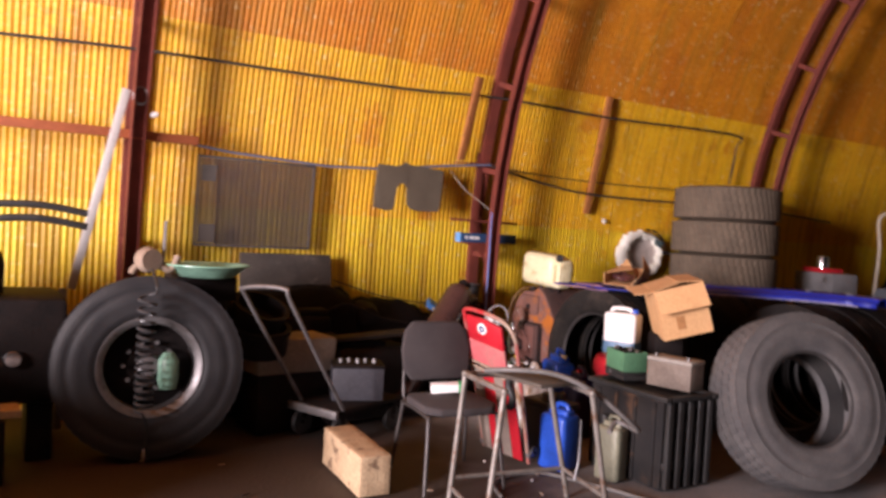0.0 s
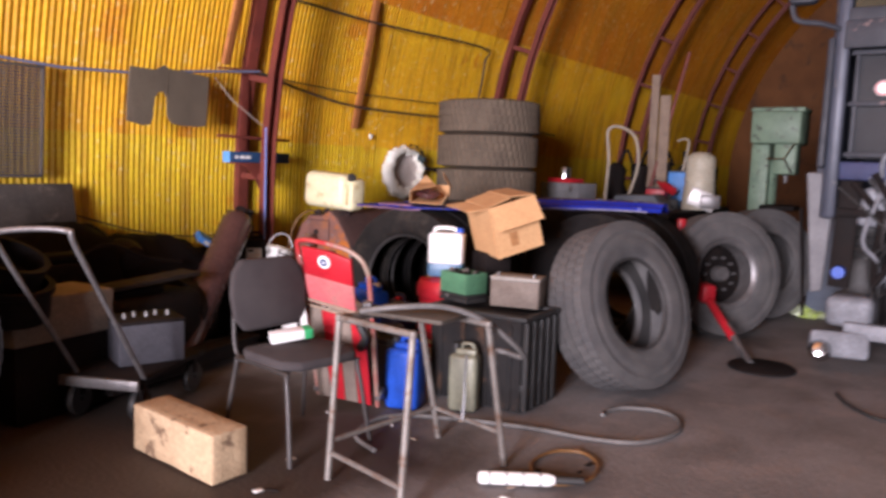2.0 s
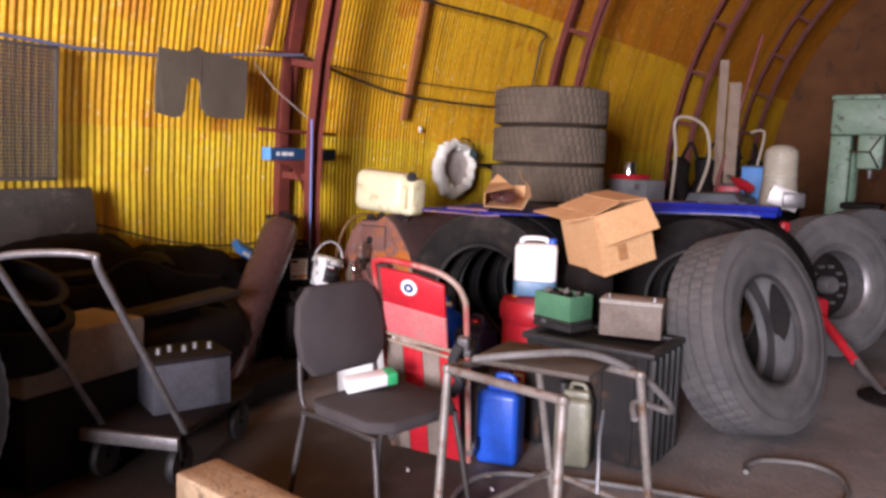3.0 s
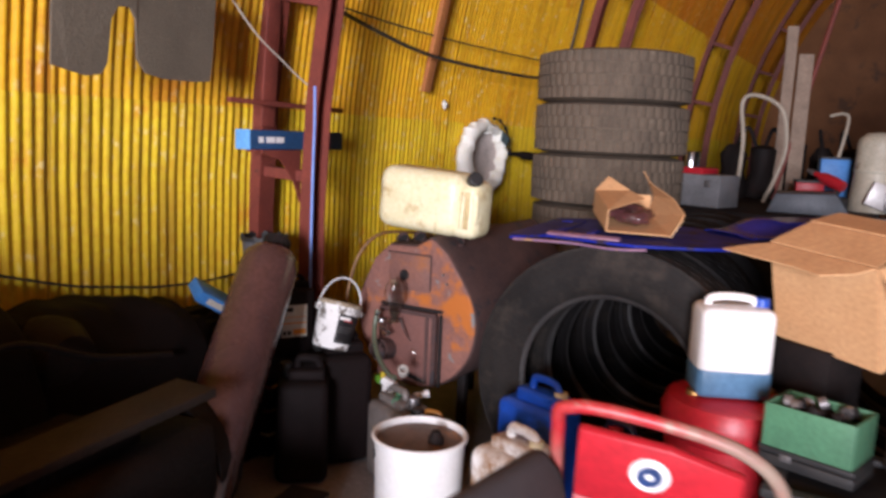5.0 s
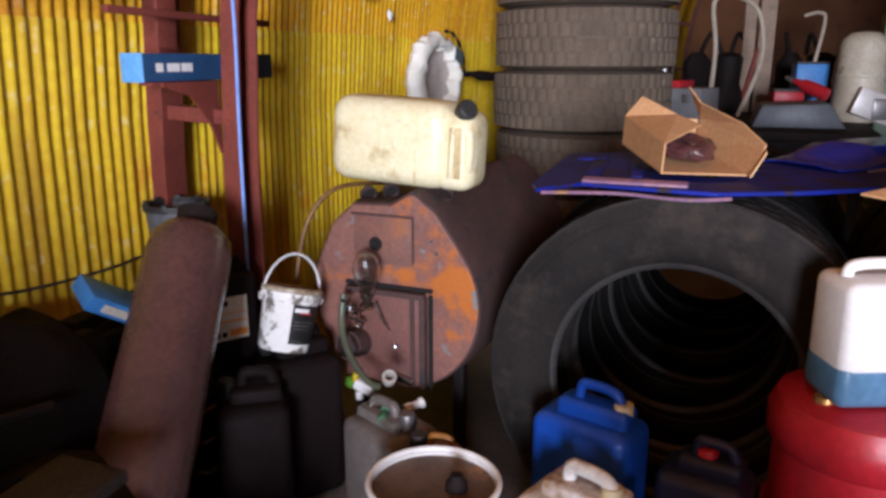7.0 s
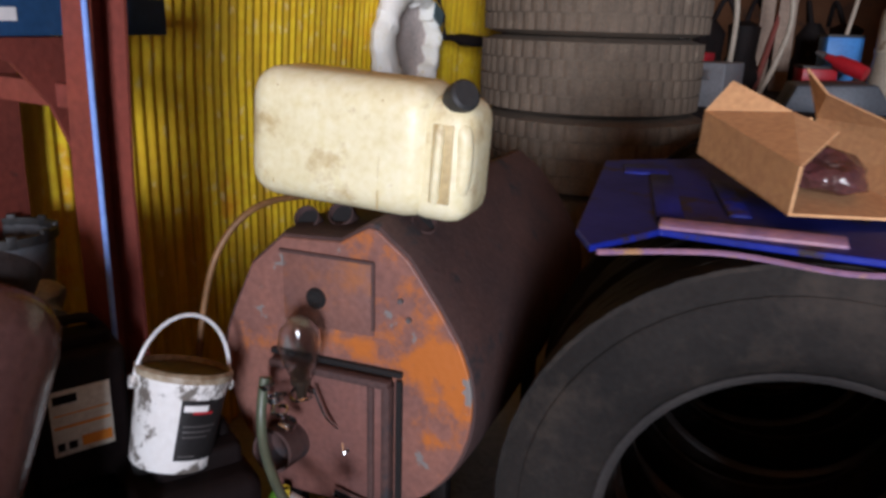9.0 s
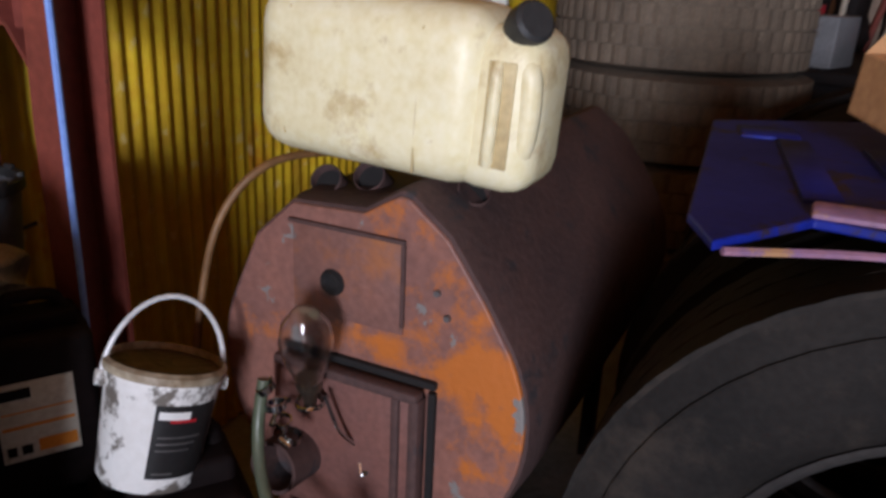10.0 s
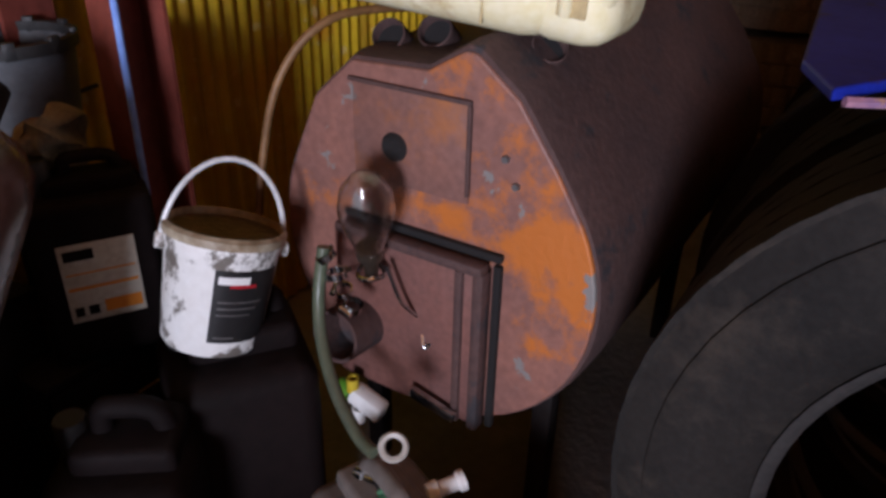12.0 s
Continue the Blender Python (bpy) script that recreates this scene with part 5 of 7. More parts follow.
def sheet(points, t=0.005):
    """A thin bent panel with corners at points."""
    b = bmesh.new()
    P = [Vector(p) for p in points]
    n = (P[1] - P[0]).cross(P[2] - P[0]).normalized() * t
    lo, hi = [b.verts.new(p) for p in P], [b.verts.new(p + n) for p in P]
    b.faces.new(lo[::-1])
    b.faces.new(hi)
    for i in range(len(P)):
        j = (i + 1) % len(P)
        b.faces.new((lo[i], lo[j], hi[j], hi[i]))
    bmesh.ops.triangulate(b, faces=[f for f in b.faces if len(f.verts) > 3])
    bmesh.ops.recalc_face_normals(b, faces=b.faces)
    return b


def parts_carton():
    """A long low carton with its near end open; x across, y along it."""
    y = Vector((0.338, 0.175, 0.043)).normalized()
    x = Vector((0.08, -0.224, -0.008))
    x = (x - y * x.dot(y)).normalized()
    m = Matrix((x, y, x.cross(y))).transposed().to_4x4()
    m.translation = (4.198, 4.502, 1.124)
    c = thing("cardboard_box", m, "torn open cardboard carton holding a wrapped part, on the fairing", "box")
    L, W, H = 0.385, 0.245, 0.088
    part("bottom", sheet([(0, 0, 0), (W, -0.02, 0), (W, L, 0), (0, L, 0)]), CARD, c, smooth=False)
    part("side", sheet([(0, 0, 0), (0, L, 0), (0, L, H + 0.006), (0, 0, H)]), CARD, c, smooth=False)
    part("side", sheet([(W, -0.02, 0), (W, L, 0), (W + 0.01, L, H), (W + 0.045, -0.01, H)]), CARD, c, smooth=False)
    part("end", sheet([(0, L, 0), (W, L, 0), (W, L, H), (0, L, H)]), CARD, c, smooth=False)
    part("lid_flap", sheet([(0, 0, H), (0, L, H + 0.006), (0.055, L + 0.012, H + 0.070), (0.13, 0.27, H + 0.035), (0.175, 0.18, H + 0.020)], 0.004), CARD, c, "lid flap bent up at one corner", smooth=False)
    part("lid_flap", sheet([(W + 0.045, -0.01, H), (W + 0.01, L, H), (W - 0.05, L - 0.02, H + 0.105), (W - 0.03, L - 0.08, H + 0.065), (W + 0.03, 0.12, H + 0.035)], 0.004), CARD, c, "lid flap standing up with a torn tip", smooth=False)
    part("end_tab", sheet([(W, -0.02, 0.002), (W + 0.045, -0.01, H - 0.01), (W + 0.030, -0.05, H - 0.012), (W - 0.008, -0.055, 0.006)], 0.004), mat("pale_cardboard_edge", (0.72, 0.50, 0.28), (0.62, 0.40, 0.21), 0.85, 0, 6, 70, 0.08), c, "pale bent end tab", smooth=False)
    b = bmesh.new()
    bmesh.ops.create_icosphere(b, subdivisions=4, radius=0.1)
    for v in b.verts:
        r = 1.0 - 0.25 * abs(v.co.x * v.co.y) * 100
        v.co = Vector((v.co.x * 0.92 * r, v.co.y * 1.35 * r, v.co.z * 0.36)) + 0.016 * noise.noise_vector(v.co * 20)
    part("wrapped_part", b, mat("plastic_wrapped_part", (0.13, 0.040, 0.042), (0.06, 0.034, 0.034), 0.10, 0.0, 14, 60, 0.6, (0.24, 0.19, 0.18), 0.62, 14, spec=0.7), c, "plum-coloured part in clear wrapping").matrix_local = pose(W * 0.5, 0.16, 0.045)


parts_carton()

tm = thing("timber", pose(1.88, 4.01, 0.1125, 0, 0, -4), "rough sawn timber block lying on the floor", "timber")
b = box(0.185, 0.64, 0.225, bevel=0.008)
bmesh.ops.subdivide_edges(b, edges=list(b.edges), cuts=3, use_grid_fill=True)
part("block", warp(b, 0.006, 7), WOOD, tm)

# ---- along the wall ----
tr = thing("platform_trolley", pose(0, 0, 0), "dark platform trolley with a bare tube handle", "trolley")
hx = [Vector((1.90, 4.98, 0.24)), Vector((2.06, 4.62, 0.24))]
tp = [Vector((1.38, 4.74, 1.03)), Vector((1.54, 4.38, 1.05))]
part("handle", tube(smooth_path([hx[0], hx[0].lerp(tp[0], 0.9), tp[0] + Vector((0.0, -0.04, 0.02)), tp[1] + Vector((0, 0.04, 0.02)), hx[1].lerp(tp[1], 0.9), hx[1]], 8), 0.0135, 10), GREY_STEEL, tr)
part("platform", box(0.72, 0.44, 0.03, (0.33, 0.20, 0.225), bevel=0.006), DARK, tr, m=None).matrix_local = pose(2.02, 4.62, 0, 0, 0, 24)
part("front_edge", box(0.03, 0.46, 0.055, (-0.035, 0.20, 0.215), bevel=0.006), GREY_STEEL, tr).matrix_local = pose(2.02, 4.62, 0, 0, 0, 24)
for x, y in ((0.05, 0.02), (0.05, 0.38), (0.60, 0.02), (0.60, 0.38)):
    w = part("caster", lathe([(0.015, -0.018), (0.085, -0.018), (0.092, 0.0), (0.085, 0.018), (0.015, 0.018)], 24, pose(x, y, 0.092, 90, 0, 0), close=True), BLACK, tr)
    w.matrix_local = pose(2.02, 4.62, 0, 0, 0, 24)
    f = part("fork", box(0.05, 0.05, 0.10, (x, y, 0.165), bevel=0.006), DARK, tr)
    f.matrix_local = pose(2.02, 4.62, 0, 0, 0, 24)
bt = thing("metal_box", pose(2.30, 4.96, 0.242, 0, 0, -18), "dull grey sheet metal box standing on the trolley", "box")
part("body", box(0.36, 0.28, 0.23, (0, 0, 0.115), bevel=0.008), mat("dull_blue_grey_paint", (0.085, 0.085, 0.10), (0.06, 0.06, 0.07), 0.45, 0.1, 6, 60, 0.08), bt)
part("lid", box(0.37, 0.29, 0.02, (0, 0, 0.24), bevel=0.004), DARK, bt)
for i in range(5):
    part("bolt", lathe([(0, 0.03), (0.012, 0.03), (0.014, 0)], 8, pose(-0.12 + 0.06 * i, -0.02 + 0.03 * (i % 2), 0.25)), GREY_STEEL, bt)


def scrap(name, label, cat, m, parts):
    s = thing(name, m, label, cat, "scrap along the wall")
    for nm, bm, mt in parts:
        part(nm, bm, mt, s)
    return s


CONC = mat("dusty_concrete", (0.26, 0.21, 0.17), (0.18, 0.15, 0.12), 0.9, 0, 5, 60, 0.3)
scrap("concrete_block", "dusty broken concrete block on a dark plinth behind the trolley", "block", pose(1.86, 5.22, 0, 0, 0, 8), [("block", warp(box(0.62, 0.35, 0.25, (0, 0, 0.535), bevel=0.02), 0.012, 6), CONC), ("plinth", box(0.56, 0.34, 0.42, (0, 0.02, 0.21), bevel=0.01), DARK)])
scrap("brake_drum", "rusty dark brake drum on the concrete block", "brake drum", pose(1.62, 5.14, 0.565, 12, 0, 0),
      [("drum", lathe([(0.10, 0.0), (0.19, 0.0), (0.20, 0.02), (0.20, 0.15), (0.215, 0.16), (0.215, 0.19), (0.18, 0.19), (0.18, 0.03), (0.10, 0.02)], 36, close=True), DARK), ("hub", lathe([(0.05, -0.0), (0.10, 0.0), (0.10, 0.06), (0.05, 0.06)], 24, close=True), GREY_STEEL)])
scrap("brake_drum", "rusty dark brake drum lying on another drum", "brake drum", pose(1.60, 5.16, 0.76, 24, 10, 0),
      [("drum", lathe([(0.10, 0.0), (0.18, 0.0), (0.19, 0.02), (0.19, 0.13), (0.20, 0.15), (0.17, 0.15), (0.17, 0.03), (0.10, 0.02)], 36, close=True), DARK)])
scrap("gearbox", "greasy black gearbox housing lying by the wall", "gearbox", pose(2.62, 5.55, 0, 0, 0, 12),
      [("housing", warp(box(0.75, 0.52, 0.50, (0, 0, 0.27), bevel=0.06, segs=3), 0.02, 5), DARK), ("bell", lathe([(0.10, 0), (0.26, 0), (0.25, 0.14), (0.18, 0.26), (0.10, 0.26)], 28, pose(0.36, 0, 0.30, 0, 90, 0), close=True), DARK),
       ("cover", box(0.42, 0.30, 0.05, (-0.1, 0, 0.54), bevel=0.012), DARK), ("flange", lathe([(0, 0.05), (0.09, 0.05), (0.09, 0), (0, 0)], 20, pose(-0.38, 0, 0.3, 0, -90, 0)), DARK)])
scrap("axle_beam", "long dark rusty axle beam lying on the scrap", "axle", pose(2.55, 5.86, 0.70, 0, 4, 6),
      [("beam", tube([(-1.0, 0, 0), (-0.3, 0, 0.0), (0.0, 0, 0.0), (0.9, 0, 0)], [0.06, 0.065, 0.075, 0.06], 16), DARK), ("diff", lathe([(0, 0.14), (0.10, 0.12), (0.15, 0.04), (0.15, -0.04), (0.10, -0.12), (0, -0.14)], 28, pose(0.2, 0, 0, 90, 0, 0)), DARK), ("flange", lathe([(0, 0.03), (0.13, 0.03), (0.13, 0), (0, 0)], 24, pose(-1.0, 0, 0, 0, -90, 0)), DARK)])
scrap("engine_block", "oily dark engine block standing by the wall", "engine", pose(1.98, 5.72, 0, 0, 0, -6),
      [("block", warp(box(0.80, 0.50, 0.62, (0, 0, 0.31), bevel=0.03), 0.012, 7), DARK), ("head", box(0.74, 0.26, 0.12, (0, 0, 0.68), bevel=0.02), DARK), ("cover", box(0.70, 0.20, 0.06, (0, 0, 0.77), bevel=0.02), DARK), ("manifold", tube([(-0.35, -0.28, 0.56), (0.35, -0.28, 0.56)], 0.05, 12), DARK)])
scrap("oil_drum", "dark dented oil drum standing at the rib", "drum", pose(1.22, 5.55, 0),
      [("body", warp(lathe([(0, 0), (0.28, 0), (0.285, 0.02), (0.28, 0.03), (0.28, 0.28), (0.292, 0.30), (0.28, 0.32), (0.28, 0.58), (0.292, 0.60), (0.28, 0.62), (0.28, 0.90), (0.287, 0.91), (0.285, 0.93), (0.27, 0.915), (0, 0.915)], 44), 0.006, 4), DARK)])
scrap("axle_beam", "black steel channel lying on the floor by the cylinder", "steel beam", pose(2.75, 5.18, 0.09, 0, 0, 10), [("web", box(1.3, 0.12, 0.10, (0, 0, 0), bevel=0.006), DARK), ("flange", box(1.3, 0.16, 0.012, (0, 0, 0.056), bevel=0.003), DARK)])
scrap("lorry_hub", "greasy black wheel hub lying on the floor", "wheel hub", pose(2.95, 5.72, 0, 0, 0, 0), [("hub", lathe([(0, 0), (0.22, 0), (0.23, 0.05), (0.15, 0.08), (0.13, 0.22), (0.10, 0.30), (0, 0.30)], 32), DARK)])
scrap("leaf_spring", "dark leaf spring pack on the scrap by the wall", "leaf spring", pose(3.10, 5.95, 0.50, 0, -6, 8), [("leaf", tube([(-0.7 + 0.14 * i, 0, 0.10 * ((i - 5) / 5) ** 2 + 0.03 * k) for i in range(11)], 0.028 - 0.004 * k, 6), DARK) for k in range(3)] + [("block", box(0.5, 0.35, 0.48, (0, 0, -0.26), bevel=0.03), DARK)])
bl = thing("carton", pose(3.535, 5.93, 0.745, 25, 32, -12), "blue printed carton lying on the scrap at the wall", "box")
part("body", box(0.25, 0.12, 0.05, bevel=0.004), LIGHT_BLUE, bl)
part("print", box(0.20, 0.002, 0.025, (0.02, -0.0612, 0.0)), PAPER, bl)
lp = thing("panel_scrap", pose(3.62, 6.02, 0.0, 0, 0, 6), "black greasy board scraps stacked at the wall under a carton", "board")
for k in range(3):
    part("board", box(0.34 - 0.03 * k, 0.07, 0.70 - 0.05 * k, (0, -0.075 * k + 0.05, 0.35 - 0.025 * k), (0, 2 * k, 0), 0.006), DARK, lp)
sh = thing("sheet_panel", pose(2.12, 6.0, 0.80, -9, 0, 2), "dark grey stained panel leaning on the wall", "panel")
part("panel", warp(box(0.80, 0.02, 0.42, (0, 0, 0.20), bevel=0.012), 0.006, 4), mat("stained_dark_panel", (0.075, 0.066, 0.058), (0.045, 0.040, 0.036), 0.8, 0, 4, 60, 0.15, (0.12, 0.105, 0.09), 0.63, 6), sh)
gt = thing("basin", pose(1.24, 5.1, 1.085), "pale green enamel basin lying on the drum", "basin")
part("bowl", lathe([(0, 0.0), (0.17, 0.0), (0.25, 0.07), (0.275, 0.075), (0.275, 0.083), (0.24, 0.08), (0.16, 0.012), (0, 0.012)], 40), mat("pale_green_enamel", (0.25, 0.48, 0.36), (0.18, 0.36, 0.27), 0.3, 0, 6, 60, 0.05), gt)
part("support", box(0.40, 0.40, 0.16, (0.0, 0.18, -0.085), bevel=0.01), DARK, gt)

# coiled air hose hanging before the upright wheel
ch = thing("coiled_hose", pose(0.80, 4.66, 0.0), "black coiled air hose hanging in front of the wheel", "air hose")
n = 150
pts = [(0.048 * math.cos(i * 0.62), 0.048 * math.sin(i * 0.62), 1.02 - 0.70 * (i / n) ** 0.85) for i in range(n)]
part("coil", tube(pts, 0.0085, 7), mat("glossy_black_hose", (0.05, 0.05, 0.052), (0.03, 0.03, 0.032), 0.3, 0, 9, 60, 0.03), ch)
part("tail", tube(smooth_path([pts[-1], (0.03, 0.02, 0.20), (0.01, 0.0, 0.02)]), 0.007, 7), BLACK, ch)
part("head", tube(smooth_path([pts[0], (0.05, 0.0, 1.06), (0.05, 0.16, 1.135), (0.06, 0.30, 1.13)]), 0.0085, 7), BLACK, ch)
part("coupling", lathe([(0.006, -0.04), (0.014, -0.04), (0.016, 0.0), (0.012, 0.04), (0.006, 0.04)], 12, pose(0.012, 0.0, 0.06), close=True), CHROME, ch)
gp = thing("green_jug", pose(0.96, 4.80, 0.42), "pale green plastic jug seen inside the wheel", "jug")
part("body", lathe([(0, 0), (0.05, 0), (0.06, 0.05), (0.06, 0.17), (0.03, 0.22), (0, 0.22)], 24, pose(0, 0, 0)), mat("pale_green_enamel", (0.3, 0.5, 0.4)), gp)
hk = thing("hoist_hook", pose(0.86, 5.05, 1.10), "dusty cast hoist hook on top of the wheel", "hook")
part("block", lathe([(0, -0.05), (0.07, -0.05), (0.085, 0.0), (0.07, 0.05), (0, 0.05)], 24, pose(0, 0, 0.09, 90, 0, 20)), GREY_WOOD, hk)
part("arm", tube(smooth_path([(-0.10, 0, 0.0), (-0.06, 0, 0.05), (0.06, 0, 0.05), (0.14, 0, 0.03), (0.18, 0, 0.12)]), 0.022, 10), GREY_WOOD, hk)
part("rod", tube([(0.09, 0, 0.05), (0.10, 0.02, 0.34)], 0.011, 8), GREY_STEEL, hk)

# ---- hung on the wall ----
def wall_y(z, inset=0.03):
    return (R_ARCH - inset) if z < Z_ARCH else math.sqrt((R_ARCH - inset) ** 2 - (z - Z_ARCH) ** 2)


m1 = thing("mud_flap", pose(2.80, wall_y(1.85, 0.24), 1.617, 4, 0, 0) @ Matrix.Scale(0.975, 4), "notched grey felt mat hanging from the rail", "mat")
b = slab([(0.0, 0.03), (0.06, 0.015), (0.13, 0.0), (0.19, 0.01), (0.21, 0.05), (0.215, 0.20), (0.215, 0.40), (0.02, 0.40), (0.005, 0.2)], 0.012, pose(0, 0, 0, 90, 0, 0))
slab([(0.215, 0.20), (0.24, 0.245), (0.29, 0.25), (0.315, 0.215), (0.33, 0.42), (0.30, 0.445), (0.26, 0.425), (0.215, 0.40)], 0.012, pose(0, 0, 0, 90, 0, 0), b)
slab([(0.315, 0.215), (0.33, 0.08), (0.37, 0.03), (0.45, 0.015), (0.60, 0.02), (0.67, 0.03), (0.68, 0.12), (0.685, 0.40), (0.48, 0.41), (0.33, 0.42)], 0.012, pose(0, 0, 0, 90, 0, 0), b)
part("mat", warp(b, 0.008, 4), FELT, m1, smooth=False)
net = thing("screen_mesh", pose(1.83, wall_y(1.6, 0.14), 1.60, 5, 0, 0), "dark fine mesh screen panel hanging from the rail", "screen")
NET = mat("fine_dark_mesh", (0.10, 0.085, 0.075), (0.075, 0.065, 0.058), 0.8, 0, 5, 60, 0.05)
nb = bmesh.new()
for i in range(49):
    box(0.0065, 0.004, 0.68, (-0.47 + 0.94 * i / 48, 0, 0), bm=nb)
for i in range(35):
    box(0.94, 0.004, 0.0065, (0, 0.004, -0.34 + 0.68 * i / 34), bm=nb)
part("weave", nb, NET, net, smooth=False)
for x in (-0.47, 0.47):
    part("edge", box(0.02, 0.012, 0.70, (x, 0, 0), bevel=0.003), NET, net)
for z in (-0.345, 0.345):
    part("edge", box(0.96, 0.012, 0.02, (0, 0, z), bevel=0.003), NET, net)
part("corner_patch", box(0.13, 0.006, 0.15, (-0.38, -0.008, -0.25)), NET, net)
part("corner_patch", box(0.12, 0.006, 0.13, (-0.39, -0.008, 0.22)), NET, net)

rail = thing("rail", pose(0, 0, 0), "pale blue painted pipe rail fixed along the wall", "rail", kind="structure")
part("pipe", tube([(1.22, 5.95, 2.03), (1.60, 5.96, 1.99), (2.40, 5.97, 1.955), (2.86, 5.97, 1.975), (3.55, 5.95, 2.06), (4.02, 5.93, 2.11)], 0.010, 8), mat("pale_blue_pipe_paint", (0.17, 0.21, 0.33), (0.13, 0.15, 0.24), 0.45, 0.1), rail)
gr = thing("girt", pose(0, 0, 0), "orange-brown painted angle girt bolted to the rib", "girt", kind="structure")
part("bar", box(2.1, 0.05, 0.065, (0.25, 5.80, 2.035), bevel=0.004), mat("orange_brown_paint", (0.36, 0.10, 0.04), (0.27, 0.075, 0.03), 0.55, 0, 5, 60, 0.1), gr)


def cable(points, label, r=0.011, sag=0.0):
    return tagged(part("cable", tube(smooth_path(points, 10), r, 8), mat("black_cable", (0.03, 0.028, 0.027), (0.045, 0.04, 0.038), 0.6, 0, 9, 60, 0.05)), label, "cable", kind="structure")


cable([(x, wall_y(z, 0.10), z) for x, z in ((-2.3, 2.66), (-0.7, 2.60), (0.87, 2.655), (2.0, 2.665), (3.1, 2.68), (4.05, 2.73), (5.4, 2.715), (7.3, 2.75), (7.42, 2.6), (7.46, 2.2))], "black cable strung along the wall ribs")
cable([(x, wall_y(z, 0.16), z) for x, z in ((4.05, 2.10), (4.6, 2.0), (5.3, 1.925), (6.5, 1.92), (7.2, 1.95), (8.0, 1.93), (9.5, 1.85))], "black cable sagging between the wall ribs")
cable([(x, wall_y(z, 0.08), z) for x, z in ((4.05, 2.10), (5.2, 2.06), (6.6, 2.07), (8.0, 2.1))], "thin dark wire along the wall", 0.005)

PLANK = mat("orange_stained_plank", (0.46, 0.17, 0.05), (0.36, 0.13, 0.04), 0.7, 0, 6, 60, 0.2, (0.22, 0.08, 0.03), 0.64, 8)


def upright(name, x0, z0, x1, z1, w, t, inset, material, label, cat):
    p0, p1 = Vector((x0, wall_y(z0, inset), z0)), Vector((x1, wall_y(z1, inset), z1))
    o = thing(name, Matrix.Translation(p0) @ (p1 - p0).to_track_quat('Z', 'X').to_matrix().to_4x4(), label, cat)
    part("plank", box(t, w, (p1 - p0).length, (0, 0, (p1 - p0).length / 2), bevel=0.004), material, o)
    return o


upright("plank", 3.70, 2.13, 3.74, 2.87, 0.085, 0.03, 0.14, PLANK, "orange-stained plank standing on the wall bracket", "plank")
upright("plank", 5.38, 1.73, 5.37, 2.92, 0.075, 0.03, 0.06, PLANK, "thin orange-stained plank fixed upright on the wall", "plank")
ap = thing("alloy_strip", pose(0.47, 5.58, 0.95, 0, 0, 0), "pale aluminium strip leaning on the wall rib", "strip")
part("strip", box(0.055, 0.02, 1.40, (0, 0, 0.70), bevel=0.004), mat("pale_aluminium", (0.70, 0.68, 0.66), (0.58, 0.56, 0.55), 0.4, 0.3, 5, 60, 0.05), ap).matrix_local = pose(0, 0, 0, 0, 12, 0)
part("foot", box(0.05, 0.02, 0.95, (-0.05, 0, -0.47), bevel=0.004), GREY_STEEL, ap)
cl = thing("clamp", pose(0.87, 5.70, 2.30), "small steel clamp on the wall rib", "clamp")
part("ring", tube([(0.05 * math.cos(a), -0.01, 0.06 * math.sin(a)) for a in [2 * math.pi * i / 16 for i in range(16)]], 0.008, 8, closed=True), GREY_STEEL, cl)
part("peg", lathe([(0, 0.05), (0.018, 0.05), (0.022, 0.02), (0.010, 0.0)], 14, pose(0.07, 0, -0.13, 0, 70, 0)), WHITE, cl)

# brackets and the carton on the second rib
br = thing("bracket", pose(0, 0, 0), "red-oxide steel bracket arms welded to the rib", "bracket")
part("arm", box(0.42, 0.06, 0.012, (3.88, 5.99, 2.115), (0, -3, 0), 0.003), RED_OXIDE, br)
part("arm", box(0.76, 0.022, 0.022, (4.02, 5.98, 1.575), (0, 1, 0), 0.003), RED_OXIDE, br)
part("gusset", slab([(0, 0), (0, -0.24), (-0.05, -0.13), (-0.13, -0.045), (-0.25, -0.012), (-0.25, 0)], 0.010, pose(4.03, 5.93, 1.372, 90, 0, 0)), RED_OXIDE, br, smooth=False)
part("arm", box(0.30, 0.05, 0.010, (3.92, 5.98, 1.368), bevel=0.002), RED_OXIDE, br)
part("upright_plate", box(0.085, 0.012, 0.75, (3.95, 6.03, 1.85), (0, 4, 0), 0.003), RED_OXIDE, br)
sb = thing("carton", pose(3.98, 6.005, 1.417, 0, 0, 0), "long narrow blue parts carton resting on the bracket", "box")
part("body", box(0.64, 0.085, 0.085, (0.09, 0, 0), bevel=0.003), mat("dark_blue_card", (0.020, 0.065, 0.16), (0.015, 0.05, 0.12), 0.5, 0, 8, 60, 0.03), sb)
part("end_flap", box(0.006, 0.087, 0.087, (-0.2325, 0, 0), bevel=0.002), mat("pale_blue_card", (0.14, 0.38, 0.72), (0.11, 0.32, 0.62), 0.5, 0, 8, 60, 0.03), sb, "pale blue end flap")
for k, (x, w) in enumerate(((-0.165, 0.03), (-0.105, 0.055), (-0.045, 0.05))):
    part("print", box(w, 0.001, 0.026, (x, -0.0435, 0.0)), WHITE, sb)
bw = thing("cable", pose(0, 0, 0), "pale blue cable running down the wall rib", "cable")
part("strand", tube(smooth_path([(3.965, 5.80, 0.62), (3.968, 5.797, 1.2), (3.962, 5.785, 1.5), (3.966, 5.79, 1.66)]), 0.006, 8), mat("pale_blue_cable", (0.20, 0.33, 0.75), (0.16, 0.26, 0.6), 0.4), bw)

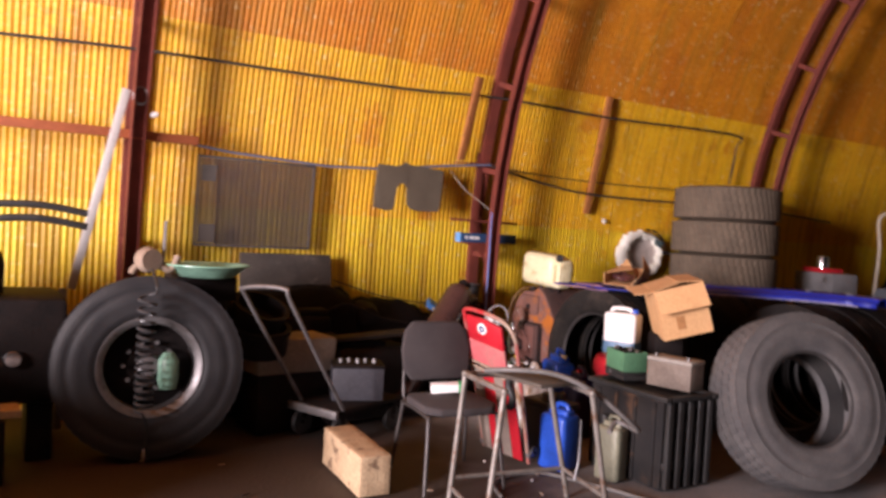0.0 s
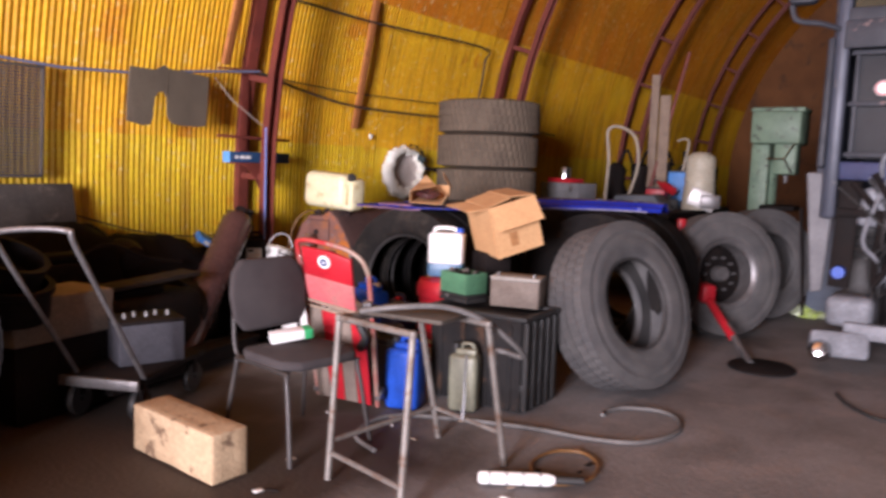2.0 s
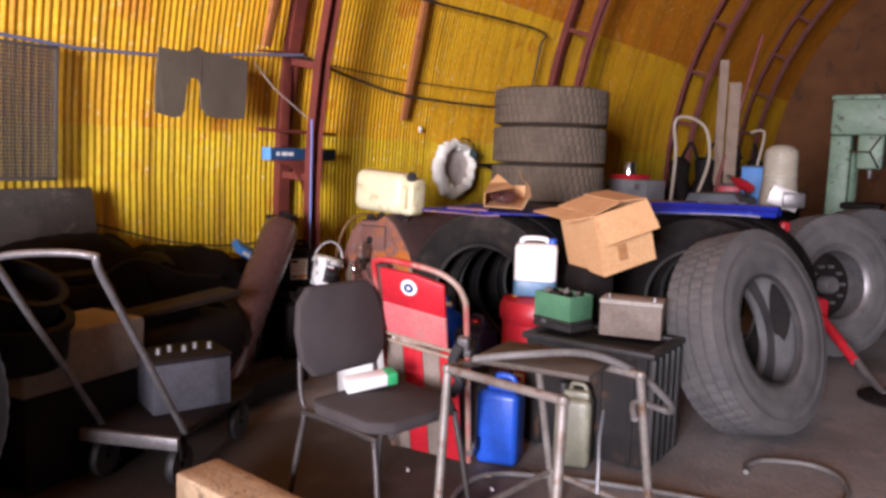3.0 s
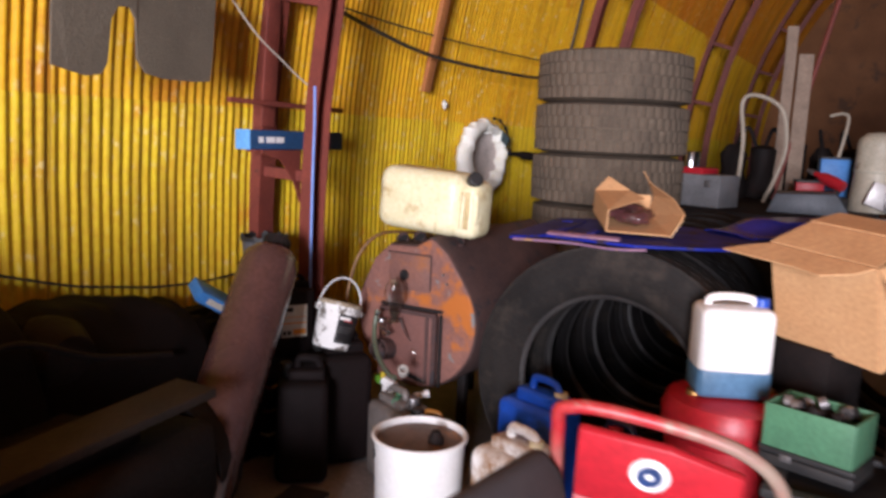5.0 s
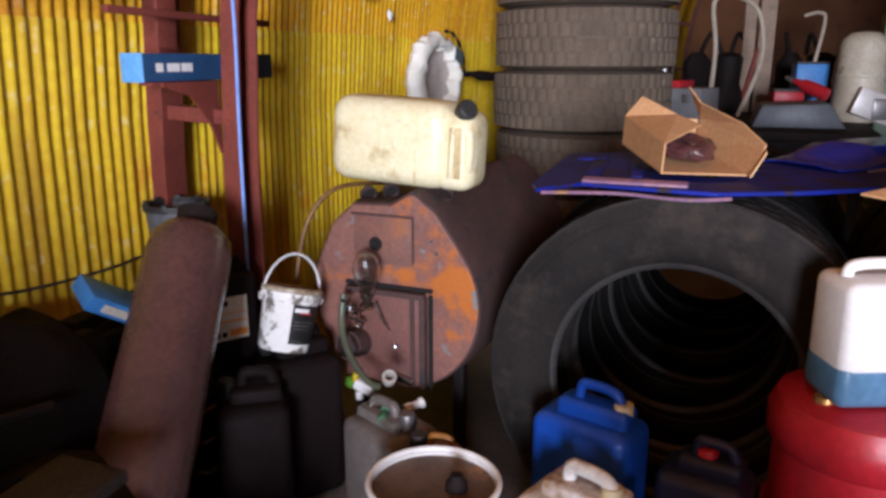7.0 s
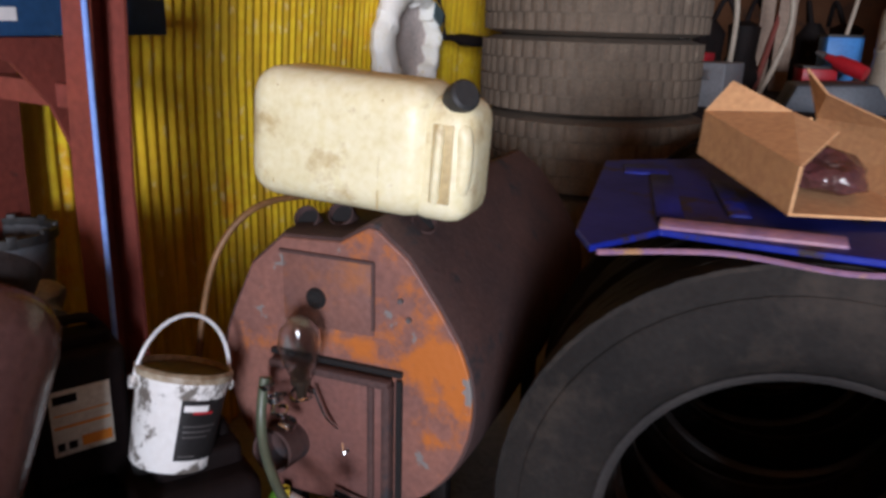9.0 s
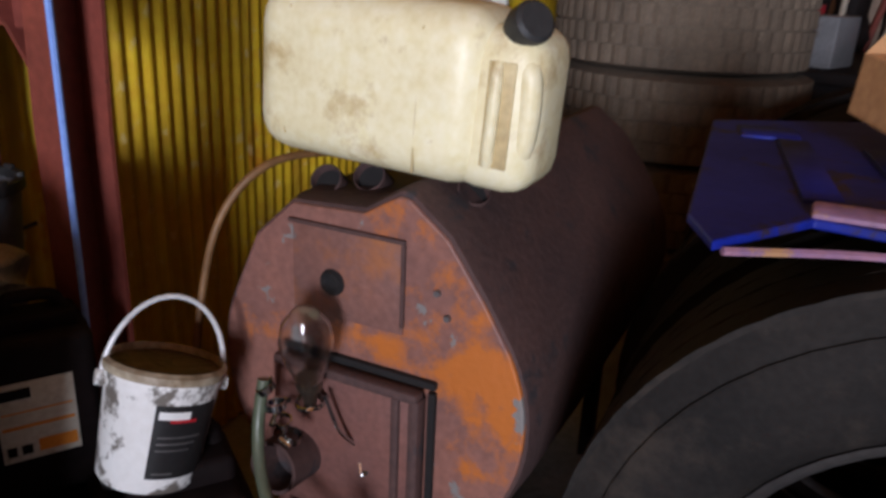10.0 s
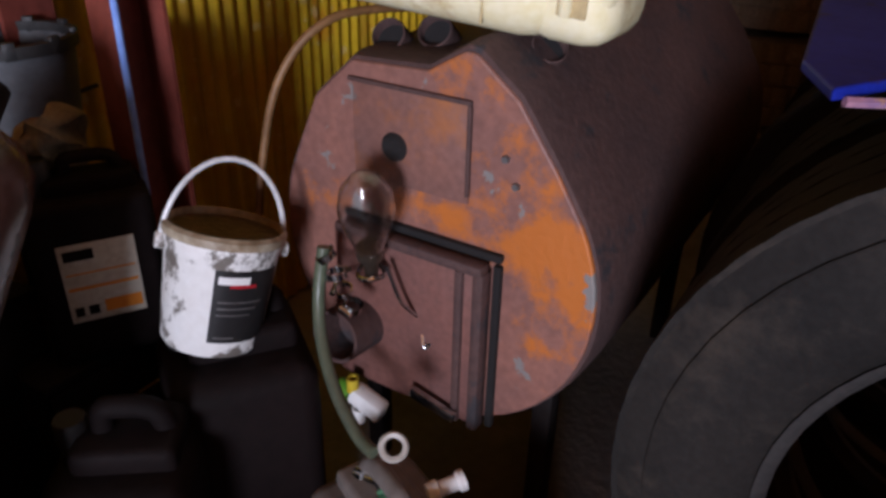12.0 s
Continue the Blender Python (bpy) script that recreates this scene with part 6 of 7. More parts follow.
part("strand", tube(smooth_path([(4.085, 5.86, 0.80), (4.08, 5.858, 1.0), (4.112, 5.855, 1.35), (4.10, 5.84, 1.66), (4.07, 5.82, 1.9)]), 0.005, 8), mat("pale_lilac_cable", (0.46, 0.47, 0.60), (0.36, 0.37, 0.50), 0.4), bw, "pale lilac second strand")
wr = mat("pale_thin_wire", (0.52, 0.46, 0.38), (0.42, 0.36, 0.30), 0.5)
tagged(part("wire", tube(smooth_path([(3.60, 5.96, 2.02), (3.746, 5.93, 1.862), (3.892, 5.925, 1.772), (4.02, 5.91, 1.69), (4.122, 5.87, 1.626)]), 0.004, 6), wr), "thin pale wire slung to the wall rib", "wire", kind="structure")
cable([(x, wall_y(z, 0.022), z) for x, z in ((2.6, 0.98), (3.0, 0.86), (3.24, 0.815), (3.45, 0.785), (3.76, 0.775), (4.16, 0.805))], "thin dark cable sagging low on the wall", 0.005)

# flue hole broken through the wall and packed with white foam
fl = thing("flue_hole", pose(6.22, 6.145, 1.315, 0, 0, 0), "ragged white foam-packed flue hole with a grey hollow in the wall", "flue")
FOAM = mat("white_foam", (0.93, 0.92, 0.86), (0.86, 0.83, 0.70), 0.9, 0, 12, 80, 0.3, (0.74, 0.66, 0.36), 0.62, 9)
b = bmesh.new()
n, k = 56, 12
rings = []
for i in range(n):
    a = 2 * math.pi * i / n
    rag = 0.030 * noise.noise(Vector((2.3 * math.cos(a), 2.3 * math.sin(a), 4.1))) + 0.016 * noise.noise(Vector((7 * math.cos(a), 7 * math.sin(a), 1.7)))
    fat = 0.046 + 0.022 * math.cos(a - 3.6) + 0.5 * abs(rag)
    ring = []
    for j in range(k):
        e = 2 * math.pi * j / k
        rr = 0.228 + rag + fat * math.cos(e)
        p = Vector((rr * math.cos(a) * 1.22, -0.040 - 0.052 * math.sin(e), rr * math.sin(a)))
        ring.append(b.verts.new(p + 0.014 * noise.noise_vector(p * 16)))
    rings.append(ring)
for i in range(n):
    for j in range(k):
        b.faces.new((rings[i][j], rings[i][(j + 1) % k], rings[(i + 1) % n][(j + 1) % k], rings[(i + 1) % n][j]))
bmesh.ops.recalc_face_normals(b, faces=b.faces)
part("foam", b, FOAM, fl)
part("hollow", warp(lathe([(0.0, -0.012), (0.12, -0.008), (0.19, 0.002), (0.222, 0.035)], 36, Matrix.Diagonal((1.24, 1, 1, 1)) @ pose(0, 0, 0, 90, 0, 0)), 0.010, 9), mat("pinkish_grey_render", (0.52, 0.43, 0.39), (0.40, 0.36, 0.33), 0.85, 0, 5, 60, 0.3), fl, "pinkish grey hollow behind the foam")
part("foil_patch", sheet([(0.13, -0.105, 0.13), (0.24, -0.10, 0.085), (0.27, -0.10, 0.15), (0.15, -0.105, 0.20)], 0.006), mat("grey_teal_foil", (0.16, 0.24, 0.25), (0.10, 0.15, 0.16), 0.5, 0.2), fl, "grey-teal foil scrap", smooth=False)
part("dark_edge", tube(smooth_path([(0.02, -0.09, 0.285), (0.13, -0.09, 0.275), (0.24, -0.09, 0.215), (0.31, -0.09, 0.12), (0.33, -0.09, 0.02)]), [0.008 + 0.004 * math.sin(0.9 * i) for i in range(33)], 8), SOOT, fl, "charred dark edge")
part("bolt", tube([(0.30, -0.06, 0.035), (0.45, -0.10, 0.03), (0.52, -0.12, 0.02), (0.72, -0.16, 0.01)], [0.014, 0.018, 0.034, 0.030], 10), DARK, fl)
tagged(part("foam_dab", warp(lathe([(0, 0.012), (0.018, 0.009), (0.030, 0.0)], 14, pose(5.66, wall_y(1.66, 0.045), 1.66, 90, 0, 0)), 0.008, 40), FOAM), "dab of white foam stuck to the wall", "foam")


# ---- far side: bench, machines, lorry ----
def bench():
    t = thing("workbench", pose(8.6, 4.35, 0), "dark steel workbench heaped with tools and parts", "workbench")
    part("top", box(2.4, 1.5, 0.06, (0, 0, 0.95), bevel=0.006), DARK, t)
    for x in (-1.1, 1.1):
        for y in (-0.65, 0.65):
            part("leg", box(0.07, 0.07, 0.92, (x, y, 0.46), bevel=0.005), DARK, t)
    part("apron", box(2.3, 0.02, 0.14, (0, -0.70, 0.85), bevel=0.003), DARK, t)
    part("apron", box(0.02, 1.4, 0.14, (-1.12, 0, 0.85), bevel=0.003), DARK, t)
    part("shelf", box(2.2, 1.3, 0.03, (0, 0, 0.35), bevel=0.003), DARK, t)


bench()
tb = thing("tool_box", pose(7.85, 4.95, 0.98, 0, 0, -20), "grey steel tool box with a red top tray on the bench", "tool box")
part("case", box(0.30, 0.62, 0.26, (0, 0, 0.13), bevel=0.01), mat("grey_box_paint", (0.22, 0.22, 0.23), (0.15, 0.15, 0.155), 0.5, 0.1, 6, 60, 0.08), tb)
part("red_tray", box(0.24, 0.36, 0.05, (0, 0.05, 0.285), bevel=0.008), RED, tb)
part("tin", lathe([(0, 0.13), (0.065, 0.13), (0.07, 0.12), (0.07, 0)], 24, pose(0, 0.06, 0.31)), CHROME, tb)
for y in (-0.2, 0.2):
    part("latch", box(0.012, 0.05, 0.06, (-0.155, y, 0.19), bevel=0.003), GREY_STEEL, tb)
tagged(part("cable_loop", tube(smooth_path([(8.4, 4.72, 0.99), (8.42, 4.70, 1.5), (8.45, 4.74, 1.86), (8.5, 4.62, 1.92), (8.5, 4.42, 1.80), (8.5, 4.36, 1.5), (8.5, 4.42, 1.22), (8.5, 4.5, 1.0)]), 0.018, 8), mat("pale_cable", (0.42, 0.36, 0.28), (0.34, 0.29, 0.22), 0.6)), "pale stiff cable looped upright on the bench", "cable")
for k, (y, top, w) in enumerate(((4.50, 2.62, 0.10), (4.36, 2.36, 0.13))):
    pk = thing("plank", pose(9.35, y, 0.98, 0, 0, 10), "weathered wooden plank standing upright by the bench", "plank", "upright planks")
    part("board", box(0.04, w, top - 0.98, (0, 0, (top - 0.98) / 2), bevel=0.005), GREY_WOOD, pk)
tagged(part("pole", tube([(9.25, 4.60, 0.60), (9.36, 4.38, 1.7), (9.48, 4.14, 2.9)], 0.024, 8), RED_OXIDE), "red-oxide pole leaning across the upright planks", "pole")
tagged(part("cable_loop", tube(smooth_path([(8.95, 4.02, 0.99), (8.96, 3.99, 1.3), (9.0, 3.93, 1.72), (9.02, 3.97, 1.80), (9.05, 4.08, 1.78)]), 0.014, 8), mat("pale_cable", (0.42, 0.36, 0.28))), "pale stiff cable standing bent on the bench", "cable")
pdl = thing("power_drill", pose(8.45, 3.98, 1.22, 0, -20, 60), "red power drill with a black grip lying on the bench", "drill")
part("housing", lathe([(0, -0.13), (0.045, -0.12), (0.052, -0.02), (0.045, 0.08), (0.028, 0.11), (0.022, 0.16), (0, 0.165)], 24, pose(0, 0, 0, 0, 90, 0)), RED, pdl)
part("grip", box(0.05, 0.045, 0.16, (-0.08, 0, -0.10), (0, -12, 0), 0.014), BLACK, pdl)
part("chuck", lathe([(0, 0.05), (0.012, 0.05), (0.024, 0.0), (0.024, -0.02), (0, -0.02)], 16, pose(0.19, 0, 0, 0, 90, 0)), GREY_STEEL, pdl)
wt = thing("compressor_tank", pose(8.62, 3.66, 0.98), "dirty white upright tank with fittings on the bench", "tank")
TANK = mat("dirty_white_paint", (0.50, 0.46, 0.36), (0.38, 0.34, 0.26), 0.5, 0, 5, 60, 0.08, (0.22, 0.17, 0.11), 0.62, 8)
part("shell", lathe([(0, 0.66), (0.10, 0.65), (0.155, 0.60), (0.165, 0.55), (0.165, 0.36), (0.172, 0.35), (0.172, 0.33), (0.165, 0.32), (0.185, 0.12), (0.19, 0.0), (0, 0)], 36), TANK, wt)
part("motor", box(0.18, 0.22, 0.16, (-0.12, -0.16, 0.10), (0, 0, 20), 0.02), GREY_STEEL, wt)
part("bracket", box(0.04, 0.30, 0.20, (-0.20, -0.10, 0.12), (20, 0, 20), 0.008), mat("pale_aluminium", (0.7, 0.68, 0.66)), wt)
wg = thing("metal_casing", pose(7.75, 3.85, 0.98, 0, 0, 5), "blue-grey sheet metal casing lying on the bench edge", "casing")
part("body", slab([(-0.30, 0), (0.30, 0), (0.24, 0.15), (-0.18, 0.17)], 0.45, pose(0, 0.22, 0, 90, 0, 90) @ pose(0, 0, 0), bevel=0.01), mat("blue_grey_paint", (0.10, 0.115, 0.135), (0.07, 0.08, 0.095), 0.5, 0.1), wg)
for nm, at, sz, mt, lb in (("carton", (8.3, 4.15, 0.98), (0.22, 0.36, 0.10), LIGHT_BLUE, "flat bright blue carton on the bench"), ("carton", (8.95, 4.0, 0.98), (0.20, 0.24, 0.42), LIGHT_BLUE, "upright blue carton on the bench"), ("power_tool_case", (8.62, 4.16, 1.095), (0.22, 0.22, 0.10), RED, "red power tool case on the bench")):
    k = thing(nm, pose(*at, 0, 0, 12), lb, "box")
    part("body", box(*sz, (0, 0, sz[2] / 2), bevel=0.008), mt, k)
    part("lid", box(sz[0] + 0.006, sz[1] + 0.006, 0.02, (0, 0, sz[2] + 0.008), bevel=0.004), BLACK, k)
kt = thing("tool_case", pose(8.5, 4.05, 0.98, 0, 0, 20), "black tool case on the bench", "tool case")
part("body", box(0.30, 0.36, 0.11, (0, 0, 0.055), bevel=0.012), BLACK, kt)
part("handle", tube(smooth_path([(-0.16, -0.08, 0.06), (-0.20, -0.07, 0.06), (-0.20, 0.07, 0.06), (-0.16, 0.08, 0.06)]), 0.01, 8), BLACK, kt)
for k in range(5):
    wx = thing("machine_part", pose(9.2 + 0.15 * k, 4.9 - 0.25 * k, 0.98, 0, 0, 30 * k), "dark greasy machine part heaped on the bench", "machine part", "parts on the bench")
    part("casting", warp(lathe([(0, 0), (0.14, 0), (0.16, 0.1), (0.11, 0.25), (0.12, 0.42 + 0.06 * (k % 3)), (0.05, 0.52), (0, 0.52)], 22), 0.02, 6), DARK, wx)
    part("pipe", tube(smooth_path([(0.0, 0.0, 0.45), (0.05, -0.1, 0.68), (0.02, -0.2, 0.5)]), 0.02, 8), DARK, wx)


def drill_press():
    d = thing("drill_press", pose(10.0, 3.1, 0), "pale green pillar drilling machine with an oily column", "drilling machine")
    part("base", box(0.7, 0.6, 0.12, (0, 0, 0.06), bevel=0.02), GREEN_MACHINE, d)
    part("column", lathe([(0.12, 0.1), (0.12, 1.6)], 28, pose(0.15, 0.14, 0)), GREEN_MACHINE, d)
    part("frame", box(0.40, 0.22, 1.75, (0.1, 0.20, 0.97), bevel=0.03), GREEN_MACHINE, d)
    part("head", box(0.62, 0.58, 0.40, (0, 0, 1.98), bevel=0.04), GREEN_MACHINE, d)
    part("motor_cover", box(0.50, 0.62, 0.06, (0, 0, 2.20), bevel=0.02), GREEN_MACHINE, d)
    part("quill", lathe([(0, 1.30), (0.02, 1.31), (0.03, 1.4), (0.06, 1.42), (0.06, 1.8)], 20, pose(-0.1, -0.12, 0)), GREY_STEEL, d)
    part("table", box(0.45, 0.40, 0.06, (-0.1, -0.08, 1.0), bevel=0.01), DARK, d)
    part("gearbox", box(0.30, 0.26, 0.42, (-0.1, -0.12, 1.62), bevel=0.03), GREEN_MACHINE, d)
    for i in range(3):
        a = 2 * math.pi * i / 3
        part("feed_arm", tube([(-0.28, -0.12, 1.6), (-0.30, -0.12 + 0.2 * math.cos(a), 1.6 + 0.2 * math.sin(a))], 0.012, 8), CHROME, d)


drill_press()
cab = thing("steel_cabinet", pose(8.25, 2.12, 0), "blue-grey steel cabinet standing behind the tyres", "cabinet")
CABG = mat("blue_grey_cabinet_paint", (0.12, 0.14, 0.18), (0.09, 0.105, 0.135), 0.45, 0.1, 4, 60, 0.06)
part("body", box(0.50, 0.46, 1.66, (0, 0, 0.83), bevel=0.008), CABG, cab)
part("door", box(0.016, 0.42, 1.58, (-0.258, 0, 0.83), bevel=0.004), CABG, cab)
part("handle", box(0.02, 0.02, 0.12, (-0.275, 0.16, 0.9), bevel=0.004), GREY_STEEL, cab)


def lorry():
    """Front of a parked lorry with its grille taken off, facing the gate."""
    t = thing("lorry", pose(6.0, 0.78, 0), "parked lorry with its front grille and bumper removed", "lorry")
    paint = mat("dusty_lorry_paint", (0.058, 0.066, 0.092), (0.036, 0.042, 0.060), 0.45, 0.1, 3, 60, 0.06, (0.15, 0.145, 0.14), 0.64, 6)
    trim_ = mat("grey_trim_plastic", (0.040, 0.043, 0.054), (0.026, 0.029, 0.038), 0.55, 0, 5, 60, 0.08, (0.24, 0.16, 0.15), 0.66, 8)
    w = 1.22
    part("cab_side", box(1.9, 0.05, 2.1, (0.99, w, 2.15), bevel=0.02), paint, t)
    part("cab_side", box(1.9, 0.05, 2.1, (0.99, -w, 2.15), bevel=0.02), paint, t)
    part("cab_back", box(0.05, 2.38, 2.1, (1.95, 0, 2.15), bevel=0.01), paint, t)
    part("cab_roof", box(1.98, 2.48, 0.06, (0.98, 0, 3.22), bevel=0.025), paint, t)
    part("cab_floor", box(1.9, 2.38, 0.06, (1.0, 0, 1.15), bevel=0.01), DARK, t)
    for s in (-1, 1):
        part("corner_pillar", box(0.10, 0.10, 2.1, (0.05, s * (w - 0.04), 2.15), bevel=0.03), paint, t)
        part("side_deflector", box(0.16, 0.05, 0.95, (0.04, s * (w + 0.03), 1.95), (0, 4, 0), 0.02), trim_, t)
    part("windscreen_frame", box(0.06, 2.3, 0.10, (0.02, 0, 2.58), bevel=0.015), trim_, t)
    part("windscreen", box(0.012, 2.24, 0.60, (0.05, 0, 2.90), (0, 4, 0)), mat("dark_windscreen_glass", (0.035, 0.042, 0.030), (0.025, 0.03, 0.022), 0.08, 0, 2, 40, 0.01), t, "dark reflecting windscreen")
    part("sticker", box(0.002, 0.07, 0.07, (0.036, 1.06, 2.76), (0, 4, 0)), WHITE, t)
    part("upper_panel", box(0.04, 2.34, 0.20, (0.0, 0, 2.44), bevel=0.012), trim_, t)
    part("grille_recess", box(0.04, 2.20, 0.80, (0.16, 0, 1.95), bevel=0.01), mat("dark_grille_back", (0.022, 0.023, 0.027), (0.035, 0.036, 0.04), 0.6, 0, 6, 60, 0.15), t)
    for y in (1.08, 0.72, 0.36, 0.0, -0.36, -0.72, -1.08):
        part("grille_post", box(0.05, 0.03, 0.80, (0.12, y, 1.95), bevel=0.006), trim_, t)
    for z in (2.32, 1.95, 1.58):
        part("grille_bar", box(0.05, 2.24, 0.035, (0.10, 0, z), bevel=0.006), trim_, t)
    for y in (0.90, 0.55, -0.2):
        s = part("warning_sticker", lathe([(0, 0.003), (0.055, 0.003), (0.056, 0)], 24, pose(0.08, y, 2.06, 0, -90, 0)), WHITE, t, "round white sticker with a red ring")
        part("ring", lathe([(0.040, 0.0045), (0.052, 0.0045), (0.052, 0.003), (0.040, 0.003)], 24, pose(0.08, y, 2.06, 0, -90, 0), close=True), RED, s)
    part("mirror", box(0.14, 0.20, 0.42, (-0.12, w + 0.22, 2.86), bevel=0.04), trim_, t)
    part("mirror_arm", tube(smooth_path([(0.0, w - 0.02, 2.48), (-0.06, w + 0.10, 2.52), (-0.10, w + 0.26, 2.55), (-0.11, w + 0.30, 2.66)]), 0.02, 8), trim_, t)
    part("cross_beam", box(0.14, 2.3, 0.14, (0.12, 0, 1.46), bevel=0.02), mat("blue_chassis_paint", (0.04, 0.05, 0.12), (0.03, 0.035, 0.08), 0.5, 0.2), t)
    CH = mat("dusty_chassis", (0.26, 0.27, 0.30), (0.14, 0.145, 0.16), 0.6, 0.2, 6, 60, 0.2, (0.20, 0.19, 0.18), 0.64, 9)
    part("radiator", box(0.12, 1.3, 0.80, (0.45, 0, 0.98), bevel=0.02), mat("radiator_fins", (0.07, 0.07, 0.075), (0.10, 0.10, 0.105), 0.5, 0.4, 60, 150, 0.3), t)
    for s in (-1, 1):
        part("chassis_rail", box(4.0, 0.09, 0.26, (2.1, s * 0.45, 0.85), bevel=0.01), CH, t)
        part("headlamp_box", warp(box(0.24, 0.36, 0.30, (0.20, s * 0.80, 1.20), bevel=0.05, segs=3), 0.03, 6), CH, t)
        part("air_bellows", lathe([(0.10, 0.0), (0.10, 0.03), (0.125, 0.06), (0.10, 0.09), (0.125, 0.12), (0.10, 0.15), (0.125, 0.18), (0.10, 0.21), (0.10, 0.24)], 24, pose(0.30, s * 0.92, 0.80)), BLACK, t)
        part("step", warp(box(0.50, 0.32, 0.22, (0.20, s * 0.98, 0.42), bevel=0.05, segs=3), 0.03, 5), CH, t)
        part("spring", tube([(0.28 + 0.07 * math.cos(i * 0.5), s * 0.62 + 0.07 * math.sin(i * 0.5), 0.62 + 0.006 * i) for i in range(80)], 0.014, 7), CH, t)
        for k in range(7):
            j = [random.uniform(-0.16, 0.16) for _ in range(8)]
            part("hose", tube(smooth_path([(0.05 + j[0], s * (0.75 + 0.3 * j[1] + 0.06 * k), 1.40 + 0.4 * j[2]), (-0.02 + 0.4 * j[3], s * (0.80 + j[4]), 1.08 + j[5]), (0.08, s * (0.78 + j[6]), 0.80), (0.22 + j[7], s * 0.85, 0.50 + j[2])]), (0.010, 0.016, 0.024)[k % 3], 8), (BLACK, CH, DARK)[k % 3], t)
        wl = part("wheel", lathe([(0.20, -0.15), (0.30, -0.15), (0.50, -0.14), (0.53, -0.10), (0.53, 0.10), (0.50, 0.14), (0.30, 0.15), (0.20, 0.10)], 44, pose(1.25, s * 0.98, 0.53, 90, 0, 0), close=True), RUBBER, t)
        part("wheel_hub", lathe([(0, 0.10), (0.12, 0.10), (0.20, 0.02), (0.24, -0.1)], 28, pose(1.25, s * 0.98, 0.53, s * 90, 0, 0)), GREY_STEEL, wl)
    plane = Matrix(((0, 0, 1, 0), (1, 0, 0, 0), (0, 1, 0, 0), (0, 0, 0, 1)))
    for s in (-1, 1):
        part("mudguard", slab([(s * 1.36, 1.44), (s * 1.15, 1.44), (s * 1.19, 0.54), (s * 1.27, 0.52)], 0.05, pose(0.10, 0, 0) @ plane, bevel=0.012), mat("grey_mudguard_plastic", (0.17, 0.17, 0.18), (0.12, 0.12, 0.13), 0.6, 0, 5, 60, 0.1), t, "plain grey mudguard panel", smooth=False)
        part("mudguard_side", box(0.04, 0.15, 0.85, (0.16, s * 1.07, 1.0), (s * 2, 0, 0), 0.012), DARK, t)
        part("washer_cap", lathe([(0, 0.05), (0.045, 0.05), (0.05, 0.0), (0, 0)], 18, pose(0.09, s * 1.08, 0.70, 0, -90, 0)), BLUE, t, "blue plastic cap")
    part("pipe_loop", tube(smooth_path([(0.02, 0.85, 1.42), (-0.02, 0.84, 1.56), (0.0, 0.72, 1.66), (0.02, 0.52, 1.66), (0.03, 0.42, 1.5)]), 0.018, 10), CH, t)
    part("wiper", tube(smooth_path([(0.05, 0.78, 1.82), (0.03, 0.72, 1.92), (0.04, 0.55, 1.98), (0.05, 0.3, 2.0)]), 0.010, 8), GREY_STEEL, t)
    part("axle", tube([(1.25, -0.9, 0.53), (1.25, 0.9, 0.53)], 0.07, 14), CH, t)
    part("bumper_beam", box(0.10, 2.0, 0.12, (-0.06, 0.0, 0.30), (0, 0, 0), 0.02), CH, t)
    part("bumper_end", box(0.20, 0.40, 0.20, (-0.08, 1.02, 0.18), (0, 12, 12), 0.04), CH, t)
    part("headlamp", lathe([(0, 0.06), (0.05, 0.05), (0.08, 0.0), (0.08, -0.03), (0, -0.03)], 24, pose(-0.22, 1.12, 0.15, 0, -70, 10)), CHROME, t)
    part("towing_eye", tube([(-0.13, 0.4 + 0.05 * math.cos(a), 0.45 + 0.05 * math.sin(a)) for a in [2 * math.pi * i / 14 for i in range(14)]], 0.014, 8, closed=True), CH, t)
    part("box_body", box(4.5, 2.5, 2.4, (4.6, 0, 2.35), bevel=0.03), mat("dark_tarpaulin", (0.05, 0.055, 0.07), (0.04, 0.042, 0.055), 0.6, 0, 3, 60, 0.1), t)
    for s in (-1, 1):
        part("rear_wheel", lathe([(0.20, -0.15), (0.30, -0.15), (0.50, -0.14), (0.53, -0.10), (0.53, 0.10), (0.50, 0.14), (0.30, 0.15), (0.20, 0.10)], 36, pose(4.8, s * 0.98, 0.53, 90, 0, 0), close=True), RUBBER, t)


lorry()
og = thing("wheel_chock", pose(4.64, 1.20, 0.0, 0, 0, 20), "bright orange-yellow plastic box lying by the lorry", "box")
YEL = mat("orange_yellow_plastic", (0.75, 0.33, 0.02), (0.62, 0.26, 0.015), 0.45, 0, 6, 60, 0.05)
part("body", box(0.13, 0.16, 0.19, (0, 0, 0.11), bevel=0.012), YEL, og)
part("foot", box(0.15, 0.18, 0.025, (0, 0, 0.0125), bevel=0.006), YEL, og)
part("mark", box(0.001, 0.05, 0.03, (-0.0655, 0, 0.12)), BLACK, og)
tagged(part("cable", tube(smooth_path([(4.70, 1.25, 0.02), (4.75, 1.45, 0.012), (4.95, 1.62, 0.012), (5.15, 1.70, 0.012)]), 0.012, 8), BLACK), "black cable lying on the floor by the lorry", "cable")
jk = thing("jack_stand", pose(0, 0, 0), "red lever stand with a round dark base plate", "stand")
part("base_plate", lathe([(0, 0.02), (0.22, 0.018), (0.235, 0.01), (0.235, 0.0), (0, 0.0)], 36, pose(5.52, 2.24, 0.006)), DARK, jk)
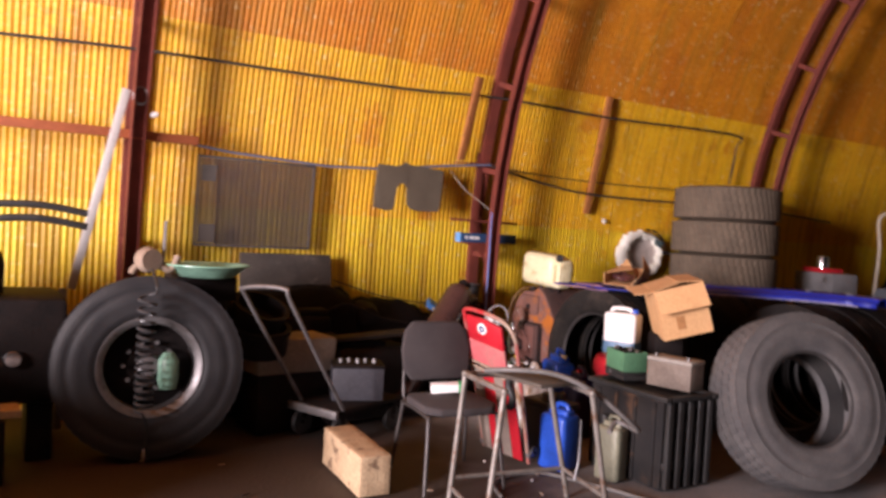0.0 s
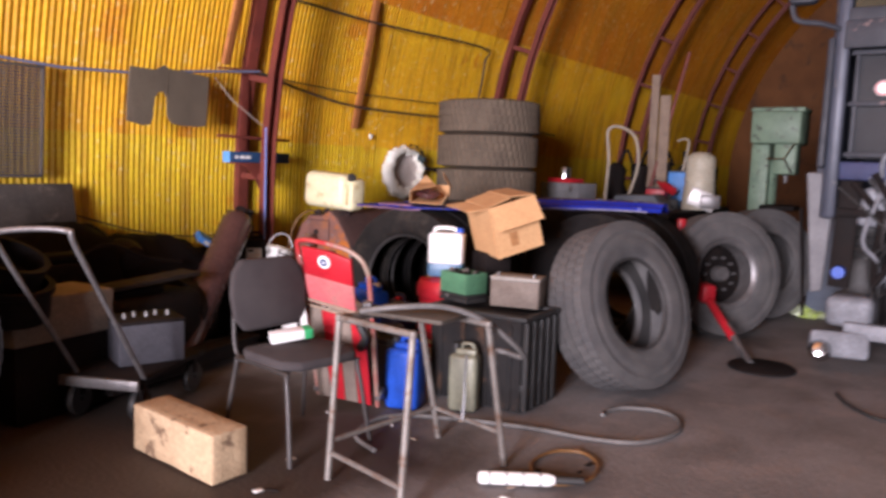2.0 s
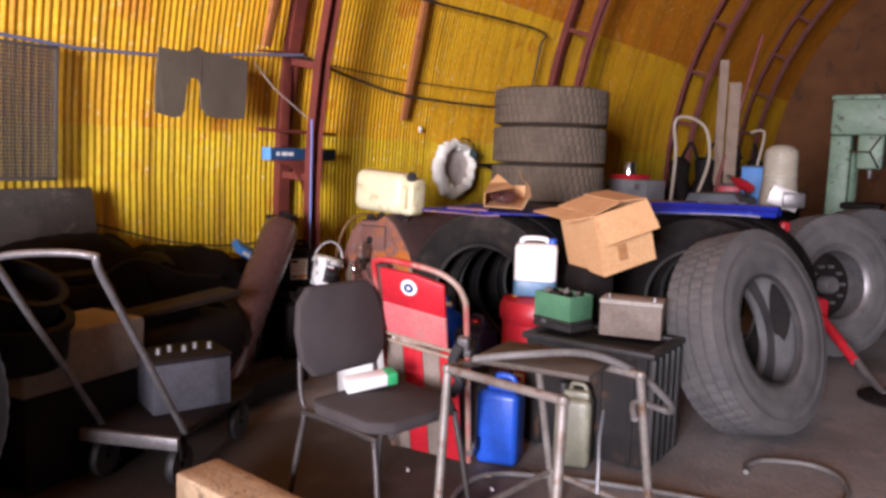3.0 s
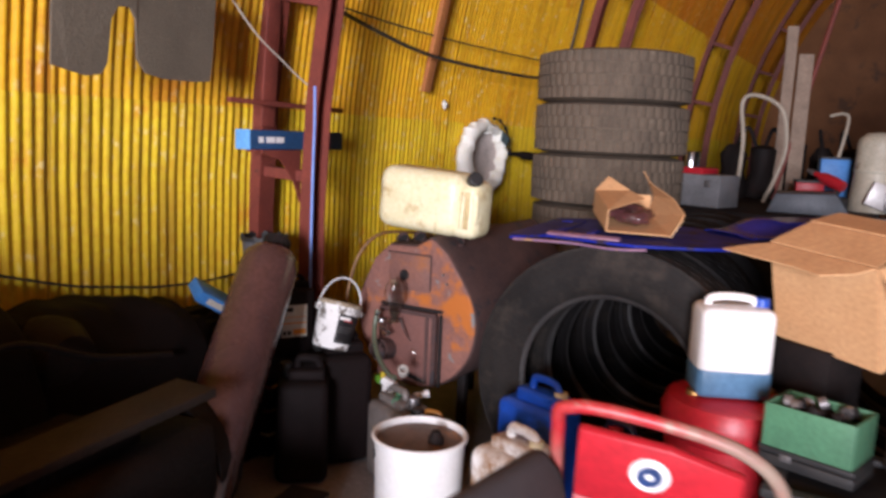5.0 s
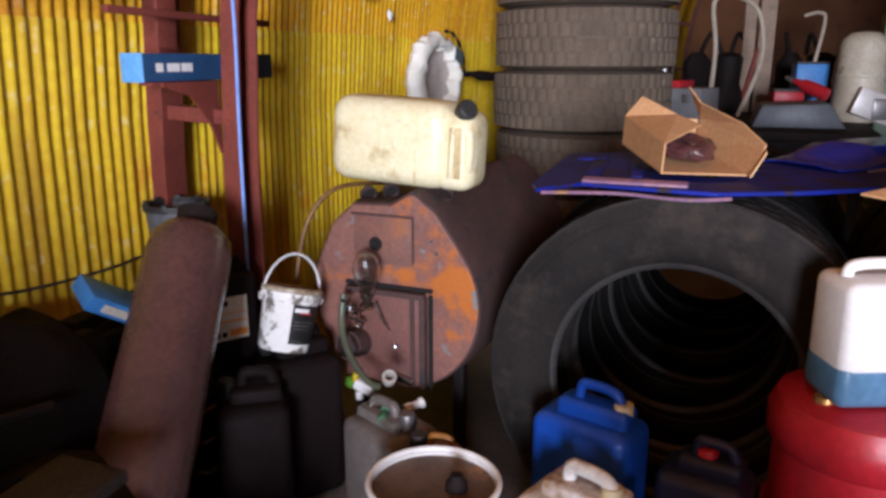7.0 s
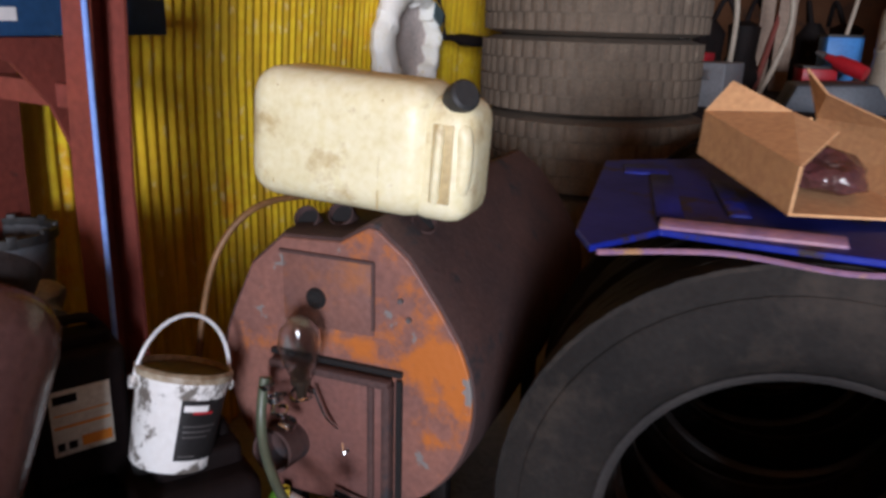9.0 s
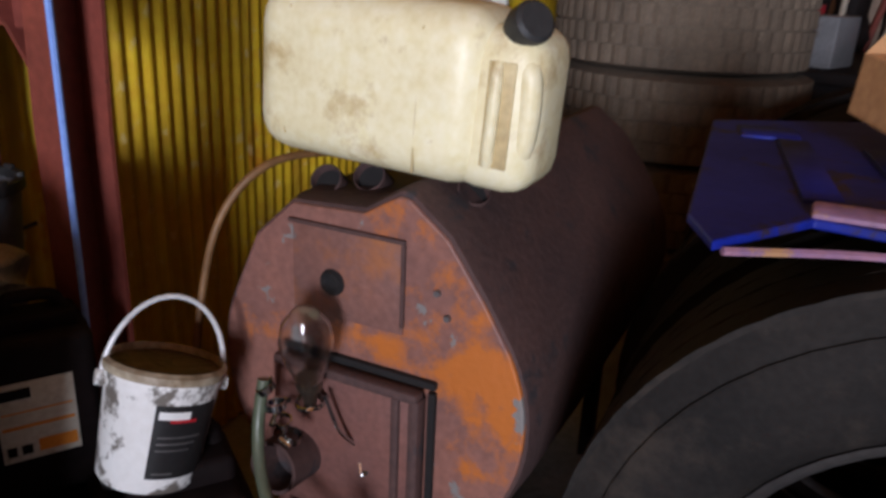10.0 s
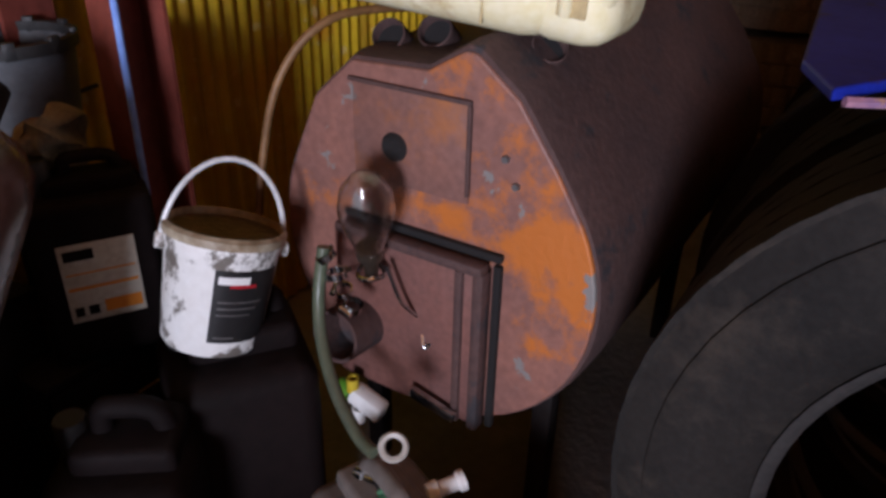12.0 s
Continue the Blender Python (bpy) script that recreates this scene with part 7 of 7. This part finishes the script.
part("shaft", tube([(5.55, 2.32, 0.02), (5.78, 2.46, 0.08), (5.95, 2.60, 0.2)], [0.022, 0.028, 0.03], 10), GREY_STEEL, jk)
part("lever", tube([(5.85, 2.53, 0.13), (6.22, 2.86, 0.38)], 0.034, 12), RED, jk, "red painted lever")
part("pivot", box(0.16, 0.12, 0.16, (6.22, 2.86, 0.40), (0, 0, 40), 0.03), RED, jk)
part("mast", tube([(6.22, 2.87, 0.40), (6.31, 3.10, 0.72), (6.33, 3.14, 0.95)], 0.026, 10), mat("dark_red_paint", (0.18, 0.02, 0.02), (0.12, 0.015, 0.015), 0.5), jk)
part("head", box(0.07, 0.07, 0.16, (6.33, 3.14, 0.93), (0, 0, 30), 0.02), RED, jk)
bg = thing("plastic_bag", pose(8.1, 2.28, 0.0), "crumpled green and white plastic bag on the floor", "bag")
b = bmesh.new()
bmesh.ops.create_icosphere(b, subdivisions=4, radius=0.17)
for v in b.verts:
    v.co = Vector((v.co.x * 1.1, v.co.y * 1.4, max(v.co.z * 0.5, -0.02) + 0.02)) + 0.05 * noise.noise_vector(v.co * 11)
    v.co.z = max(v.co.z, 0.0)
part("film", b, mat("green_white_film", (0.60, 0.62, 0.55), (0.35, 0.48, 0.06), 0.3, 0, 6, 40, 0.2), bg)
tagged(part("pry_bar", tube([(7.72, 2.42, 1.10), (7.80, 2.38, 0.55), (7.92, 2.36, 0.02)], 0.016, 8), DARK), "dark steel pry bar leaning on the tyre", "pry bar")

# air hoses on the floor
HOSE = mat("grey_rubber_hose", (0.15, 0.14, 0.13))
tagged(part("air_hose", tube(smooth_path([(2.50, 3.40, 0.012), (2.62, 3.62, 0.012), (2.95, 3.66, 0.012), (3.14, 3.35, 0.012), (3.28, 2.95, 0.012), (3.34, 2.62, 0.012), (3.46, 2.40, 0.012), (3.72, 2.30, 0.012), (3.95, 2.36, 0.012), (4.03, 2.50, 0.012), (3.95, 2.68, 0.012), (3.82, 2.74, 0.012), (3.72, 2.72, 0.02)], 12), 0.012, 8), HOSE), "grey air hose lying in a loop on the floor", "hose")
tagged(part("air_hose", tube(smooth_path([(2.70, 2.62, 0.012), (2.86, 2.72, 0.012), (3.05, 2.70, 0.012), (3.13, 2.58, 0.012), (3.04, 2.46, 0.012), (2.86, 2.42, 0.012), (2.72, 2.50, 0.012), (2.62, 2.62, 0.03)], 12), 0.009, 8), mat("ochre_hose", (0.2, 0.1, 0.04))), "thin ochre hose looped on the floor", "hose")
lp = thing("work_lamp", pose(2.60, 2.66, 0.035, 0, 0, -57), "white hand-held work lamp lying on the floor", "lamp")
part("tube", tube([(-0.17, 0, 0), (-0.16, 0, 0), (0.14, 0, 0), (0.17, 0, 0)], [0.02, 0.03, 0.03, 0.02], 16), WHITE, lp)
part("grip", tube([(0.17, 0, 0), (0.30, 0, 0)], 0.018, 12), BLACK, lp)
for i in range(4):
    part("guard", tube([(-0.12 + 0.075 * i, 0.033 * math.cos(a), 0.033 * math.sin(a)) for a in [2 * math.pi * j / 14 for j in range(14)]], 0.003, 6, closed=True), BLACK, lp)

# dark machine at the left edge, before the wall
mc = thing("milling_machine", pose(-0.22, 5.25, 0), "dark greasy machine bed with hoses beside the wheel", "machine")
part("bed", warp(box(1.25, 0.75, 0.62, (0, 0, 0.66), bevel=0.04), 0.02, 4), DARK, mc)
part("head", warp(box(0.80, 0.60, 0.28, (-0.1, 0, 1.08), bevel=0.08, segs=3), 0.02, 5), DARK, mc)
# Added block out of view: keeps gate light off the scrap and lower wheel.
part("side_bed", warp(box(0.70, 1.55, 0.82, (-0.78, -1.10, 0.41), bevel=0.05), 0.02, 4), DARK, mc)
for s in (-0.5, 0.5):
    part("foot", box(0.14, 0.6, 0.36, (s, 0, 0.18), bevel=0.01), DARK, mc)
part("lamp_glass", lathe([(0, 0.02), (0.04, 0.015), (0.05, 0)], 18, pose(0.35, -0.40, 0.62, 90, 0, 0)), CHROME, mc)
for k, z in enumerate((1.46, 1.38)):
    part("blade", tube(smooth_path([(-0.30, -0.1, 1.2), (0.0, -0.15, z - 0.02), (0.40, -0.2, z + 0.04), (0.72, -0.2, z - 0.0)]), 0.022, 8), BLACK, mc)
tagged(part("plank", box(0.9, 0.18, 0.045, bevel=0.004), WOOD, m=pose(-0.28, 4.66, 0.37, 0, 0, 4)), "sawn plank lying on blocks by the machine", "plank")
for s in (-0.3, 0.3):
    tagged(part("support_block", box(0.16, 0.2, 0.345, bevel=0.008), DARK, m=pose(-0.28 + s, 4.66, 0.1725)), "dark block under the plank", "block", "plank supports")
for k in range(26):
    sx, sy = random.uniform(1.2, 3.2), random.uniform(2.4, 4.6)
    if (sx - 1.88) ** 2 + (sy - 4.0) ** 2 < 0.16:
        continue
    b = box(random.uniform(0.02, 0.06), random.uniform(0.01, 0.03), 0.006, bevel=0.001)
    tagged(part("litter", b, random.choice((GREY_WOOD, WHITE, DARK, DARK, GREY_WOOD)), m=pose(sx, sy, 0.010, random.uniform(-4, 4), 0, random.uniform(0, 180))), "scrap of wood or paper on the floor", "litter", "floor litter")
